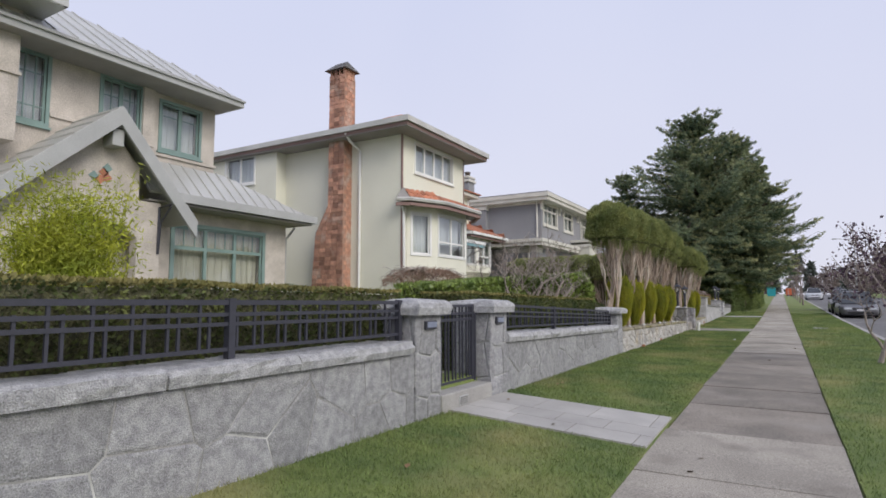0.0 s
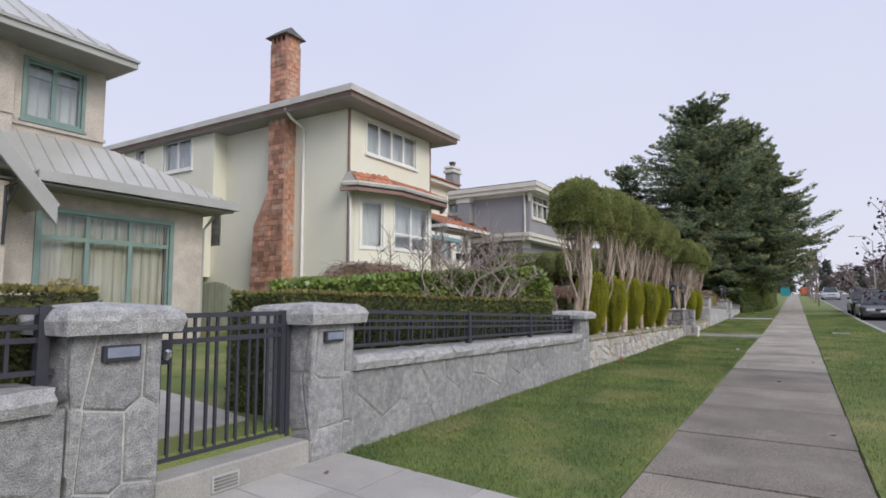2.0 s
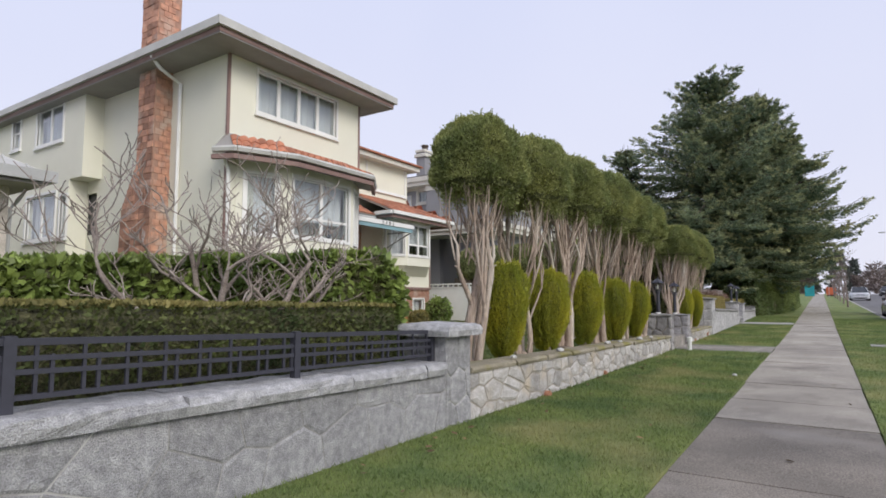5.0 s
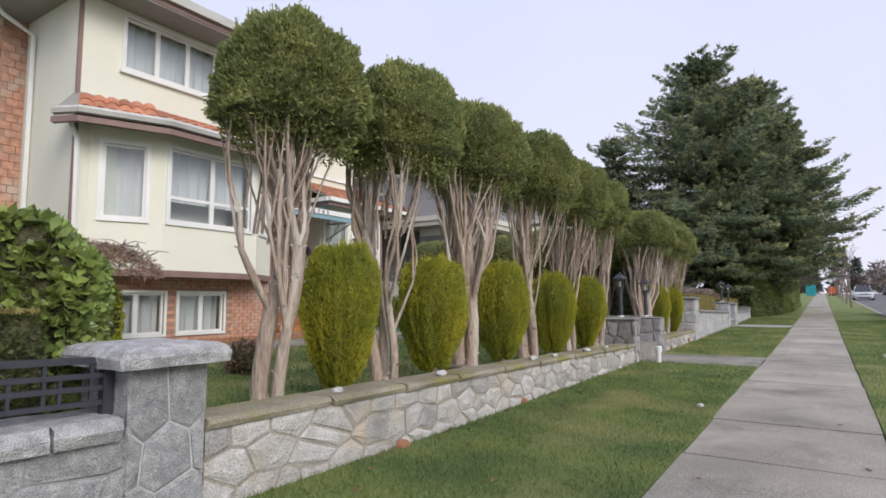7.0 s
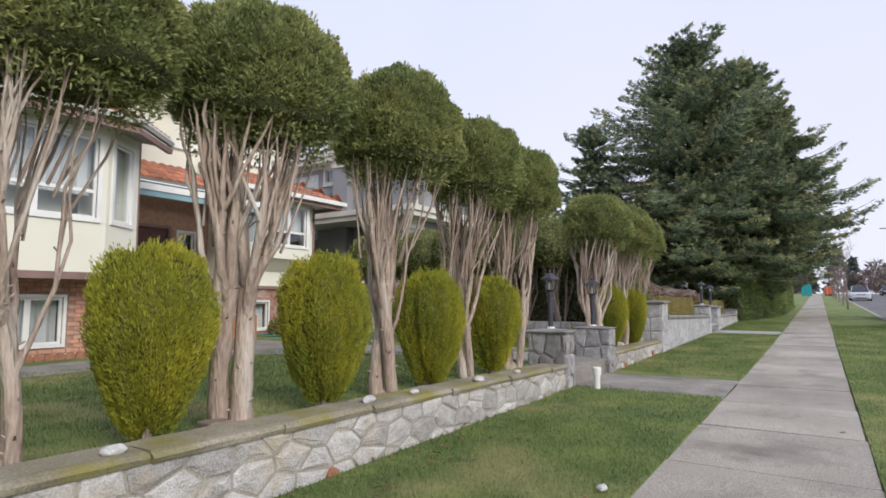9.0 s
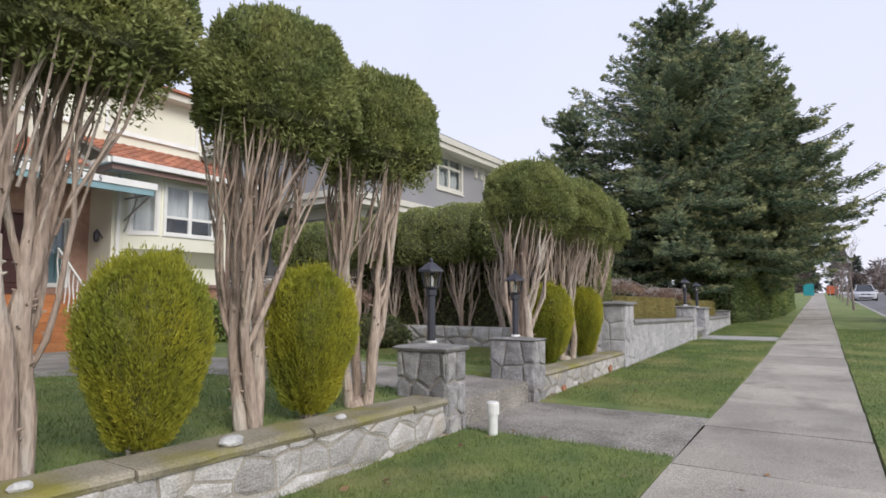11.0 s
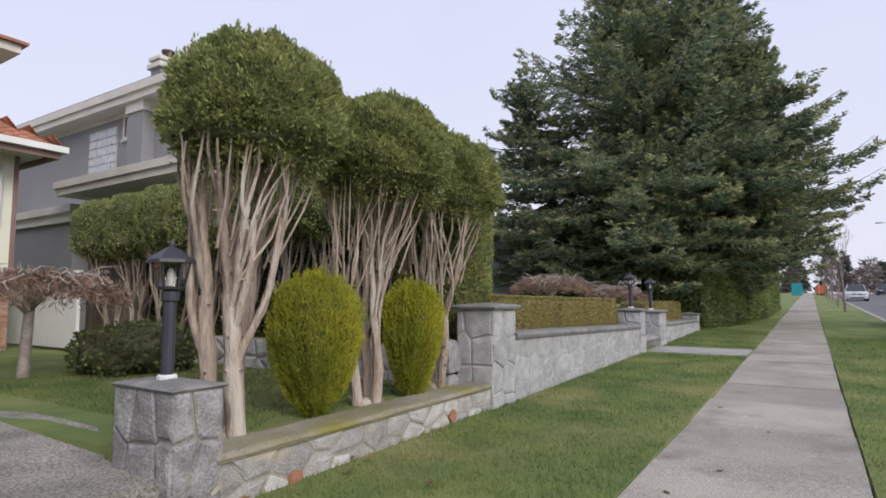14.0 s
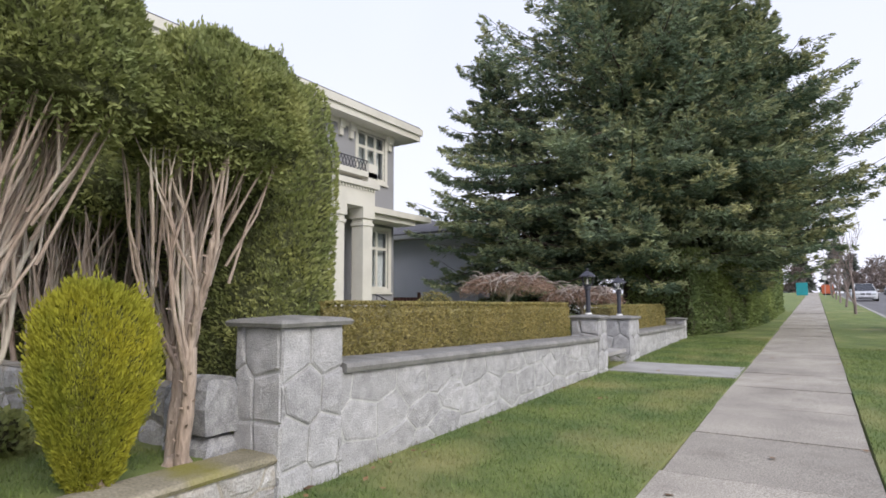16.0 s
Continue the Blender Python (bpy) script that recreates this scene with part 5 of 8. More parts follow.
def build_house_three():
    h = thing("house", (-15, 35, 0.7), "modern grey stucco house with cream trim and broad flat eaves", "house")
    fx, y0, y1 = -11.5, 30.65, 39.9
    g = Geo()
    f, s = X(fx), face_y(y0)
    up = [(31.0, 33.2, 5.75, 6.95), (34.6, 36.2, 5.75, 6.95), (38.1, 39.4, 5.45, 6.85)]
    wall_panel(g, f, y0 + 0.2, y1, 0.5, 7.1, 0.2, up + [(38.0, 39.6, 2.0, 3.8)])
    wall_panel(g, s, -24, fx, 0.5, 7.1, 0.2, [(-18.3, -16.75, 4.0, 6.65), (-16.35, -15.75, 6.25, 6.8), (-19.8, -17.2, 1.9, 2.3)])
    g.box(-24, fx - 0.2, y1 - 0.2, y1, 0.5, 7.1).box(-15.6, -14.85, y0 - 0.35, y0, 2.0, 6.85)
    g.box(-13.4, fx, y0 - 0.9, y0, 0.5, 4.3)
    g.out("wall", M_STUCCO3, h)
    window(h, f, 31.0, 33.2, 5.75, 6.95, M_TRIM, cols=3, transom=6.55, trim=0.12, curtain=M_CURTAIN, label="cream-framed window with three lights")
    window(h, f, 34.6, 36.2, 5.75, 6.95, M_TRIM, cols=2, transom=6.55, trim=0.12, curtain=M_CURTAIN, label="cream-framed window with two lights")
    window(h, f, 38.1, 39.4, 5.45, 6.85, M_TRIM, cols=3, transom=6.4, trim=0.12, curtain=M_CURTAIN, label="cream-framed window with three lights")
    window(h, f, 38.0, 39.6, 2.0, 3.8, M_TRIM, cols=3, transom=3.25, trim=0.14, curtain=M_CURTAIN, label="cream-framed ground floor window")
    window(h, s, -16.35, -15.75, 6.25, 6.8, M_TRIM, cols=1, trim=0.09, curtain=M_CURTAIN, label="small cream-framed side window")
    # glass blocks
    gb = Geo().box(-18.3, -16.75, y0 - 0.02, y0 + 0.06, 4.0, 6.65).out("window", M_TRIM, h, "panel of square glass blocks")
    for i in range(6):
        for j in range(10):
            box("pane", -18.28 + i * 0.256, -18.05 + i * 0.256, y0 - 0.045, y0 - 0.015, 4.02 + j * 0.263, 4.26 + j * 0.263, M_LIGHTLENS, gb, bevel=0.012)
    # eaves
    for (x0, x1, a, b, z) in ((-24.6, fx + 0.55, y0 - 0.5, y1 + 0.75, 6.98),):
        Geo().box(x0, x1, a, b, z, z + 0.2).out("fascia", M_TRIM, h)
        Geo().box(x0 - 0.05, x1 + 0.07, a - 0.07, b + 0.07, z + 0.2, z + 0.42).out("gutter", M_TRIM, h)
        g = Geo()
        hip(g, x0, x1, a, b, z + 0.42, 0.75)
        g.out("roof", M_SHINGLE, h)
    for nm_, o, za, zb in (("lower_eave", 0.0, 4.35, 4.53), ("gutter", 0.07, 4.53, 4.72)):
        box(nm_, -16.9, fx + 0.55 + o, y0 - 1.5 - o, y0, za, zb, M_TRIM, h)
        box(nm_, fx, fx + 0.55 + o, y0, 36.6, za, zb, M_TRIM, h)
    box("frieze", -13.42, fx + 0.03, y0 - 0.93, y0, 4.02, 4.34, M_TRIM, h)
    box("frieze", -15.65, -14.8, y0 - 0.4, y0 - 0.03, 6.7, 6.98, M_TRIM, h)
    box("frieze", -24, fx + 0.03, y0 - 0.03, y0, 6.85, 6.98, M_TRIM, h)
    box("frieze", fx, fx + 0.03, y0, y1, 6.85, 6.98, M_TRIM, h)
    g = Geo()
    g.tube([(fx - 0.1, y0 - 0.55, 7.2), (fx - 0.2, y0 - 0.4, 7.0), (fx - 0.25, y0 - 0.07, 6.75), (fx - 0.25, y0 - 0.07, 4.7)], 0.05, 6)
    g.tube([(fx - 0.2, y0 - 1.45, 4.5), (fx - 0.3, y0 - 1.2, 4.3), (fx - 0.4, y0 - 0.98, 4.05), (fx - 0.4, y0 - 0.98, 0.6)], 0.05, 6)
    g.out("downpipe", M_TRIM, h, "cream downpipes")
    for y in (30.55, 33.6, 34.3, 37.3, 37.75, 39.6):
        Geo().box(fx, fx + 0.14, y - 0.09, y + 0.09, 6.72, 6.98).box(fx, fx + 0.09, y - 0.07, y + 0.07, 6.5, 6.72).out("corbel", M_TRIM, h)
    # low side wing with a cream parapet
    box("side_wing", -22.0, -17.1, y0 - 0.9, y0 - 0.01, 0.5, 3.75, M_STUCCO3, h)
    box("parapet", -22.1, -17.0, y0 - 1.0, y0 - 0.01, 3.75, 4.0, M_TRIM, h)
    box("parapet", -22.2, -16.9, y0 - 1.1, y0 - 0.01, 4.0, 4.22, M_TRIM, h)
    for i in range(9):
        box("pane", -19.75 + i * 0.28, -19.52 + i * 0.28, y0 - 0.93, y0 - 0.905, 1.95, 2.2, M_LIGHTLENS, h, bevel=0.01)
    # entrance portico
    g = Geo()
    g.box(fx, fx + 1.2, 35.85, 37.50, 4.2, 4.75).box(fx, fx + 1.3, 35.75, 37.60, 4.75, 4.9).box(fx, fx + 1.25, 35.80, 37.55, 5.05, 5.2).box(fx + 0.95, fx + 1.25, 37.15, 37.55, 4.9, 5.45)
    for k in range(14):
        g.box(fx + 1.2, fx + 1.24, 35.87 + k * 0.118, 35.93 + k * 0.118, 4.66, 4.75)
    g.box(fx, fx + 0.75, 37.55, 40.1, 4.02, 4.2).box(fx, fx + 0.9, 37.55, 40.8, 4.18, 4.36)
    g.out("portico_entablature", M_TRIM, h, "cream portico with dentils")
    for y in (36.10, 37.25):
        g = Geo()
        g.box(fx + 0.75, fx + 1.15, y - 0.2, y + 0.2, 1.0, 3.9).box(fx + 0.7, fx + 1.2, y - 0.25, y + 0.25, 3.9, 4.2).box(fx + 0.7, fx + 1.2, y - 0.25, y + 0.25, 0.7, 1.0)
        g.box(fx + 0.72, fx + 1.18, y - 0.23, y + 0.23, 3.7, 3.78)
        g.out("column", M_TRIM, h)
    g = Geo()
    for k in range(10):
        y = 35.85 + k * 0.13
        g.tube([(fx + 1.18, y, 5.2), (fx + 1.18, y + 0.13, 5.5)], 0.012, 4).tube([(fx + 1.18, y + 0.13, 5.2), (fx + 1.18, y, 5.5)], 0.012, 4)
    g.tube([(fx + 1.18, 35.85, 5.52), (fx + 1.18, 37.20, 5.52)], 0.02, 4)
    g.out("balcony_railing", M_IRON, h)
    box("door", fx, fx + 0.05, 36.20, 37.15, 1.0, 3.1, M_DOORWOOD, h, bevel=0.01)
    box("landing", fx, fx + 1.3, 35.65, 37.75, 0.5, 0.98, M_KERB, h)
    g = Geo()
    for k in range(7):
        g.tube([(fx + 1.25 + k * 0.18, 37.55, 1.0 - k * 0.04), (fx + 1.25 + k * 0.18, 37.55, 1.75 - k * 0.07)], 0.014, 4)
    g.tube([(fx + 1.2, 37.55, 1.78), (fx + 2.4, 37.55, 1.3)], 0.02, 4)
    g.out("stair_railing", M_IRON, h)
    # chimney
    g = Geo()
    g.box(-17.35, -16.82, 31.9, 32.7, 7.3, 9.2)
    g.out("chimney", M_STUCCO3, h)
    Geo().box(-17.45, -16.72, 31.8, 32.8, 8.9, 9.08, 0.02).box(-17.4, -16.77, 31.82, 32.78, 9.16, 9.3, 0.02).out("chimney_cap", M_TRIM, h)
    Geo().lathe(-17.1, 32.3, [(0.16, 9.3), (0.16, 9.55), (0.2, 9.55), (0.2, 9.62)], 10).out("flue", M_BARK_D, h)
    return h


def build_house_four():
    h = thing("house", (-17, 48, 0.9), "pale stucco house with a dark shingled hip roof behind the trees", "house")
    g = Geo()
    wall_panel(g, face_y(45.0), -26, -11.2, 0.7, 4.3, 0.2)
    wall_panel(g, X(-11.2), 45.2, 60, 0.7, 4.3, 0.2, [(47, 48.6, 2.2, 3.6), (52, 54, 2.2, 3.6)])
    g.out("wall", M_STUCCO4, h)
    window(h, X(-11.2), 47, 48.6, 2.2, 3.6, M_WHITE, cols=2, curtain=M_CURTAIN, label="white-framed window")
    window(h, X(-11.2), 52, 54, 2.2, 3.6, M_WHITE, cols=2, curtain=M_CURTAIN, label="white-framed window")
    g = Geo()
    hip(g, -27, -10.6, 44.3, 61, 4.35, 1.9)
    g.out("roof", M_SHINGLE, h)
    g = Geo()
    eave_band(g, -27, -10.6, 44.3, 61, 4.2, 4.4, 0.06)
    g.out("gutter", M_FASCIA, h)
    box("soffit", -27, -10.6, 44.3, 61, 4.18, 4.2, M_SOFFIT, h)
    Geo().add([(-14.9, 48.2, 5.95), (-14.0, 47.4, 5.72), (-13.4, 47.9, 5.72), (-14.3, 48.7, 5.95), (-14.9, 48.2, 6.1), (-14.0, 47.4, 5.87), (-13.4, 47.9, 5.87), (-14.3, 48.7, 6.1)], [(4, 5, 6, 7), (0, 1, 5, 4), (1, 2, 6, 5), (2, 3, 7, 6), (3, 0, 4, 7)]).out("skylight", M_FASCIA, h)
    g = Geo()
    for i in range(9):
        g.box(-13.6 + i * 0.16, -13.46 + i * 0.16, 42.4, 42.44, 0.6, 1.9 if i in (0, 8) else 1.72)
    wg = g.out("wooden_gate", M_DOORWOOD)
    tagged(wg, "dark red wooden side gate beside the grey house", "gate")
    return h


build_house_one()
build_house_two()
build_house_three()
build_house_four()

# ---------------------------------------------------------------- front walls, pillars, fence


def coping1(y):
    return 0.96 if y < 5 else 0.935 - 0.019 * (y - 6.8)


def base1(y):
    return lawn(-3.0, y) - 0.06


def masonry_wall(name, label, xs, y0, y1, thick, top, core_m, stone_m, su, sv, jitter, joint, proud, seed, soft=0.016, dome=0.006):
    """A wall with its front towards +x, faced with single stones."""
    r = random.Random(seed)
    xa, xb = xs if isinstance(xs, tuple) else (xs, xs)
    front = lambda y: xa + (xb - xa) * (y - y0) / (y1 - y0)
    x = (xa + xb) / 2
    w = thing(name, (x - thick / 2, (y0 + y1) / 2, base1((y0 + y1) / 2)), label, "wall", kind="structure")
    n = 12
    vs, fs = [], []
    for i in range(n + 1):
        y = y0 + (y1 - y0) * i / n
        b, t, x = base1(y) - 0.3, top(y), front(y)
        vs += [(x, y, b), (x, y, t), (x - thick, y, t), (x - thick, y, b)]
    for i in range(n):
        for k in range(4):
            fs.append((4 * i + k, 4 * i + (k + 1) % 4, 4 * i + 4 + (k + 1) % 4, 4 * i + 4 + k))
    fs += [(0, 3, 2, 1), (4 * n, 4 * n + 1, 4 * n + 2, 4 * n + 3)]
    link_mesh("core", vs, fs, core_m, w)
    lo, hi = (lambda u: base1(u) - 0.02), (lambda u: top(u) - 0.004)
    for c in stone_cells(y0, y1, lo, hi, su, sv, jitter, joint, r):
        stone("stone", c, lambda u, v, d: (front(u) + d, u, v), w, stone_m, proud * r.uniform(0.7, 1.3), soft=soft, r=r, dome=dome)
    return w


def copings(parent, x0, x1, y0, y1, top, h, material, lengths, seed, rough=0.014, skew=0.0):
    r = random.Random(seed)
    y = y0
    while y < y1 - 0.05:
        e = min(y1, y + r.uniform(*lengths))
        if y1 - e < 0.3:
            e = y1
        o = skew * (y - y0) / (y1 - y0)
        rough_slab("coping", x0 + o, x1 + o, y + 0.004, e - 0.004, top(y) - h, top(y), material, parent, r, rough, z_end=top(e) - top(y))
        y = e


wa = masonry_wall("wall_granite_south", "grey granite ashlar garden wall with split coping", WALL_X, -6.0, 4.72, 0.38, lambda y: coping1(y) - 0.11, M_MORTAR, M_GRANITE, 0.52, 0.34, 0.42, 0.012, 0.007, 3, dome=0.003)
copings(wa, -3.52, -3.05, -6.0, 4.66, coping1, 0.115, M_CAPSTONE, (1.0, 1.7), 5)
wb = masonry_wall("wall_granite_north", "grey granite ashlar garden wall with split coping", WALL_X, 6.86, 12.70, 0.38, lambda y: coping1(y) - 0.11, M_MORTAR, M_GRANITE, 0.48, 0.32, 0.42, 0.012, 0.007, 4, dome=0.003)
copings(wb, -3.52, -3.05, 6.88, 12.66, coping1, 0.115, M_CAPSTONE, (1.0, 1.7), 6)
G = (M_GRANITE, M_MORTAR_L, M_CAPSTONE)
for args in (("grey granite gate pillar with mail plaque", -3.6, -3.085, 4.74, 5.21, 0.1, 1.36, 0.15, 0.075, *G), ("grey granite gate pillar with mail plaque", -3.6, -3.085, 6.41, 6.88, 0.1, 1.355, 0.15, 0.075, *G), ("grey granite corner pillar with split cap", -3.6, -3.085, 12.70, 13.16, 0.1, 1.19, 0.12, 0.095, *G)):
    pillar(*args, seed=int(args[3] * 10), su=0.3, sv=0.36, joint=0.014, proud=0.014)

for y in (4.97, 6.62):
    pl = thing("mail_plaque", (-3.05, y, 1.0), "small bronze and blue mail plaque on a gate pillar", "plaque", group="gate plaques")
    box("frame", -3.082, -3.045, y - 0.10, y + 0.10, 1.065, 1.15, M_IRON, pl, bevel=0.005)
    box("plate", -3.046, -3.038, y - 0.085, y + 0.085, 1.085, 1.14, M_PLAQUE, pl, bevel=0.002)


def fence(y0, y1, z_top, z_bot, x, label, post_ys, pitch=0.112):
    f = thing("fence", (x, (y0 + y1) / 2, z_bot(y0)), label, "fence")
    for dz, hh in ((0.0, 0.035), (-0.085, 0.026), (-0.15, 0.026)):
        g = Geo()
        g.add([(x + sx, y, z_top(y) + dz - s * hh) for y in (y0, y1) for sx in (-0.016, 0.016) for s in (0, 1)], [(0, 1, 3, 2), (4, 6, 7, 5), (0, 4, 5, 1), (2, 3, 7, 6), (0, 2, 6, 4), (1, 5, 7, 3)])
        g.out("rail", M_IRON, f)
    g = Geo()
    g.add([(x + sx, y, z_bot(y) + 0.05 + s * 0.026) for y in (y0, y1) for sx in (-0.016, 0.016) for s in (0, 1)], [(0, 1, 3, 2), (4, 6, 7, 5), (0, 4, 5, 1), (2, 3, 7, 6), (0, 2, 6, 4), (1, 5, 7, 3)])
    g.out("rail", M_IRON, f)
    y, k = y0 + 0.08, 0
    while y < y1 - 0.04:
        box("picket", x - 0.009, x + 0.009, y - 0.009, y + 0.009, z_bot(y) + 0.06, z_top(y) - 0.02 - (0.06 if k % 2 else 0.0), M_IRON, f)
        y += pitch * (1.35 if k % 2 else 0.65)
        k += 1
    for p in post_ys:
        box("post", x - 0.027, x + 0.027, p - 0.027, p + 0.027, z_bot(p) - 0.02, z_top(p) + 0.01, M_IRON, f)
    return f


fence(-5.5, 4.72, lambda y: 1.37 - 0.004 * y, lambda y: 0.965, -3.24, "black iron fence on the granite wall", (-4.4, -1.0, 0.9, 2.66, 4.66))
fence(6.9, 12.70, lambda y: 1.315 - 0.032 * (y - 6.9), lambda y: coping1(y) + 0.005, -3.24, "black iron fence on the granite wall", (6.95, 9.1, 10.9, 12.66))


def gate():
    g = thing("garden_gate", (-3.3, 5.8, 0.38), "black iron garden gate with paired bars and a chrome knob", "gate")
    a, b, x = 5.27, 6.31, -3.3
    for y in (a, b):
        box("stile", x - 0.022, x + 0.022, y - 0.022, y + 0.022, 0.40, 1.31, M_IRON, g)
    for z in (1.29, 1.20, 1.13, 0.42):
        box("rail", x - 0.016, x + 0.016, a + 0.022, b - 0.022, z - 0.016, z + 0.016, M_IRON, g)
    for i in range(6):
        for d in (-0.035, 0.035):
            y = a + 0.10 + i * 0.168 + d
            box("bar", x - 0.009, x + 0.009, y - 0.009, y + 0.009, 0.43, 1.28, M_IRON, g)
    lk = box("lock_box", x - 0.03, x + 0.03, a + 0.02, a + 0.12, 1.0, 1.12, M_IRON, g)
    k = Geo().lathe(0, 0, [(0.012, 0), (0.012, 0.02), (0.03, 0.03), (0.034, 0.05), (0.02, 0.065)], 10).move(pose(x + 0.03, a + 0.07, 1.06, 0, 90, 0))
    k.out("knob", M_CHROME, lk, "chrome knob")
    box("post", x - 0.03, x + 0.03, 6.335, 6.375, 0.38, 1.3, M_IRON, g)


gate()
step = box("step", -3.62, -3.06, 5.2, 6.38, 0.0, 0.375, M_KERB, bevel=0.012)
tagged(step, "worn concrete step under the iron gate", "step")
vent = thing("step_vent", (-3.06, 5.55, 0.2), "small grey metal vent set in the gate step", "vent")
box("frame", -3.062, -3.05, 5.55, 5.75, 0.22, 0.32, M_FASCIA, vent)
for i in range(4):
    box("slat", -3.052, -3.045, 5.565, 5.735, 0.232 + i * 0.021, 0.245 + i * 0.021, M_SLATECAP, vent)

# rubble wall of the cream house
wc = masonry_wall("wall_rubble_south", "low rubble wall of pale fieldstones with a mossy coping", (-3.10, -2.93), 13.17, 21.95, 0.34, lambda y: 0.73 - 0.012 * (y - 13.2) - 0.06, M_RMORT, M_RUBBLE, 0.30, 0.20, 0.44, 0.022, 0.012, 8, soft=0.02, dome=0.007)
copings(wc, -3.44, -3.065, 13.17, 21.9, lambda y: 0.73 - 0.012 * (y - 13.2), 0.065, M_MOSSCAP, (0.8, 1.3), 9, 0.006, skew=0.17)
wd = masonry_wall("wall_rubble_north", "low rubble wall of pale fieldstones with a mossy coping", -2.90, 24.1, 27.62, 0.34, lambda y: 0.58, M_RMORT, M_RUBBLE, 0.30, 0.21, 0.44, 0.022, 0.012, 10, soft=0.02, dome=0.007)
copings(wd, -3.22, -2.875, 24.12, 27.6, lambda y: 0.63, 0.055, M_MOSSCAP, (1.5, 2.6), 11, 0.006)
R = (M_PILLARSTONE, M_RMORT, M_SLATECAP)
pillar("rough stone driveway pillar with a flat slab cap", -3.48, -2.92, 21.88, 22.24, 0.2, 1.10, 0.05, 0.03, *R, seed=31, su=0.22, sv=0.3, joint=0.022, proud=0.024, cap_rough=0.006)
pillar("rough stone driveway pillar with a flat slab cap", -3.5, -2.89, 23.84, 24.16, 0.2, 1.06, 0.03, 0.01, *R, seed=32, su=0.26, sv=0.3, joint=0.018, proud=0.022, cap_rough=0.006)

# grey house: wall, pillars
wt = lambda y: 1.165 - 0.022 * (y - 28.2)
we = masonry_wall("wall_pale_granite_south", "pale grey granite wall with white mortar and a dark cast coping", -2.87, 28.18, 34.1, 0.36, lambda y: wt(y) - 0.07, M_MORTAR_L, M_GRANITE_P, 0.42, 0.29, 0.42, 0.016, 0.006, 12, dome=0.004)
copings(we, -3.28, -2.83, 28.2, 34.1, wt, 0.075, M_SLATECAP, (2.0, 3.2), 13, 0.004)
wf = masonry_wall("wall_pale_granite_north", "pale grey granite wall with a dark cast coping", -2.87, 36.5, 41.2, 0.36, lambda y: 0.98 - 0.07 - 0.008 * (y - 36.5), M_MORTAR_L, M_GRANITE_P, 0.42, 0.29, 0.42, 0.016, 0.006, 14, dome=0.004)
copings(wf, -3.28, -2.83, 36.5, 41.2, lambda y: 0.98 - 0.008 * (y - 36.5), 0.075, M_SLATECAP, (2.0, 3.2), 15, 0.004)
P = (M_GRANITE_P, M_MORTAR_L, M_SLATECAP)
for args in (("granite corner pillar with dark slab cap", -3.31, -2.85, 27.6, 28.17, 0.2, 1.50, 0.055, 0.05, *P), ("granite gate pillar with dark slab cap", -3.3, -2.85, 34.1, 34.55, 0.3, 1.36, 0.055, 0.04, *P), ("granite gate pillar with dark slab cap", -3.35, -2.83, 35.85, 36.5, 0.3, 1.30, 0.055, 0.04, *P), ("granite end pillar with dark slab cap", -3.3, -2.85, 41.2, 41.5, 0.3, 1.12, 0.05, 0.03, *P)):
    pillar(*args, seed=int(args[3] * 10), su=0.32, sv=0.3, joint=0.016, proud=0.02, cap_rough=0.004)
for (z0, z1) in ((0.35, 0.72), (0.74, 1.1)):
    r_ = random.Random(int(z1 * 100))
    b_ = cap_block("granite_block", -3.75, -3.27, 27.35, 27.66, z0, z1, M_GRANITE, None, r_, 0.02, 0.03)
    tagged(b_, "rough split granite block stacked against the corner pillar", "stone block", group="stacked blocks")


def lantern(x, y, z, h, label):
    l = thing("lamp_post", (x, y, z), label, "lamp post", group="post lanterns")
    Geo().lathe(x, y, [(0.06, z), (0.06, z + 0.03), (0.05, z + 0.04)], 10).out("collar", M_PVC, l)
    Geo().lathe(x, y, [(0.04, z + 0.03), (0.04, z + h * 0.62), (0.055, z + h * 0.63), (0.055, z + h * 0.70), (0.03, z + h * 0.72)], 10).out("pole", M_IRON, l)
    b, t = z + h * 0.72, z + h * 0.93
    head = Geo().lathe(x, y, [(0.03, b - 0.01), (0.075, b), (0.08, b + 0.015)], 6).out("head", M_IRON, l)
    Geo().lathe(x, y, [(0.074, b + 0.015), (0.105, t)], 6).out("glass", M_LAMPGLASS, head)
    for k in range(6):
        c, s = math.cos(2 * math.pi * k / 6), math.sin(2 * math.pi * k / 6)
        Geo().tube([(x + 0.078 * c, y + 0.078 * s, b + 0.01), (x + 0.108 * c, y + 0.108 * s, t)], 0.007, 4).out("bar", M_IRON, head)
    Geo().lathe(x, y, [(0.145, t), (0.14, t + 0.02), (0.05, t + 0.085), (0.02, t + 0.1), (0.022, t + 0.12), (0.008, t + 0.145)], 6).out("roof", M_IRON, head)
    Geo().lathe(x, y, [(0.02, b + 0.02), (0.025, b + 0.1), (0.01, b + 0.13)], 8).out("bulb", M_PVC, head)


lantern(-3.2, 22.06, 1.10, 0.78, "black six-sided post lantern on a stone pillar")
lantern(-3.22, 24.0, 1.06, 0.78, "black six-sided post lantern on a stone pillar")
lantern(-3.08, 34.32, 1.36, 0.68, "black six-sided post lantern on a stone pillar")
lantern(-3.08, 36.1, 1.30, 0.68, "black six-sided post lantern on a stone pillar")

# ---------------------------------------------------------------- paths


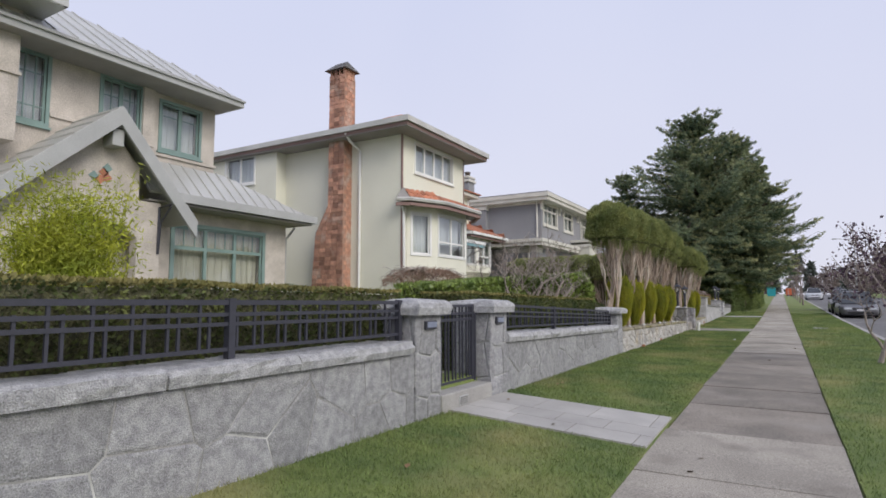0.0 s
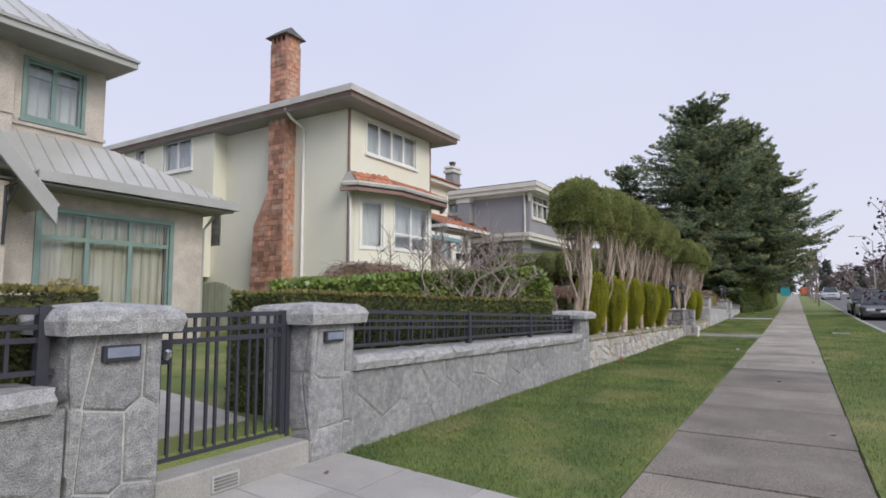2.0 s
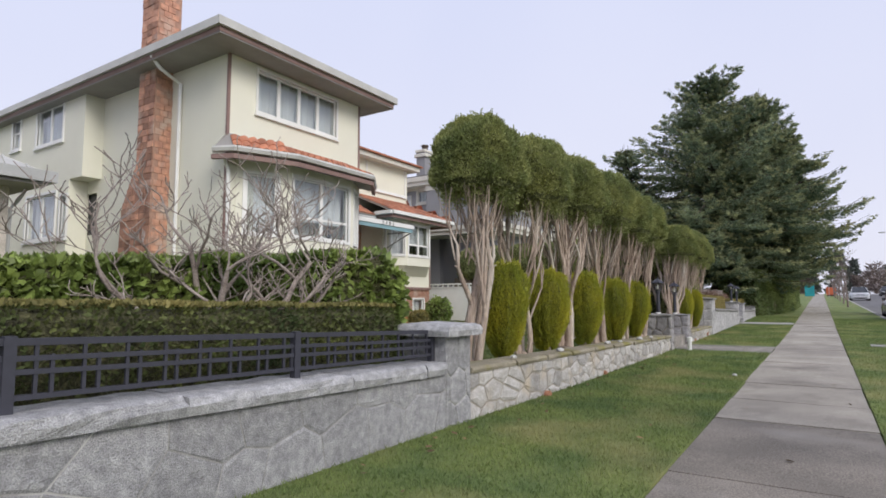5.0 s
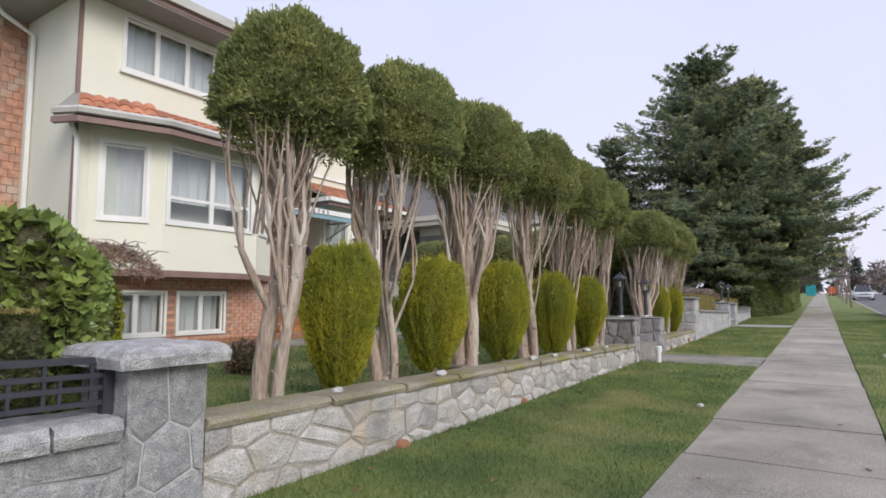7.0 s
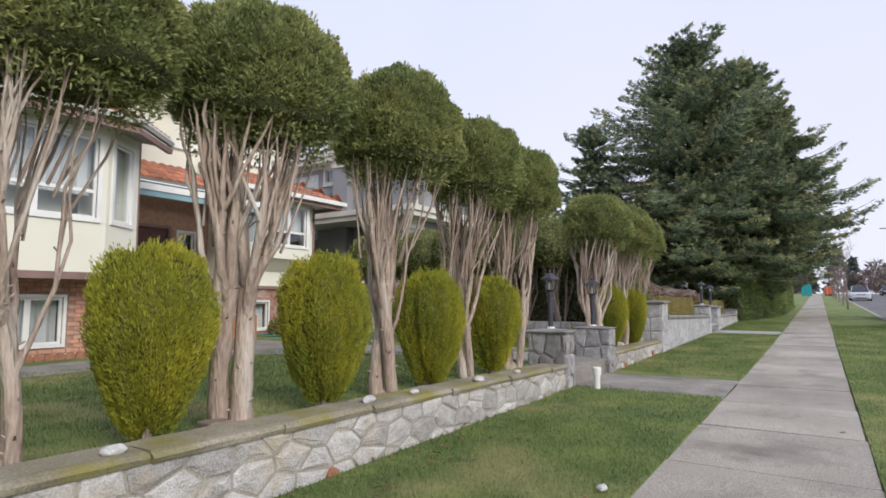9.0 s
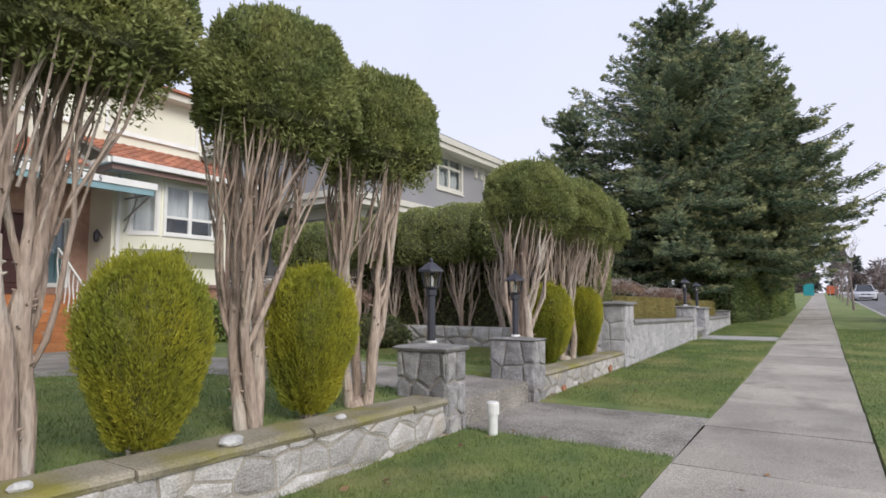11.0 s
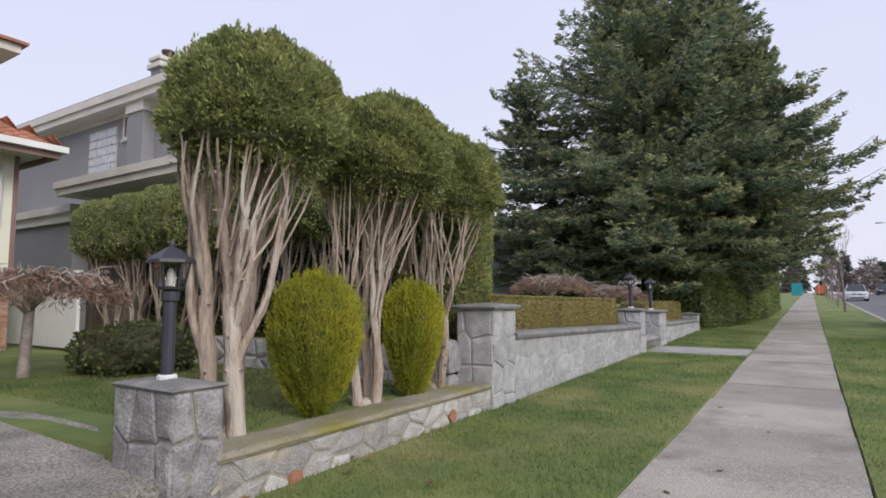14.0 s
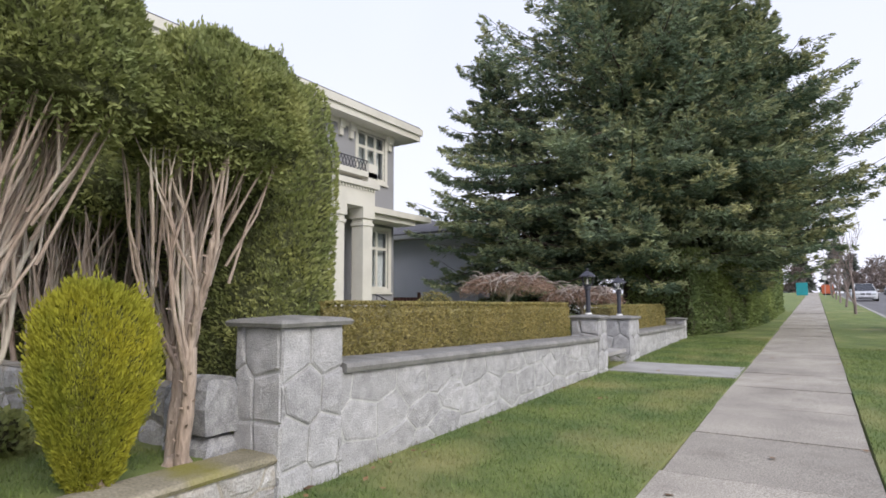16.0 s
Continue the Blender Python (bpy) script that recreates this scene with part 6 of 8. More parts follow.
def slab(name, corners, z, thick, material, parent, lift=0.0):
    """A flat piece of paving; z(x, y) gives its height."""
    n = len(corners)
    vs = [(x, y, z(x, y) + lift) for x, y in corners] + [(x, y, z(x, y) - thick) for x, y in corners]
    return link_mesh(name, vs, [tuple(range(n)), tuple(range(2 * n - 1, n - 1, -1))] + [(i, n + i, n + (i + 1) % n, (i + 1) % n) for i in range(n)], material, parent)


pv = thing("pavement", (-0.3, 20, street(20)), "grey concrete pavement slabs with dark joints", "pavement", kind="structure")
joints = [-6, -4.4, -2.9, -1.4, 0.1, 1.65, 3.2, 4.75, 6.3, 7.85, 9.35, 10.95, 12.6, 14.75, 16.1, 17.6, 19.1, 20.6, 22.1, 23.6, 25.1, 26.6, 28.1, 29.5, 30.9, 32.4, 33.9, 35.4, 36.9, 38.4]
y = 40.0
while y < 140:
    joints.append(y)
    y += 1.6
rj = random.Random(21)
for a, b in zip(joints[:-1], joints[1:]):
    tilt, gap = rj.uniform(-0.004, 0.004), rj.choice((0.007, 0.010, 0.018))
    z = lambda x, y: street(y) + tilt + (0.006 if (x > 0) == (rj.random() > 0.5) else 0)
    slab("slab", [(walk_l(a) + rj.uniform(-0.015, 0.015), a + gap), (WALK_R + rj.uniform(-0.01, 0.01), a + gap), (WALK_R + rj.uniform(-0.01, 0.01), b - gap), (walk_l(b) + rj.uniform(-0.015, 0.015), b - gap)], z, 0.09, M_CONC_OLD if 6.0 < a < 14.0 else M_CONC, pv)


crack = [(-0.28, 21.27), (-0.2, 21.33), (-0.12, 21.52), (0.0, 21.6), (0.12, 21.66), (0.26, 21.64), (0.40, 21.63)]
vs, fs = [], []
for x, y in crack:
    vs += [(x, y - 0.006, street(y) + 0.010), (x + 0.003, y + 0.006, street(y) + 0.010)]
link_mesh("crack", vs, [(2 * i, 2 * i + 2, 2 * i + 3, 2 * i + 1) for i in range(len(crack) - 1)], M_SOIL, pv, "dark hairline crack across one slab")


def lz(x, y):
    return lawn(min(x, walk_l(y) - 0.02), y) + 0.012


gp = thing("garden_path", (-2, 6, 0.1), "pale concrete path with paver strips to the gate step", "path", kind="structure")
ys_ = [5.35, 5.72, 6.1, 6.72]
for i in range(3):
    x = -3.06
    while x < -1.1:
        e = min(-1.08, x + (0.62 if i != 1 else 0.5))
        slab("paver", [(x + 0.004, ys_[i] + 0.004), (e - 0.004, ys_[i] + 0.004), (e - 0.004, ys_[i + 1] - 0.004), (x + 0.004, ys_[i + 1] - 0.004)], lz, 0.05, M_PATH, gp, 0.008)
        x = e
gq = thing("garden_path", (-6, 6, 0.45), "pale paved garden path that curves to the porch", "path", kind="structure")
for i in range(11):
    a, b = i / 11, (i + 1) / 11
    px = lambda t: -3.7 - 8.0 * t
    py = lambda t: 5.75 + 0.9 * math.sin(t * 2.6)
    slab("paver", [(px(a), py(a) - 0.6), (px(a), py(a) + 0.6), (px(b) + 0.01, py(b) + 0.6), (px(b) + 0.01, py(b) - 0.6)], lambda x, y: 0.465, 0.05, M_PATH, gq)
pd = thing("house_path", (-2, 35, 0.4), "dull red-grey path to the granite gate", "path", kind="structure")
slab("path_slab", [(-2.85, 34.5), (-0.945, 34.5), (-0.945, 35.8), (-2.85, 35.8)], lz, 0.05, M_KERB, pd, 0.006)
slab("path_slab", [(-10.2, 34.6), (-2.86, 34.6), (-2.86, 35.7), (-10.2, 35.7)], lambda x, y: 0.72, 0.05, M_KERB, pd, 0.006)


def driveway():
    dv = thing("driveway", (-6, 23.1, 0.4), "exposed-aggregate driveway with a raised step between the pillars", "driveway", kind="structure")
    n = 6
    vs, fs = [], []
    for i in range(n + 1):
        x = walk_l(23) - 0.005 - (2.99 + walk_l(23)) * i / n
        w = 0.35 * max(0, 1 - i / 3)
        for y in (22.22 - w * 0.2, 22.8, 23.3, 23.9 + w * 0.4):
            vs.append((x, y, street(y) + 0.006))
    for i in range(n):
        for k in range(3):
            fs.append((4 * i + k, 4 * i + k + 1, 4 * i + 5 + k, 4 * i + 4 + k))
    link_mesh("apron", vs, fs, M_AGG, dv)
    slab("step", [(-3.7, 22.2), (-2.98, 22.2), (-2.96, 23.0), (-2.98, 23.9), (-3.7, 23.9)], lambda x, y: 0.545, 0.5, M_AGG, dv)
    loop = [(-3.7, 22.2), (-3.7, 23.9), (-4.4, 24.2), (-5.4, 24.2), (-6.3, 23.9), (-7.5, 23.4), (-9, 23.1), (-12.0, 23.2), (-12.0, 20.6), (-9.6, 20.4), (-9.2, 16), (-10.6, 16), (-10.6, 15.9), (-8.0, 15.9), (-8.1, 20.6), (-7.0, 21.8), (-5.0, 22.1)]
    slab("loop", loop, lambda x, y: 0.612 if x < -4.2 else 0.547, 0.14, M_AGG, dv)


driveway()

# ---------------------------------------------------------------- planting


def stems(g, r, base_z, top_z, spread, n=3, girth=0.06, reach=0.5, fork=0.5, twigs=3):
    """Two to four bare trunks that rise close together, fork at half height and fan out below a clipped crown."""
    def limb(p, d, length, rad, end, k, wob, sides):
        pts, rads = [p.copy()], [rad]
        q, e = p.copy(), d.normalized()
        for i in range(k):
            e = (e + Vector((r.uniform(-wob, wob), r.uniform(-wob, wob), 0.10))).normalized()
            q = q + e * length / k
            room = reach * (0.34 + 0.66 * min(1.0, max(0.0, (q.z - base_z) / (top_z - base_z))) ** 1.3)
            far = math.hypot(q.x, q.y)
            if far > room:
                q.x, q.y = q.x * room / far, q.y * room / far
                e = (e + Vector((-q.x, -q.y, 0.5))).normalized()
            pts.append(q.copy())
            rads.append(rad * (1 - end * (i + 1) / k) * r.uniform(0.9, 1.12))
        g.tube(pts, rads, sides, cap=False)
        return pts, rads, e

    def stub(p, rad):
        o = Vector((r.uniform(-1, 1), r.uniform(-1, 1), r.uniform(0.1, 0.7))).normalized()
        g.tube([p, p + o * (rad + r.uniform(0.012, 0.04))], [rad * 0.38, 0.006], 4, cap=False)

    H = top_z - base_z
    for i in range(n):
        a = 2 * math.pi * i / n + r.uniform(-0.4, 0.4)
        o = Vector((math.cos(a), math.sin(a), 0))
        rad = girth * r.uniform(0.75, 1.15)
        pts, rads, e = limb(o * girth * 1.25 + Vector((0, 0, base_z - 0.06)), o * spread + Vector((0, 0, 1)), H * fork * r.uniform(0.85, 1.15), rad, 0.28, 8, 0.10, 8)
        for _ in range(12):
            j = r.randrange(1, 8)
            stub(pts[j].lerp(pts[j + 1], r.random()), rads[j])
        for b in range(r.choice((4, 5))):
            j = 8 if b < 2 else r.randrange(4, 8)
            c = a + r.uniform(-1.5, 1.5)
            out = Vector((math.cos(c), math.sin(c), 0)) * (r.uniform(0.05, 0.2) if b == 0 else r.uniform(0.25, 0.55))
            rest = top_z - pts[j].z
            q2, r2, e2 = limb(pts[j], e + out, rest * r.uniform(0.5, 0.7), rads[j] * (0.8 if b == 0 else r.uniform(0.4, 0.62)), 0.35, 6, 0.16, 6)
            for _ in range(3):
                stub(q2[r.randrange(1, 6)], r2[3])
            for t in range(twigs):
                m = 6 if t == 0 else r.randrange(2, 7)
                c2 = c + r.uniform(-1.6, 1.6)
                o2 = Vector((math.cos(c2), math.sin(c2), 0)) * r.uniform(0.1, 0.5)
                q3, r3, e3 = limb(q2[m], e2 + o2, max(0.2, (top_z - q2[m].z) * r.uniform(0.85, 1.1)), max(0.010, r2[m] * r.uniform(0.5, 0.8)), 0.6, 5, 0.2, 5)
    g.lathe(0, 0, [(girth * 2.3, base_z - 0.1), (girth * 1.9, base_z + 0.02), (girth * 1.2, base_z + 0.08), (girth * 0.2, base_z + 0.11)], 10)


def topiary(seed, trunks, girth, fork, crown_z, rx, ry, rz, off=(0.06, 0.14), n_leaf=42000):
    """A cedar pruned to a bare fan of stems with a clipped dome on top; stands at the origin."""
    r = random.Random(seed)
    nr = np.random.default_rng(seed)
    t = thing("topiary_tree", (0, 0, 0), "tall pruned cedar, bare forked stems under a clipped green dome", "tree", group="clipped cedars along the wall")
    g = Geo()
    stems(g, r, 0.0, crown_z - rz * 0.2, 0.10, n=trunks, girth=girth, reach=rx * 0.84, fork=fork)
    # a few fine upright sticks under the dome
    for i in range(20):
        a, q = r.uniform(0, 2 * math.pi), r.uniform(0.3, 0.88)
        p1 = Vector((math.cos(a) * rx * q + off[0], math.sin(a) * ry * q + off[1], crown_z - rz * 0.35))
        p0 = Vector((math.cos(a) * rx * q * 0.6, math.sin(a) * ry * q * 0.6, crown_z * r.uniform(0.5, 0.68)))
        mid = (p0 + p1) / 2 + Vector((r.uniform(-0.05, 0.05), r.uniform(-0.05, 0.05), -0.05))
        g.tube([p0, mid, p1], [0.011, 0.009, 0.005], 4, cap=False)
    g.out("trunk", M_BARK, t, smooth=True)
    p, nm = blob(n_leaf, rx, ry, rz, seed, power=2.45, amp=0.13, freq=2.6, bottom=-0.70, r=nr)
    und = p[:, 2] < -0.40 * rz
    p[und] *= np.column_stack([nr.uniform(0.62, 1.0, und.sum())] * 2 + [nr.uniform(0.55, 1.25, und.sum())])
    p += nm * nr.normal(0, 0.012, (len(p), 1))
    p += np.array([off[0], off[1], crown_z])
    co = [sprays(p, nm, 0.040, 0.0075, nr, lean=0.42, up=0.35)]
    # ragged shoots that stand out of the clipped top
    k = nr.choice(len(p), 420)
    k = k[nm[k][:, 2] > 0.05][:130]
    for j in range(7):
        hgt = 0.012 * j
        co.append(sprays(p[k] + nr.normal(0, 0.007, (len(k), 3)) + np.array([0, 0, hgt]), np.tile([0, 0, 1.0], (len(k), 1)), 0.04, 0.008, nr, lean=0.3, up=0.6))
    # Solid core behind the leaves, coloured as the shade between them.
    crown = blob_core("crown", rx, ry, rz, seed, M_CEDAR_SHADE, t, power=2.45, amp=0.13, freq=2.6, shrink=0.945, bottom=-0.5, centre=(off[0], off[1], crown_z))
    q = quads_mesh("leaves", np.concatenate(co), M_CEDAR, crown)
    tagged(q, kind="stuff")
    return t


def place(ob, x, y, z, rz=0.0, s=(1, 1, 1)):
    ob.matrix_basis = pose(x, y, z, 0, 0, rz) @ Matrix.Diagonal((*s, 1))
    return ob


# each cedar along the wall: x, y, ground, trunks, girth, fork height, crown height, crown radii
for k, (x, y, z, n, girth, fork, cz, rx, ry, rz) in enumerate((
        (-3.60, 14.06, 0.60, 3, 0.060, 0.62, 2.50, 0.54, 0.57, 0.60),
        (-3.54, 15.43, 0.60, 3, 0.058, 0.50, 2.52, 0.56, 0.60, 0.60),
        (-3.52, 16.86, 0.58, 3, 0.082, 0.50, 2.58, 0.60, 0.62, 0.62),
        (-3.50, 18.58, 0.58, 3, 0.072, 0.50, 2.62, 0.59, 0.64, 0.64),
        (-3.47, 20.10, 0.58, 4, 0.052, 0.42, 2.54, 0.53, 0.58, 0.60),
        (-3.43, 21.24, 0.58, 3, 0.060, 0.44, 2.48, 0.52, 0.56, 0.57),
        (-3.36, 24.56, 0.56, 3, 0.078, 0.50, 2.34, 0.58, 0.60, 0.55),
        (-3.32, 26.02, 0.56, 3, 0.064, 0.38, 2.32, 0.58, 0.62, 0.55),
        (-3.34, 27.20, 0.56, 2, 0.056, 0.44, 2.26, 0.54, 0.56, 0.52))):
    place(topiary(41 + k, n, girth, fork, cz, rx, ry, rz), x, y, z)


def golden(seed, rx, ry, h, n=50000):
    """A clipped golden cedar bush, egg-shaped, on a short woody foot."""
    r = random.Random(seed)
    nr = np.random.default_rng(seed)
    t = thing("golden_cedar", (0, 0, 0), "clipped egg-shaped golden-green cedar bush on a short woody stem", "bush", group="golden cedars along the wall")
    rz = h * 0.46
    cz = h - rz
    g = Geo()
    for i in range(7):
        a = r.uniform(0, 6.3)
        g.tube([(0.03 * math.cos(a), 0.03 * math.sin(a), -0.05), (0.07 * math.cos(a), 0.07 * math.sin(a), 0.15), (0.16 * math.cos(a), 0.16 * math.sin(a), 0.5)], [0.035, 0.025, 0.012], 5, cap=False)
    g.out("stem", M_BARK, t)
    def taper(p):
        k = np.clip((p[:, 2] + rz) / (2 * rz), 0, 1)
        f = 0.50 + 0.54 * np.minimum(1.0, k / 0.55) ** 0.8
        f = np.where(k > 0.85, f - (k - 0.85) * 0.3, f)
        q = p.copy()
        q[:, 0] *= f
        q[:, 1] *= f
        return q
    p, nm = blob(n, rx, ry, rz, seed, power=3.1, amp=0.17, freq=3.9, zf=0.22, r=nr)
    p = p + nm * nr.normal(0, 0.014, (len(p), 1))
    p = taper(p) + np.array([0, 0, cz])
    co = sprays(p, nm, 0.030, 0.0036, nr, lean=0.24, up=1.0)
    # upright plumes that break the outline
    k = nr.choice(len(p), 420)
    plumes = [sprays(p[k] + nm[k] * 0.012 + np.array([0, 0, 0.012 * j]) + nr.normal(0, 0.008, (len(k), 3)), nm[k], 0.032, 0.0045, nr, lean=0.2, up=1.6) for j in range(6)]
    co = np.concatenate([co] + plumes)
    # Solid core in the painted shade tone, seen through gaps in the leaves.
    core = blob_core("crown", rx, ry, rz, seed, M_GOLD_SHADE, t, power=3.1, amp=0.17, freq=3.9, zf=0.22, shrink=0.94)
    me = core.data
    c = np.empty(len(me.vertices) * 3, dtype=np.float32)
    me.vertices.foreach_get("co", c)
    c = taper(c.reshape(-1, 3).astype(float)) + np.array([0, 0, cz])
    me.vertices.foreach_set("co", c.astype(np.float32).ravel())
    tagged(quads_mesh("leaves", co, M_GOLD, core), kind="stuff")
    return t


# each golden cedar along the wall: x, y, ground, radii, height
for k, (x, y, z, rx, ry, h) in enumerate((
        (-3.52, 14.76, 0.58, 0.275, 0.285, 1.29), (-3.54, 16.22, 0.58, 0.31, 0.32, 1.25), (-3.50, 17.74, 0.56, 0.30, 0.31, 1.30), (-3.42, 19.26, 0.56, 0.30, 0.32, 1.22),
        (-3.40, 20.62, 0.56, 0.30, 0.32, 1.20), (-3.36, 25.40, 0.52, 0.295, 0.305, 1.20), (-3.24, 26.62, 0.52, 0.235, 0.25, 1.16))):
    place(golden(61 + k, rx, ry, h), x, y, z)


def hedge(name, label, path, width, z0, z1, leaf, n, side_m, top_m, seed, ln=0.05, wd=0.016, lump_amp=0.05, core_m=None, end_round=0.0, up=0.2, flat=0.35):
    """A clipped hedge that follows path, a list of (x, y); z0 and z1 are functions of the share along it."""
    nr = np.random.default_rng(seed)
    pts = [Vector((*p, 0)) for p in path]
    seg = [(b - a).length for a, b in zip(pts[:-1], pts[1:])]
    total = sum(seg)
    def along(t):
        s = t * total
        for a, b, l in zip(pts[:-1], pts[1:], seg):
            if s <= l + 1e-6:
                d = (b - a).normalized()
                return a + d * s, Vector((d.y, -d.x, 0)), d
            s -= l
        d = (pts[-1] - pts[-2]).normalized()
        return pts[-1], Vector((d.y, -d.x, 0)), d
    h = thing(name, (pts[0].x, pts[0].y, z0(0)), label, "hedge")
    # core; its default colour paints the shade behind the leaves
    m = max(8, int(total / 0.25))
    g = Geo()
    ring = [(-1, 0), (-1, 0.5), (-1, 0.94), (-0.86, 1), (0, 1.0), (0.86, 1), (1, 0.94), (1, 0.5), (1, 0)]
    vs, fs = [], []
    for i in range(m + 1):
        t = i / m
        p, s, d = along(t)
        for a, b in ring:
            j = 1 + lump_amp * noise.noise((p.x * 2 + a, p.y * 2, b * 2 + seed))
            vs.append(p + s * (a * (width / 2 - 0.03) * j) + Vector((0, 0, z0(t) + (z1(t) - 0.03 - z0(t)) * b * (1 + lump_amp * 0.4 * noise.noise((p.x * 2, p.y * 2 + a, seed))))))
    k = len(ring)
    for i in range(m):
        for j in range(k - 1):
            fs.append((i * k + j, i * k + j + 1, (i + 1) * k + j + 1, (i + 1) * k + j))
    fs += [tuple(range(k)), tuple(m * k + j for j in range(k))[::-1]]
    core = g.add(vs, fs).out("body", core_m or M_HEDGE_SHADE, h)
    def scatter(count, which):
        P, N = [], []
        for _ in range(count):
            t = nr.random()
            p, s, d = along(t)
            if which == "top":
                a, b, nn = nr.uniform(-1, 1), 1.0, Vector((0, 0, 1))
            elif which == "end":
                t = 1.0 if nr.random() < 0.5 else 0.0
                p, s, d = along(t)
                a, b, nn = nr.uniform(-1, 1), nr.random(), d * (1 if t else -1)
            else:
                a, b = (1.0 if nr.random() < 0.65 else -1.0), nr.random()
                nn = s * a
            j = 1 + lump_amp * noise.noise((p.x * 2 + a, p.y * 2, b * 2 + seed))
            q = p + s * (a * width / 2 * j) + Vector((0, 0, z0(t) + (z1(t) - z0(t)) * b * (1 + lump_amp * 0.4 * noise.noise((p.x * 2, p.y * 2 + a, seed)))))
            if which != "top" and b > 0.93:
                q -= s * a * 0.04
            P.append(q[:])
            N.append(nn[:])
        return np.array(P), np.array(N)
    hs = (z1(0.5) - z0(0.5))
    a_side, a_top, a_end = hs * total * 1.5, width * total, width * hs * 2
    tot = a_side + a_top + a_end
    ps, ns = scatter(int(n * a_side / tot), "side")
    pe, ne = scatter(int(n * a_end / tot) + 40, "end")
    tagged(quads_mesh("leaves", sprays(np.concatenate([ps, pe]), np.concatenate([ns, ne]), ln, wd, nr, lean=flat, up=up), side_m, core), kind="stuff")
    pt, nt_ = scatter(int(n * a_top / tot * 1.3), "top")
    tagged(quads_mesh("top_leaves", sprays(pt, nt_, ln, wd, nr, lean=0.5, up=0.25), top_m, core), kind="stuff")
    return h


hedge("boxwood_hedge", "clipped boxwood hedge behind the iron fence", [(-3.78, -6.0), (-3.78, 5.05)], 0.62, lambda t: 0.42, lambda t: 1.50 - 0.05 * t, None, 42000, M_BOX, M_BOXCAP_LIT, 71, ln=0.04, wd=0.013)
hedge("boxwood_hedge", "clipped boxwood hedge behind the iron fence", [(-3.86, 6.55), (-3.86, 12.45)], 0.70, lambda t: 0.42, lambda t: 1.44 - 0.07 * t, None, 30000, M_BOX, M_BOXCAP_LIT, 72, ln=0.04, wd=0.013)
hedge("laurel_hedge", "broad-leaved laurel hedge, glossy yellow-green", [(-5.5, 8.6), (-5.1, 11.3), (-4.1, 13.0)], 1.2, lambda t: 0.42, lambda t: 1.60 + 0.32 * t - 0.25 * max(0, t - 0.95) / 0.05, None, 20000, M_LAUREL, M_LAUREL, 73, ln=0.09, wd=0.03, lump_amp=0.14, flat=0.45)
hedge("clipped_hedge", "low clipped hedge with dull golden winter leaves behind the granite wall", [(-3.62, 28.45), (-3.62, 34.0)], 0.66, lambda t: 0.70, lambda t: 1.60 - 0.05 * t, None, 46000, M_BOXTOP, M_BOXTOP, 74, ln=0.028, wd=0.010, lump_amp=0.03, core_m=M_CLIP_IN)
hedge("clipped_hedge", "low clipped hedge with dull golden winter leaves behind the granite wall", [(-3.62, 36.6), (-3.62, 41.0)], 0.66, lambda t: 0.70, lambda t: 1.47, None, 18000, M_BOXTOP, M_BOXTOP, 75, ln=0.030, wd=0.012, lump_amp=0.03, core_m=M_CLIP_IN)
hedge("spruce_hedge", "dense green conifer hedge beside the pavement", [(-3.7, 42.3), (-2.75, 45.5), (-2.45, 50), (-2.4, 60)], 1.9, lambda t: 0.5 + 0.4 * t, lambda t: 2.9 + 0.6 * t, None, 60000, M_FIRHEDGE, M_FIRHEDGE, 76, ln=0.16, wd=0.026, lump_amp=0.16, flat=0.5, up=0.0)


def tall_hedge():
    """The boundary row of cedars: bare stems to the south, leaves above, and a full leafy end to the street."""
    for i in range(8):
        seed = 90 + i
        r, nr = random.Random(seed), np.random.default_rng(seed)
        x = -4.35 - 1.02 * i
        t = thing("boundary_cedar", (0, 0, 0), "tall boundary cedar, bare stems below a clipped green top", "tree", group="boundary cedars")
        g = Geo()
        stems(g, r, 0.0, 1.95, 0.2, n=3, girth=0.05, reach=0.55, fork=0.4)
        g.out("trunk", M_BARK, t, smooth=True)
        rz = 0.62
        p, nm = blob(7000, 0.66, 0.62, rz, seed, power=3.2, amp=0.15, r=nr)
        cz = 2.38 - 0.015 * i
        core = blob_core("crown", 0.66, 0.62, rz, seed, M_CEDAR_SHADE, t, power=3.2, amp=0.15, shrink=0.95, centre=(0, 0, cz))
        tagged(quads_mesh("leaves", sprays(p + np.array([0, 0, cz]), nm, 0.055, 0.012, nr, lean=0.4, up=0.3), M_CEDAR, core), kind="stuff")
        place(t, x, 27.95, 0.62, r.uniform(0, 360))
    hedge("cedar_hedge", "tall dark cedar hedge along the boundary", [(-12.6, 28.5), (-4.0, 28.5)], 0.5, lambda t: 0.6, lambda t: 3.35, None, 14000, M_CEDAR, M_CEDAR, 99, ln=0.07, wd=0.016)
    nr = np.random.default_rng(100)
    t = thing("cedar_column", (0, 0, 0), "full leafy cedar column at the end of the boundary hedge", "tree")
    p, nm = blob(26000, 0.62, 0.46, 1.45, 100, power=4.0, amp=0.07, r=nr)
    core = blob_core("crown", 0.62, 0.46, 1.45, 100, M_CEDAR_SHADE, t, power=4.0, amp=0.07, shrink=0.95)
    tagged(quads_mesh("leaves", sprays(p, nm, 0.048, 0.010, nr, lean=0.35, up=0.45), M_CEDAR, core), kind="stuff")
    place(t, -3.98, 28.30, 2.1)


tall_hedge()


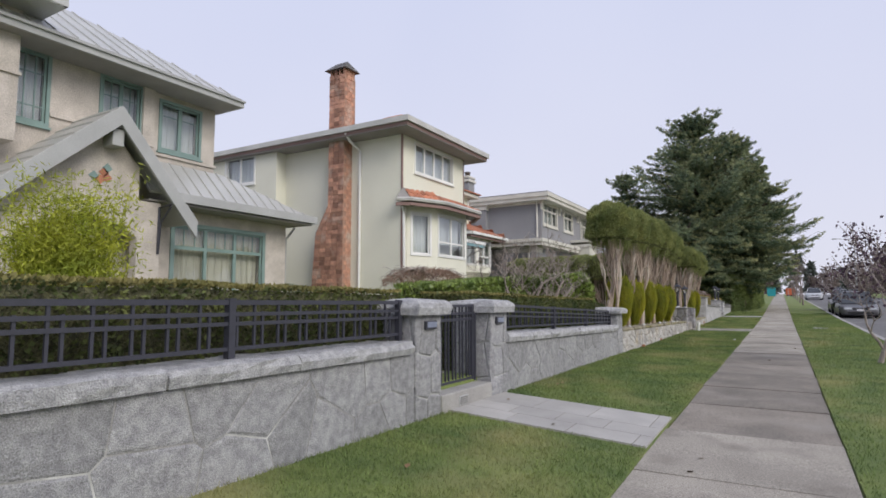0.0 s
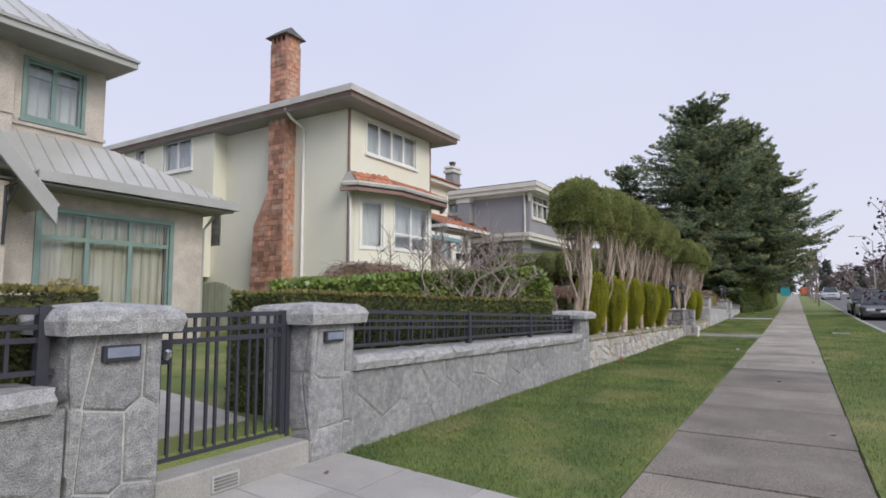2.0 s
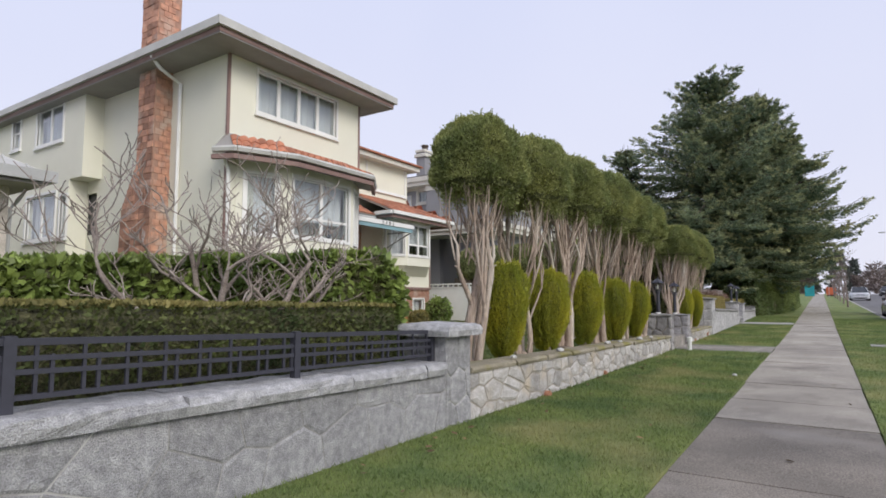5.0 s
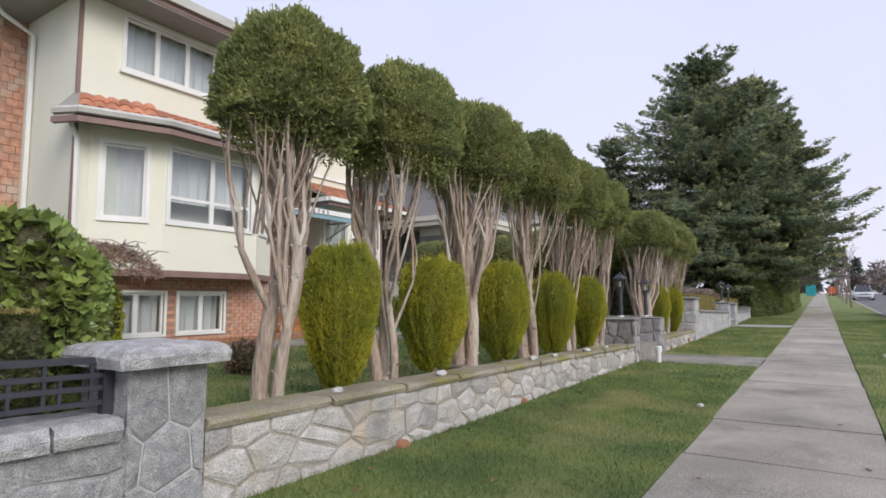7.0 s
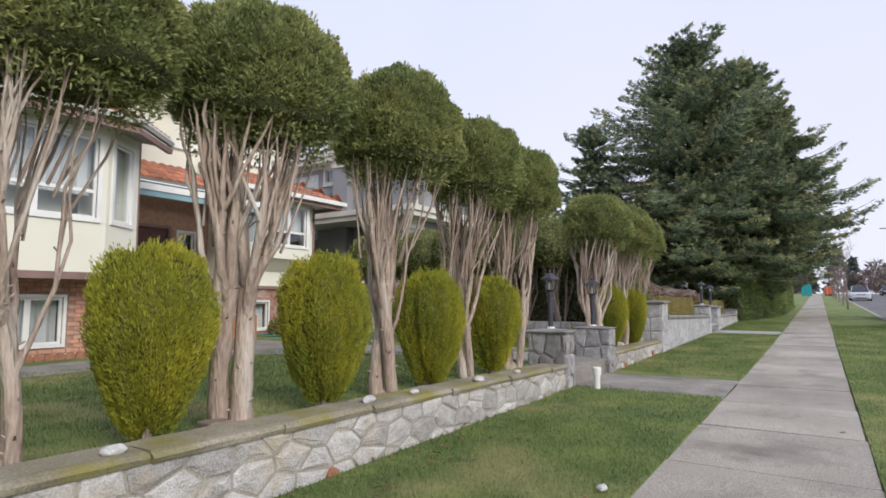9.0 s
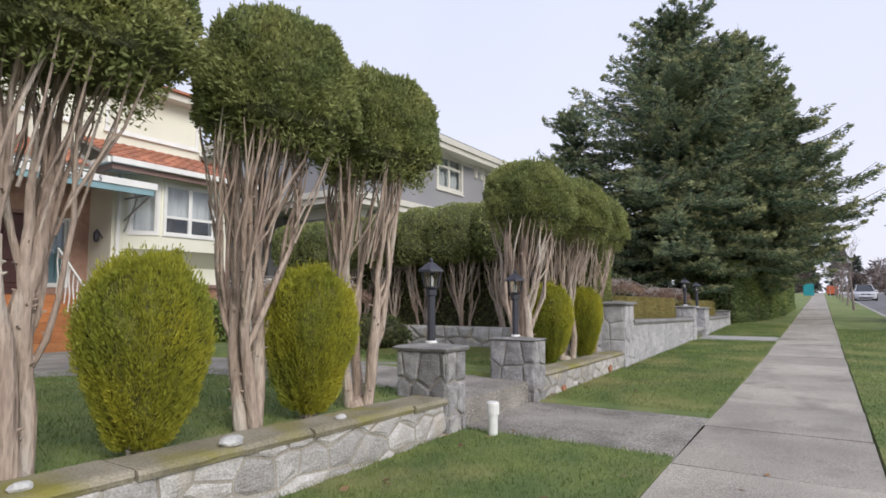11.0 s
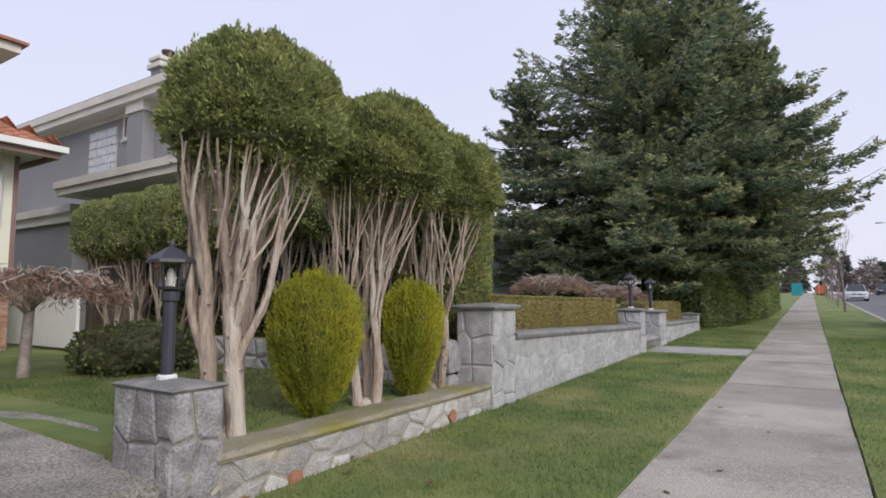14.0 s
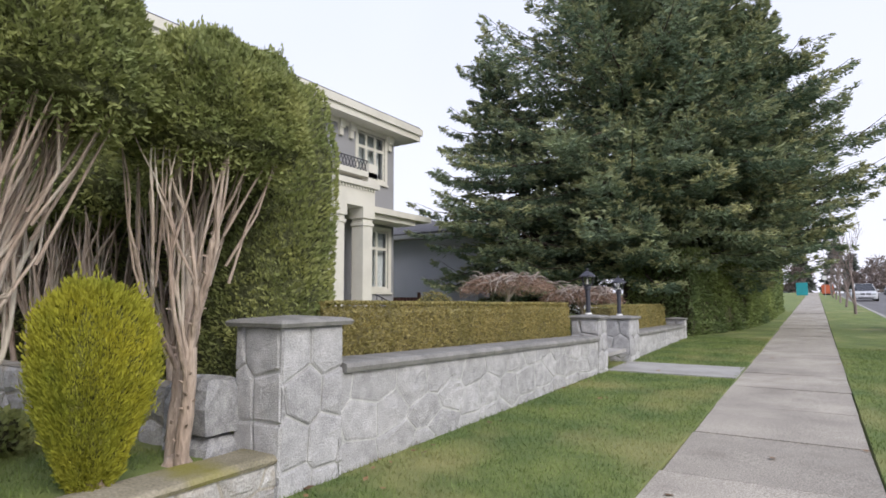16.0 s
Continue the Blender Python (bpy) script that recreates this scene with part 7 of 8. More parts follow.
def spruce(x, y, z, height, radius, seed, boughs, per, low=0.16, label="", lean=(0, 0), broad=0.62):
    """A broad old spruce: a tapered trunk and drooping boughs, each a layered fan of feathered side shoots."""
    r, nr = random.Random(seed), np.random.default_rng(seed)
    t = thing("spruce_tree", (x, y, z), label, "tree")
    g = Geo()
    g.tube([(x, y, z - 0.2), (x + 0.1, y, z + height * 0.3), (x + lean[0] * 0.6, y + lean[1] * 0.6, z + height * 0.65), (x + lean[0], y + lean[1], z + height)], [0.42, 0.3, 0.16, 0.02], 8)
    C, T = [], []
    for i in range(boughs):
        u = (i + r.random()) / boughs
        f = low + (1 - low) * u ** 1.12
        prof = min(1.0, (1 - f) / broad) ** 0.66 * (0.84 + 0.16 * min(1.0, (f - low) / 0.15))
        L = max(0.35, radius * prof * r.choice((0.55, 0.72, 0.86, 0.95, 1.0, 1.1)) * r.uniform(0.92, 1.08))
        a = i * 2.39996 + r.uniform(-0.35, 0.35)
        d = np.array([math.cos(a), math.sin(a), 0.0])
        s = np.array([-d[1], d[0], 0.0])
        ox = np.array([x + lean[0] * f, y + lean[1] * f, z + f * height])
        rise = r.uniform(0.5, 1.1) if f > 0.86 else r.uniform(0.1, 0.5) if f > 0.5 else r.uniform(-0.1, 0.22)
        sag, hook = r.uniform(0.38, 0.62), r.uniform(0.30, 0.52)

        def at(tt):
            return ox + np.outer(tt * L, d) + np.outer(L * (rise * tt - sag * tt ** 2 + hook * tt ** 3.5), [0, 0, 1.0])
        cur = at(np.linspace(0, 0.97, 6))
        if L > 0.8:
            g.tube([tuple(c) for c in cur], [0.055, 0.045, 0.035, 0.025, 0.014, 0.006], 4, cap=False)
        m = int(per * (0.25 + 0.75 * L / radius))
        K = max(5, int(L * 3.4))
        k = nr.integers(0, K, m)
        jit, reach = nr.random((2, K)), nr.uniform(0.6, 1.2, (2, K))
        sd = nr.integers(0, 2, m)
        side = np.where(sd == 0, -1.0, 1.0)
        t0 = 0.10 + 0.88 * (k + jit[sd, k]) / K
        W = (0.30 * L * np.clip(1.05 - t0, 0.03, 1) ** 0.8 + 0.16) * reach[sd, k]
        v = nr.random(m) ** 0.7
        axis = d * 0.85 + s * (side * 0.75)[:, None]
        axis = axis / np.linalg.norm(axis, axis=1)[:, None]
        p = at(t0) + axis * (v * W)[:, None]
        # side shoots sag and hang, with a curtain of short twigs below them
        p[:, 2] -= 0.42 * W * v - 0.34 * W * v ** 3 + np.abs(nr.normal(0, 0.10, m)) * (1.15 - v)
        p += nr.normal(0, 0.028, (m, 3))
        fan = nr.choice([-0.6, 0.6], m)
        dirs = axis + np.cross(axis, [0, 0, 1.0]) * fan[:, None] + nr.normal(0, 0.30, (m, 3))
        dirs[:, 2] += np.where(v > 0.75, 0.22, -0.22)
        dirs /= np.linalg.norm(dirs, axis=1)[:, None]
        co = sprays(p, dirs, 0.17, 0.024, nr, lean=0.10, up=0.0).reshape(-1, 4, 3)
        tip = (v > 0.82) | (t0 > 0.93)
        T.append(co[tip].reshape(-1, 3))
        C.append(co[~tip].reshape(-1, 3))
    # bare leader shoots at the very top
    for _ in range(4):
        b = Vector((x + lean[0] + r.uniform(-0.25, 0.25), y + lean[1] + r.uniform(-0.25, 0.25), z + height - 0.3))
        g.tube([b, b + Vector((r.uniform(-0.1, 0.1), 0, r.uniform(0.5, 1.0)))], [0.02, 0.006], 4, cap=False)
    g.out("trunk", M_BARK_D, t)
    crown = quads_mesh("crown", np.concatenate(C), M_FIR, t)
    tagged(crown, kind="stuff")
    tagged(quads_mesh("needle_fringe", np.concatenate(T), M_FIRTIP_LIT, crown), kind="stuff")
    return t


spruce(-4.9, 44.2, 0.8, 13.6, 5.4, 201, 340, 900, low=0.13, label="broad old dark green spruce towering over the pavement", broad=0.5)
spruce(-8.2, 44.0, 0.8, 9.9, 3.8, 202, 150, 700, low=0.06, label="dark green spruce beside the taller one", lean=(-1.7, 0))
spruce(-3.3, 44.6, 0.9, 11.9, 4.2, 203, 230, 860, low=0.2, label="dark green spruce close to the pavement", lean=(0.8, 0), broad=0.55)
spruce(-2.9, 46.2, 0.9, 10.2, 4.2, 204, 170, 760, low=0.24, label="dark green spruce leaning over the pavement", lean=(1.5, 0), broad=0.5)


def bare_tree(name, label, x, y, z, h, spread, seed, material, levels=4, girth=0.06, fork=0.45, leaf=None, n_leaf=0, up=0.5, twist=0.35, twig=0.007, wide=False):
    r, nr = random.Random(seed), np.random.default_rng(seed)
    t = thing(name, (x, y, z), label, "tree")
    g = Geo()
    ends = []
    limbs = []
    def grow(p, d, length, rad, level, g=g):
        k = 4
        pts, rads = [p], [rad]
        e = Vector(d)
        for i in range(k):
            e = (e + Vector((r.uniform(-twist, twist), r.uniform(-twist, twist), r.uniform(-twist, twist) * 0.6 + up * 0.12))).normalized()
            pts.append(pts[-1] + e * length / k)
            rads.append(max(twig * 0.6, rad * (1 - 0.4 * (i + 1) / k)))
        g.tube(pts, rads, 6 if level < 2 else 4, cap=False)
        ends.extend(pts[2:] if level >= levels - 2 else [])
        if level < levels:
            for j in range(r.choice((2, 3, 3)) if level else 4):
                i = k if j == 0 else r.randrange(1, k + 1)
                a = r.uniform(0, 2 * math.pi)
                s = Vector((math.cos(a), math.sin(a), r.uniform(-0.1, 0.5))) * spread
                own = g
                if level == 0:
                    own = Geo()
                    limbs.append(own)
                grow(pts[i], (e + s).normalized(), (h * 0.40 if wide and level == 0 else length * r.uniform(0.6, 0.85)), max(twig, rads[i] * 0.62), level + 1, own)
    grow(Vector((x, y, z - 0.05)), Vector((0, 0, 1)), h * fork, girth, 0)
    tr = g.out("trunk", material, t, smooth=True)
    for lg in limbs:
        lg.out("limb", material, t, smooth=True)
    if leaf is not None:
        e = np.array([q[:] for q in ends])
        p = e[nr.integers(0, len(e), n_leaf)] + nr.normal(0, 0.06, (n_leaf, 3))
        tagged(quads_mesh("leaves", sprays(p, nr.normal(0, 1, (n_leaf, 3)), 0.07, 0.025, nr, lean=0.6, up=-0.3), leaf, tr), kind="stuff")
    return t


def pruned_tree(x, y, z, seed):
    """A many-stemmed ornamental tree, bare, with knuckled limbs that spread like a vase and end in fine twigs."""
    r = random.Random(seed)
    t = thing("pruned_tree", (x, y, z), "leafless many-stemmed ornamental tree with knuckled, lichen-pale limbs behind the hedge", "tree")

    def limb(g, p, d, length, rad, level):
        k = 6
        pts, rads = [p], [rad]
        e = d.normalized()
        for i in range(k):
            e = (e + Vector((r.uniform(-0.3, 0.3), r.uniform(-0.3, 0.3), r.uniform(-0.12, 0.26)))).normalized()
            pts.append(pts[-1] + e * length / k)
            rads.append(max(0.004, rad * (1 - (0.5 if level < 2 else 0.75) * (i + 1) / k) * r.uniform(0.88, 1.18)))
        g.tube(pts, rads, 7 if level == 0 else 5 if level == 1 else 4, cap=False)
        if level < 3:
            for j in range((5, 5, 5)[level]):
                i = k if j == 0 else r.randrange(2, k + 1)
                a = r.uniform(0, 2 * math.pi)
                o = Vector((math.cos(a), math.sin(a), r.uniform(-0.15, 0.6)))
                limb(g, pts[i], e * 0.55 + o * 0.8, length * r.uniform(0.42, 0.68) * (0.8 if level == 2 else 1.0), max(0.0045, rads[i] * r.uniform(0.5, 0.72)), level + 1)

    Geo().lathe(x, y, [(0.2, z - 0.1), (0.16, z + 0.2), (0.13, z + 0.5), (0.06, z + 0.6)], 10).out("trunk", M_TWIG, t, smooth=True)
    for i in range(7):
        a = 2 * math.pi * i / 7 + r.uniform(-0.3, 0.3)
        o = Vector((math.cos(a), math.sin(a), 0))
        g = Geo()
        limb(g, Vector((x, y, z + 0.3)) + o * 0.07, o * r.uniform(0.5, 1.1) + Vector((0, 0, 1)), r.uniform(1.0, 1.3), r.uniform(0.036, 0.052), 0)
        g.out("limb", M_TWIG, t, smooth=True)


pruned_tree(-4.42, 11.35, 0.45, 305)
bare_tree("street_tree", "young street tree with a few dark withered leaves", 1.54, 13.6, 0.16, 3.0, 0.7, 302, M_TWIG, levels=5, girth=0.05, fork=0.40, leaf=M_DRYLEAF, n_leaf=1100, up=0.8)
for i, yy in enumerate((57, 66.5, 76, 85.5, 95, 104)):
    bare_tree("street_tree", "slim leafless street tree on the verge", 1.55, yy, street(yy), 5.2 + 0.4 * (i % 3), 0.4, 310 + i, M_BROWNWOOD, levels=4, girth=0.07, fork=0.33, up=1.0, twist=0.2)


def weeping_maple(x, y, z, h, rx, seed):
    r, nr = random.Random(seed), np.random.default_rng(seed)
    t = thing("weeping_maple", (x, y, z), "low weeping maple with bare brown twigs in a flat umbrella", "tree", group="weeping maples")
    g = Geo()
    g.tube([(x, y, z - 0.05), (x + 0.05, y, z + h * 0.4), (x - 0.04, y + 0.05, z + h * 0.65)], [0.08, 0.065, 0.06], 7, cap=False)
    for i in range(16):
        a = r.uniform(0, 6.28)
        L = rx * r.uniform(0.6, 1.0)
        pts = [Vector((x, y, z + h * 0.6))]
        for k in range(1, 6):
            q = k / 5
            pts.append(Vector((x + math.cos(a + 0.5 * math.sin(3 * q)) * L * q, y + math.sin(a + 0.5 * math.sin(3 * q)) * L * q, z + h * (0.6 + 0.36 * math.sin(q * 2.4)))))
        g.tube(pts, [0.04, 0.033, 0.027, 0.02, 0.014, 0.008], 5, cap=False)
        for k in range(2, 6):
            for _ in range(3):
                b = pts[k] + Vector((r.uniform(-0.35, 0.35), r.uniform(-0.35, 0.35), r.uniform(-0.25, 0.12)))
                g.tube([pts[k], (pts[k] + b) / 2 + Vector((0, 0, 0.05)), b], [0.013, 0.01, 0.005], 4, cap=False)
    tr = g.out("trunk", M_TWIG, t, smooth=True)
    n = 5000
    a, q = nr.uniform(0, 6.28, n), np.sqrt(nr.random(n))
    zz = z + h * (0.97 - 0.22 * q ** 3) - nr.random(n) ** 2 * 0.18
    p = np.column_stack([x + np.cos(a) * q * rx, y + np.sin(a) * q * rx, zz])
    tagged(quads_mesh("twig_canopy", sprays(p, np.column_stack([np.cos(a), np.sin(a), -0.3 * np.ones(n)]), 0.14, 0.006, nr, lean=0.5, up=0.0), M_MAPLE, tr), kind="stuff")


weeping_maple(-8.2, 25.2, 0.60, 1.35, 1.15, 401)
weeping_maple(-9.55, 15.15, 0.60, 1.8, 1.3, 404)
weeping_maple(-6.2, 37.6, 0.70, 1.55, 1.15, 402)
weeping_maple(-4.7, 38.6, 0.72, 1.2, 0.95, 403)


def shrub(name, label, x, y, z, rx, rz, seed, material, core_m=M_HEDGE_SHADE, n=1800, ln=0.06, wd=0.02):
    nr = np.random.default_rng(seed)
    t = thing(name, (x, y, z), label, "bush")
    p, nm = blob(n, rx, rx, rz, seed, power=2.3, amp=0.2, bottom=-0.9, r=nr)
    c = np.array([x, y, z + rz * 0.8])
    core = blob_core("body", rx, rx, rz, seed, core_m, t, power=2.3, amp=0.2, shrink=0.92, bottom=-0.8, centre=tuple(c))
    tagged(quads_mesh("leaves", sprays(p + c, nm, ln, wd, nr, lean=0.5, up=0.3), material, core), kind="stuff")


shrub("low_shrub", "low dark green rounded shrub on the lawn", -7.6, 26.3, 0.58, 0.75, 0.36, 411, M_BOX)
shrub("camellia_bush", "small glossy green bush by the brick wall", -11.7, 25.5, 0.6, 0.42, 0.5, 412, M_LAUREL, ln=0.1, wd=0.03)
shrub("low_shrub", "low dull yellow shrub by the brick wall", -12.2, 25.0, 0.6, 0.4, 0.26, 413, M_BOXTOP)
shrub("porch_shrub", "pale green shrub beside the portico", -9.4, 39.2, 0.7, 0.62, 0.62, 414, M_BOXTOP)
shrub("porch_shrub", "olive green shrub below the window", -9.6, 40.6, 0.7, 0.6, 0.42, 415, M_BOXTOP)
shrub("twiggy_shrub", "small leafless brown shrub on the lawn", -5.6, 15.4, 0.6, 0.22, 0.2, 416, M_MAPLE, n=500)
shrub("dwarf_conifer", "small dark conifer shrub in the rear garden", -4.6, 26.6, 0.58, 0.22, 0.16, 417, M_CEDAR, n=700)
shrub("variegated_bush", "yellow and green variegated bush beside the brick basement", -10.2, 15.95, 0.62, 0.34, 0.62, 419, M_BAMBOO, n=2600, ln=0.06, wd=0.022)
shrub("window_shrub", "twiggy olive shrub below the teal window", -12.1, 8.9, 0.45, 0.40, 0.72, 418, M_BOXTOP, n=900, ln=0.09)


def bamboo(x, y, z):
    r, nr = random.Random(501), np.random.default_rng(501)
    t = thing("bamboo", (x, y, z), "clump of yellow-green bamboo by the porch", "plant")
    g = Geo()
    P = []
    for i in range(90):
        a, q = r.uniform(0, 6.28), r.uniform(0, 0.55)
        b = Vector((x + q * math.cos(a), y + q * math.sin(a), z))
        h = r.uniform(1.6, 2.75)
        o = Vector((math.cos(a), math.sin(a), 0)) * r.uniform(0.1, 0.55)
        pts = [b, b + Vector((0, 0, h * 0.5)) + o * 0.25, b + Vector((0, 0, h)) + o]
        cn = Geo().tube(pts, [0.009, 0.008, 0.003], 4, cap=False).out("cane", M_BAMBOO, t)
        for k in range(210):
            q = r.uniform(0.25, 1.0)
            p = pts[1].lerp(pts[2], (q - 0.5) * 2) if q > 0.5 else pts[0].lerp(pts[1], q * 2)
            P.append((p.x + r.gauss(0, 0.14), p.y + r.gauss(0, 0.14), p.z + r.gauss(0, 0.05)))
    P = np.array(P)
    tagged(quads_mesh("leaves", sprays(P, nr.normal(0, 1, P.shape), 0.095, 0.0105, nr, lean=0.4, up=-0.2), M_BAMBOO, cn), kind="stuff")


bamboo(-8.6, 4.25, 0.45)

# ---------------------------------------------------------------- grass blades near the walk


def grass_patch(name, x0, x1, y0, y1, n, seed, skip=()):
    nr = np.random.default_rng(seed)
    x, y = nr.uniform(x0, x1, n), nr.uniform(y0, y1, n)
    keep = (x < np.array([walk_l(b) for b in y]) - 0.005) | (x > WALK_R)
    for a, b, c, d in skip:
        keep &= ~((x > a) & (x < b) & (y > c) & (y < d))
    x, y = x[keep], y[keep]
    z = np.array([lawn(a, b) for a, b in zip(x, y)])
    p = np.column_stack([x, y, z])
    d = np.column_stack([nr.normal(0, 0.5, len(x)), nr.normal(0, 0.5, len(x)), np.ones(len(x))])
    d /= np.linalg.norm(d, axis=1)[:, None]
    s = np.column_stack([nr.normal(0, 1, len(x)), nr.normal(0, 1, len(x)), np.zeros(len(x))])
    s /= np.linalg.norm(s, axis=1)[:, None]
    h = nr.uniform(0.02, 0.05, (len(x), 1))
    co = np.stack([p - s * 0.004, p + s * 0.004, p + d * h], 1).reshape(-1, 3)
    ob = quads_mesh(name, co, M_BLADE, per=3)
    return tagged(ob, "short grass blades of the lawn", "grass", kind="stuff")


gaps = ((-3.2, -1.0, 5.33, 6.74), (-3.2, -1.0, 22.4, 24.15), (-3.0, -1.0, 34.45, 35.85))
grass_patch("grass", -3.08, -0.94, 1.0, 20.0, 110000, 601, gaps)
grass_patch("grass", -3.0, -0.94, 20.0, 42.0, 80000, 602, gaps)
grass_patch("grass", WALK_R + 0.01, KERB - 0.02, 3.0, 40.0, 90000, 603)
grass_patch("grass", -8.5, -3.5, 13.3, 22.3, 60000, 604)
grass_patch("grass", -8.0, -3.4, 24.5, 27.3, 26000, 605)

# ---------------------------------------------------------------- street things


def car(name, label, x, y, z, paint, length=4.5, width=1.8, height=1.45, suv=False):
    """A parked car, nose towards -y."""
    c = thing(name, (x, y + length / 2, z), label, "car", group="parked cars")
    W = width / 2
    hood = 0.66 if not suv else 0.78
    belt = hood + 0.12
    # stations along the car: y, half width, floor, belt height
    st = [(0.0, 0.70, 0.30, 0.52), (0.08, 0.84, 0.20, hood - 0.06), (0.6, 0.97, 0.18, hood + 0.02), (1.25, 1.0, 0.18, belt), (2.3, 1.0, 0.18, belt + 0.04), (3.3, 1.0, 0.18, belt + 0.06), (length - 0.35, 0.96, 0.22, belt + 0.03), (length - 0.05, 0.85, 0.30, belt - 0.08), (length, 0.78, 0.36, belt - 0.2)]
    vs, fs = [], []
    for yy, w, lo, hi in st:
        prof = [(-w * 0.92, lo), (-w, lo + 0.12), (-w, (lo + hi) / 2 + 0.08), (-w * 0.94, hi - 0.03), (-w * 0.80, hi), (w * 0.80, hi), (w * 0.94, hi - 0.03), (w, (lo + hi) / 2 + 0.08), (w, lo + 0.12), (w * 0.92, lo)]
        vs += [(x + a * W, y + yy, z + b) for a, b in prof]
    k = 10
    for i in range(len(st) - 1):
        for j in range(k):
            fs.append((i * k + j, i * k + (j + 1) % k, (i + 1) * k + (j + 1) % k, (i + 1) * k + j))
    fs += [tuple(range(k))[::-1], tuple((len(st) - 1) * k + j for j in range(k))]
    body = link_mesh("body", vs, fs, paint, c, smooth=True)
    # cabin
    b0, r0, r1, b1 = 1.2, 1.95, (length - 1.35 if not suv else length - 0.65), (length - 0.55 if not suv else length - 0.2)
    rows = [(b0, 0.86, belt + 0.02), (r0, 0.66, height - 0.03), ((r0 + r1) / 2, 0.66, height), (r1, 0.64, height - 0.04), (b1, 0.82, belt + 0.05)]
    vs, fs = [], []
    for yy, w, top in rows:
        vs += [(x - W * 0.88, y + yy, z + belt + 0.0), (x - W * w, y + yy, z + top), (x + W * w, y + yy, z + top), (x + W * 0.88, y + yy, z + belt)]
    for i in range(4):
        for j in range(3):
            fs.append((4 * i + j, 4 * i + j + 1, 4 * i + 5 + j, 4 * i + 4 + j))
    glass = link_mesh("glasshouse", vs, fs, M_DARKGLASS, c)
    vs = []
    for yy, w, top in rows[1:4]:
        vs += [(x - W * (w + 0.02), y + yy, z + top - 0.02), (x - W * (w - 0.06), y + yy, z + top + 0.025), (x + W * (w - 0.06), y + yy, z + top + 0.025), (x + W * (w + 0.02), y + yy, z + top - 0.02)]
    link_mesh("roof", vs, [(4 * i + j, 4 * i + j + 1, 4 * i + 5 + j, 4 * i + 4 + j) for i in range(2) for j in range(3)], paint, c)
    for s in (-1, 1):
        Geo().tube([(x + s * W * 0.87, y + b0, z + belt), (x + s * W * 0.67, y + r0, z + height - 0.02)], 0.03, 5).out("pillar", paint, c)
        Geo().box(x + s * W * 0.98 - 0.0, x + s * W * 1.14, y + 1.35, y + 1.45, z + belt + 0.02, z + belt + 0.15, 0.02).out("mirror", paint, c)
        Geo().box(min(x + s * W * 0.40, x + s * W * 0.80), max(x + s * W * 0.40, x + s * W * 0.80), y - 0.015, y + 0.12, z + hood - 0.20, z + hood - 0.08, 0.02).out("headlight", M_LIGHTLENS, c, "clear headlight")
        for yy in (0.85, length - 0.85):
            wh = Geo().lathe(0, 0, [(0.20, -0.11), (0.30, -0.11), (0.325, -0.08), (0.325, 0.08), (0.30, 0.11), (0.20, 0.11)], 18).move(Matrix.Translation((x + s * (W - 0.10), y + yy, z + 0.325)) @ pose(0, 0, 0, 0, 90, 0)).out("wheel", M_RUBBER, c)
            Geo().lathe(0, 0, [(0.21, -0.115), (0.21, 0.115)], 14).move(Matrix.Translation((x + s * (W - 0.10), y + yy, z + 0.325)) @ pose(0, 0, 0, 0, 90, 0)).out("rim", M_CHROME, wh)
    for s in (-0.5, 0.5):
        Geo().box(x + s * 0.40 - 0.17, x + s * 0.40 + 0.17, y - 0.02, y + 0.06, z + hood - 0.2, z + hood - 0.09, 0.03).out("grille", M_RUBBER, c)
    box("number_plate", x - 0.16, x + 0.16, y - 0.03, y - 0.008, z + 0.40, z + 0.50, M_TAIL, c, bevel=0.004)
    box("air_intake", x - 0.55, x + 0.55, y - 0.005, y + 0.05, z + 0.26, z + 0.35, M_RUBBER, c, bevel=0.01)
    return c


M_GREYCAR = mat("grey_car_paint", (0.16, 0.16, 0.17), rough=0.3, var=0.05, scale=2, fine=60, bump=0.0, metal=0.4)
M_BLACKCAR = mat("black_car_paint", (0.03, 0.032, 0.036), rough=0.25, var=0.05, scale=2, fine=60, bump=0.0)
M_WHITECAR = mat("silver_car_paint", (0.62, 0.63, 0.66), rough=0.35, var=0.05, scale=2, fine=60, bump=0.0)
for nm_, lb_, yy, pm, sv in (("parked_car", "grey saloon parked at the kerb", 37.6, M_GREYCAR, False), ("parked_car", "black estate car parked at the kerb", 43.0, M_BLACKCAR, True), ("parked_car", "silver-white estate car parked at the kerb", 85.0, M_WHITECAR, True), ("parked_car", "dark car far along the street", 118.0, M_BLACKCAR, True)):
    car(nm_, lb_, 3.6 if yy < 110 else 8.6, yy, street(yy) - 0.13, pm, length=4.5, suv=sv, height=1.45 if not sv else 1.55)

pipe = thing("vent_pipe", (-2.56, 22.15, street(22.15)), "short white plastic vent pipe in the lawn", "pipe")
Geo().lathe(-2.56, 22.15, [(0.045, 0.2), (0.045, 0.47), (0.06, 0.47), (0.062, 0.57), (0.05, 0.585)], 14).out("pipe", M_PVC, pipe)
for yy, zz in ((15.0, 0.20), (17.35, 0.22), (24.75, 0.34), (26.79, 0.42)):
    d = thing("drain_pipe", (-3.05, yy, zz), "red clay drain pipe set in the rubble wall", "pipe", group="wall drains")
    x_ = -3.04 if yy < 23 else -2.925
    Geo().lathe(0, 0, [(0.045, 0), (0.06, 0), (0.06, 0.06), (0.045, 0.06)], 14).move(pose(x_, yy, zz, 0, 90, 0)).out("pipe", M_TERRA, d)
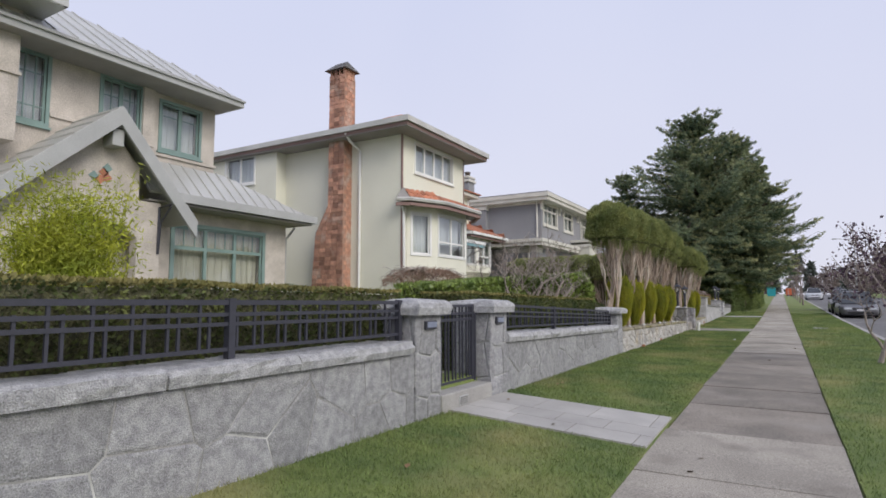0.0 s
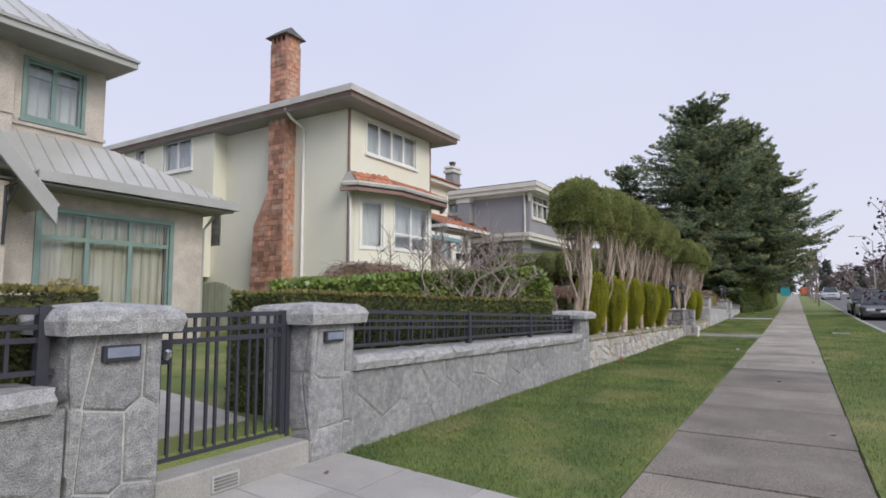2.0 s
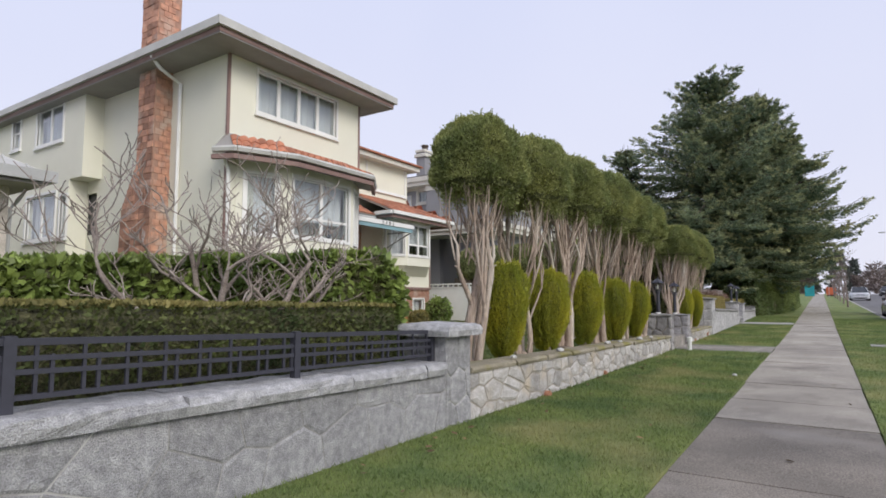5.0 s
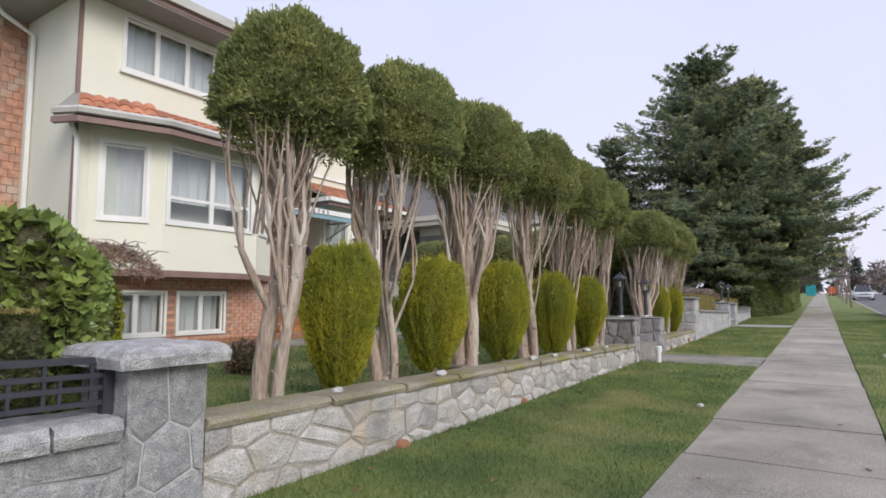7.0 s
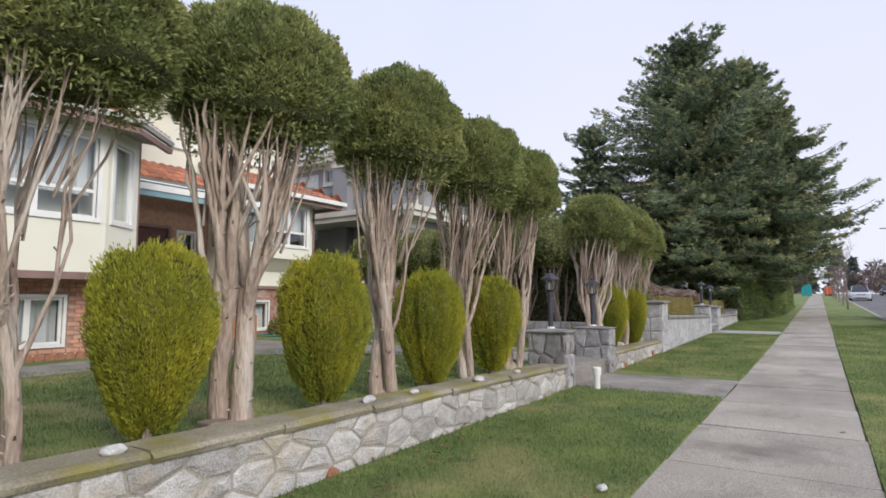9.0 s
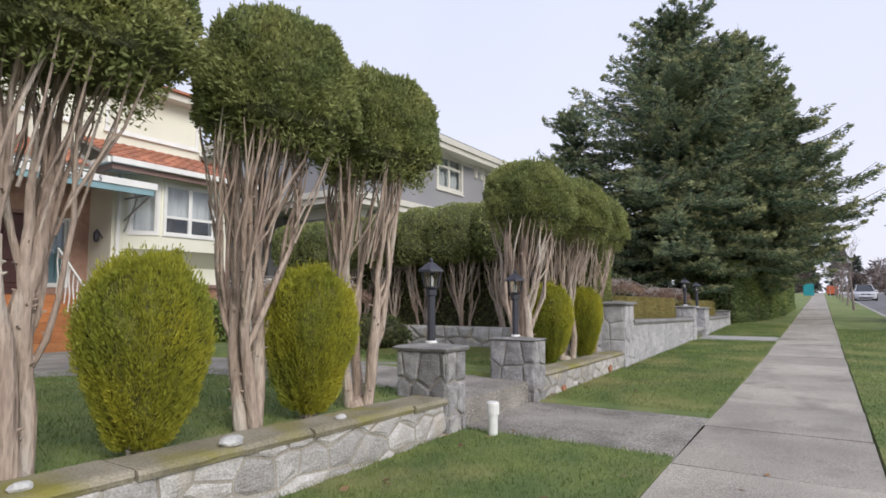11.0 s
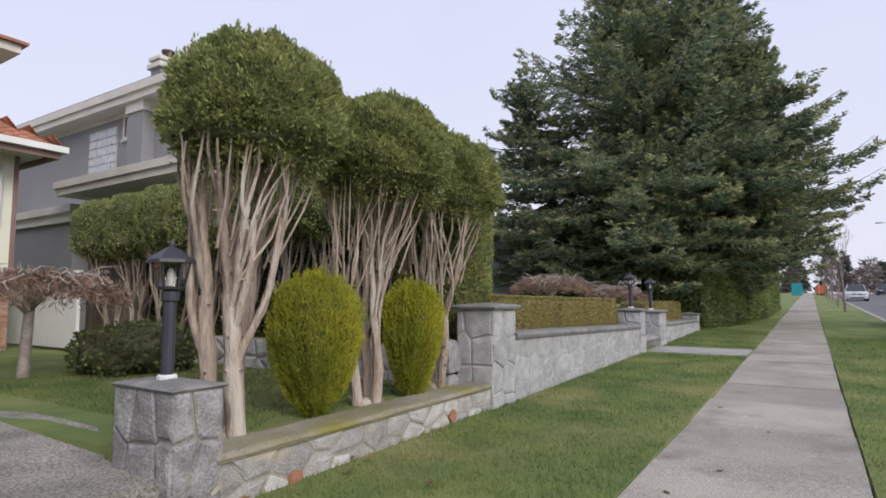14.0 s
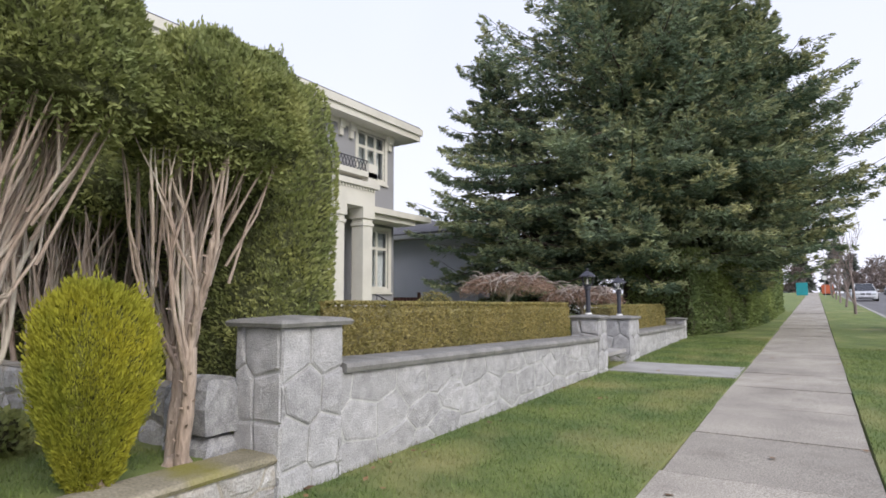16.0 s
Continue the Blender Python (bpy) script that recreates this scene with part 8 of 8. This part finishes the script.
box_ = thing("meter_lid", (1.15, 25.2, street(25.2)), "flat concrete water meter lid in the verge", "lid")
box("lid", 0.95, 1.4, 24.9, 25.5, street(25.2) - 0.05, street(25.2) + 0.03, M_KERB, box_, bevel=0.01)

tp = thing("teal_tarp", (-1.4, 111, street(111)), "teal site hoarding at the far end of the pavement", "hoarding")
box("panel", -2.0, -0.75, 111, 111.2, street(111) - 0.1, street(111) + 1.6, M_TEAL_TARP, tp, bevel=0.02)
tq = thing("orange_barrier", (1.3, 111, street(111)), "orange road barrier at the far end of the pavement", "barrier")
box("panel", 0.7, 2.0, 111, 111.1, street(111) + 0.2, street(111) + 1.3, M_ORANGE, tq, bevel=0.02)
box("foot", 0.8, 1.9, 110.8, 111.3, street(111) - 0.1, street(111) + 0.2, M_RUBBER, tq)
sg = thing("street_sign", (0.95, 100, street(100)), "small white sign on a slim post", "sign")
Geo().tube([(0.95, 100, street(100) - 0.1), (0.95, 100, street(100) + 2.3)], 0.03, 6).out("post", M_FASCIA, sg)
box("plate", 0.75, 1.15, 99.95, 99.98, street(100) + 1.85, street(100) + 2.3, M_PVC, sg)
lp = thing("street_lamp", (11.0, 118, street(118)), "tall grey street lamp with a curved arm", "lamp")
Geo().tube([(11, 118, street(118)), (11, 118, street(118) + 8.6), (10.2, 118, street(118) + 9.4), (8.6, 118, street(118) + 9.6)], [0.1, 0.07, 0.05, 0.04], 6).out("pole", M_FASCIA, lp)
box("head", 7.9, 8.7, 117.9, 118.1, street(118) + 9.5, street(118) + 9.68, M_FASCIA, lp, bevel=0.03)

wgt = thing("white_gate", (-12.8, 27.3, 0.6), "white panelled driveway gate between the houses", "gate")
box("panel", -14.3, -11.4, 27.28, 27.34, 0.66, 1.95, M_WHITE, wgt)
Geo().box(-14.3, -11.4, 27.26, 27.36, 2.06, 2.12).box(-14.3, -11.4, 27.26, 27.36, 1.95, 1.99).out("top_rail", M_WHITE, wgt)
for i in range(12):
    box("spindle", -14.2 + i * 0.245, -14.15 + i * 0.245, 27.29, 27.33, 1.99, 2.06, M_WHITE, wgt)
lw = thing("wall_low_stone", (-7.5, 27.4, 0.6), "low dark stone wall along the boundary cedars", "wall", kind="structure")
box("core", -10.4, -3.8, 27.42, 27.66, 0.45, 1.0, M_RMORT, lw)
r_ = random.Random(77)
for c in stone_cells(-10.4, -3.8, lambda u: 0.5, lambda u: 1.0, 0.36, 0.26, 0.34, 0.03, r_):
    stone("stone", c, face_y(27.42), lw, M_RUBBLE, 0.025, soft=0.03, r=r_, dome=0.012)
hs = thing("garden_hose", (-11, 23.9, 0.63), "pale turquoise garden hose on the grass", "hose")
Geo().tube([(-13, 24.1, 0.65), (-12.3, 24.0, 0.64), (-11.6, 24.2, 0.64), (-10.9, 24.1, 0.64), (-10.3, 24.35, 0.63)], 0.025, 5).out("tube", M_TEAL_TARP, hs)
sgt = thing("side_gate", (-13.8, 13.5, 0.45), "pale green wooden side gate with a bowed top between the houses", "gate")
for i in range(14):
    u = (i + 0.5) / 14
    box("board", -14.8 + i * 0.15 + 0.004, -14.8 + (i + 1) * 0.15 - 0.004, 13.5, 13.53, 0.47, 1.62 + 0.30 * math.sin(math.pi * u), M_GREENGATE, sgt)
box("rail", -14.8, -12.7, 13.53, 13.57, 0.8, 0.9, M_GREENGATE, sgt)
box("rail", -14.8, -12.7, 13.53, 13.57, 1.4, 1.5, M_GREENGATE, sgt)
ed = thing("lawn_edging", (-9.6, 20, 0.6), "scalloped terracotta edging along the flower bed", "edging")
for i in range(34):
    Geo().lathe(0, 0, [(0.075, -0.02), (0.075, 0.02)], 10).move(pose(-10.05, 15.8 + i * 0.15, 0.64, 0, 90, 0)).out("tile", M_TERRA, ed)

# ---------------------------------------------------------------- distance


def far_wood(seed, n_trees, area, hmin, hmax, material, name, label, conifer):
    nr, r = np.random.default_rng(seed), random.Random(seed)
    P, D = [], []
    for i in range(n_trees):
        x, y = r.uniform(area[0], area[1]), r.uniform(area[2], area[3])
        h, w = r.uniform(hmin, hmax), r.uniform(0.16, 0.3)
        m = 420
        f = nr.random(m)
        a = nr.uniform(0, 6.28, m)
        q = (1 - f) * w * h if conifer else w * h * np.sqrt(np.clip(1 - (2 * f - 1.1) ** 2, 0.02, 1)) * np.sqrt(nr.random(m))
        g0 = street(y)
        P.append(np.column_stack([x + np.cos(a) * q, y + np.sin(a) * q, g0 + (0.05 + 0.95 * f) * h]))
        D.append(np.column_stack([np.cos(a), np.sin(a), np.full(m, -0.3 if conifer else 0.6)]))
    P, D = np.concatenate(P), np.concatenate(D)
    ob = quads_mesh(name, sprays(P, D, 1.5 if conifer else 1.3, 0.35 if conifer else 0.10, nr, lean=0.4, up=0.0), material)
    return tagged(ob, label, "trees", kind="stuff")


far_wood(701, 26, (-40, 60, 165, 260), 6, 11, M_BACKWOOD, "far_conifers", "distant dark conifers beyond the street", True)
far_wood(702, 34, (-30, 60, 140, 220), 4, 9, M_BROWNWOOD, "far_bare_trees", "distant bare brown trees beyond the street", False)
far_wood(703, 14, (12.5, 20, 55, 150), 4, 8, M_BROWNWOOD, "far_side_trees", "bare brown trees along the far side of the street", False)
far_wood(704, 30, (13, 60, 120, 200), 4, 7, M_BACKWOOD, "far_shrubs", "dark evergreen trees beyond the far pavement", True)


# ---------------------------------------------------------------- small things on lawn and walls


def fallen_leaves():
    nr = np.random.default_rng(802)
    n = 260
    x, y = nr.uniform(-3.0, 2.2, n), nr.uniform(2, 40, n)
    k = nr.choice(n, 150, replace=False)
    x[k], y[k] = -3.0 + np.abs(nr.normal(0, 0.35, 150)), nr.uniform(6, 34, 150)
    z = np.array([(street(b) + 0.012 if WALK_L < a < WALK_R else lawn(a, b) + 0.03) for a, b in zip(x, y)])
    p = np.column_stack([x, y, z])
    d = np.column_stack([nr.normal(0, 1, n), nr.normal(0, 1, n), nr.normal(0, 0.12, n)])
    d /= np.linalg.norm(d, axis=1)[:, None]
    s = np.column_stack([-d[:, 1], d[:, 0], nr.normal(0, 0.2, n)])
    ln = nr.uniform(0.02, 0.045, (n, 1))
    co = np.stack([p - d * ln, p + s * ln * 0.6, p + d * ln, p - s * ln * 0.6], 1).reshape(-1, 3)
    ob = quads_mesh("fallen_leaf_litter", co, M_LEAFLIT)
    tagged(ob, "scattered dry brown leaves on lawn and pavement", "leaves", kind="stuff")


M_LEAFLIT = mat("dry_litter", (0.20, 0.12, 0.06), rough=0.9, var=0.2, scale=3, fine=30, bump=0.0, island=0.5)
fallen_leaves()
for x, y, sz in ((-3.12, 17.9, 0.055), (-3.08, 18.5, 0.04), (-3.02, 19.6, 0.06), (-3.15, 15.8, 0.05), (-3.2, 14.4, 0.04), (-3.04, 20.6, 0.035), (-1.18, 18.05, 0.035)):
    bm = bmesh.new()
    bmesh.ops.create_icosphere(bm, subdivisions=2, radius=1)
    zz = 0.73 - 0.012 * (y - 13.2) if x < -2 else lawn(x, y) + 0.02
    for v in bm.verts:
        k = 1 + 0.3 * noise.noise(v.co * 1.7 + Vector((x * 9, y, 0)))
        v.co = Vector((x + v.co.x * sz * k, y + v.co.y * sz * 1.4 * k, zz + 0.35 * sz + v.co.z * sz * 0.6 * k))
    tagged(Geo().take(bm).out("pale_stone", M_MORTAR_L), "small pale loose stone on the mossy coping" if x < -2 else "small pale loose stone on the grass edge", "stone", group="loose stones")
bk = box("wooden_block", -3.52, -3.36, 16.55, 16.72, 0.58, 0.70, M_FENCEWOOD, bevel=0.008)
tagged(bk, "small weathered wooden block beside a cedar trunk", "block")
wood = thing("wooden_fence", (-13.6, 28.0, 0.6), "weathered wooden board fence behind the boundary cedars", "fence")
for i in range(16):
    box("board", -12.6 + i * 0.13, -12.48 + i * 0.13, 28.02, 28.05, 0.55, 2.35, M_FENCEWOOD, wood)
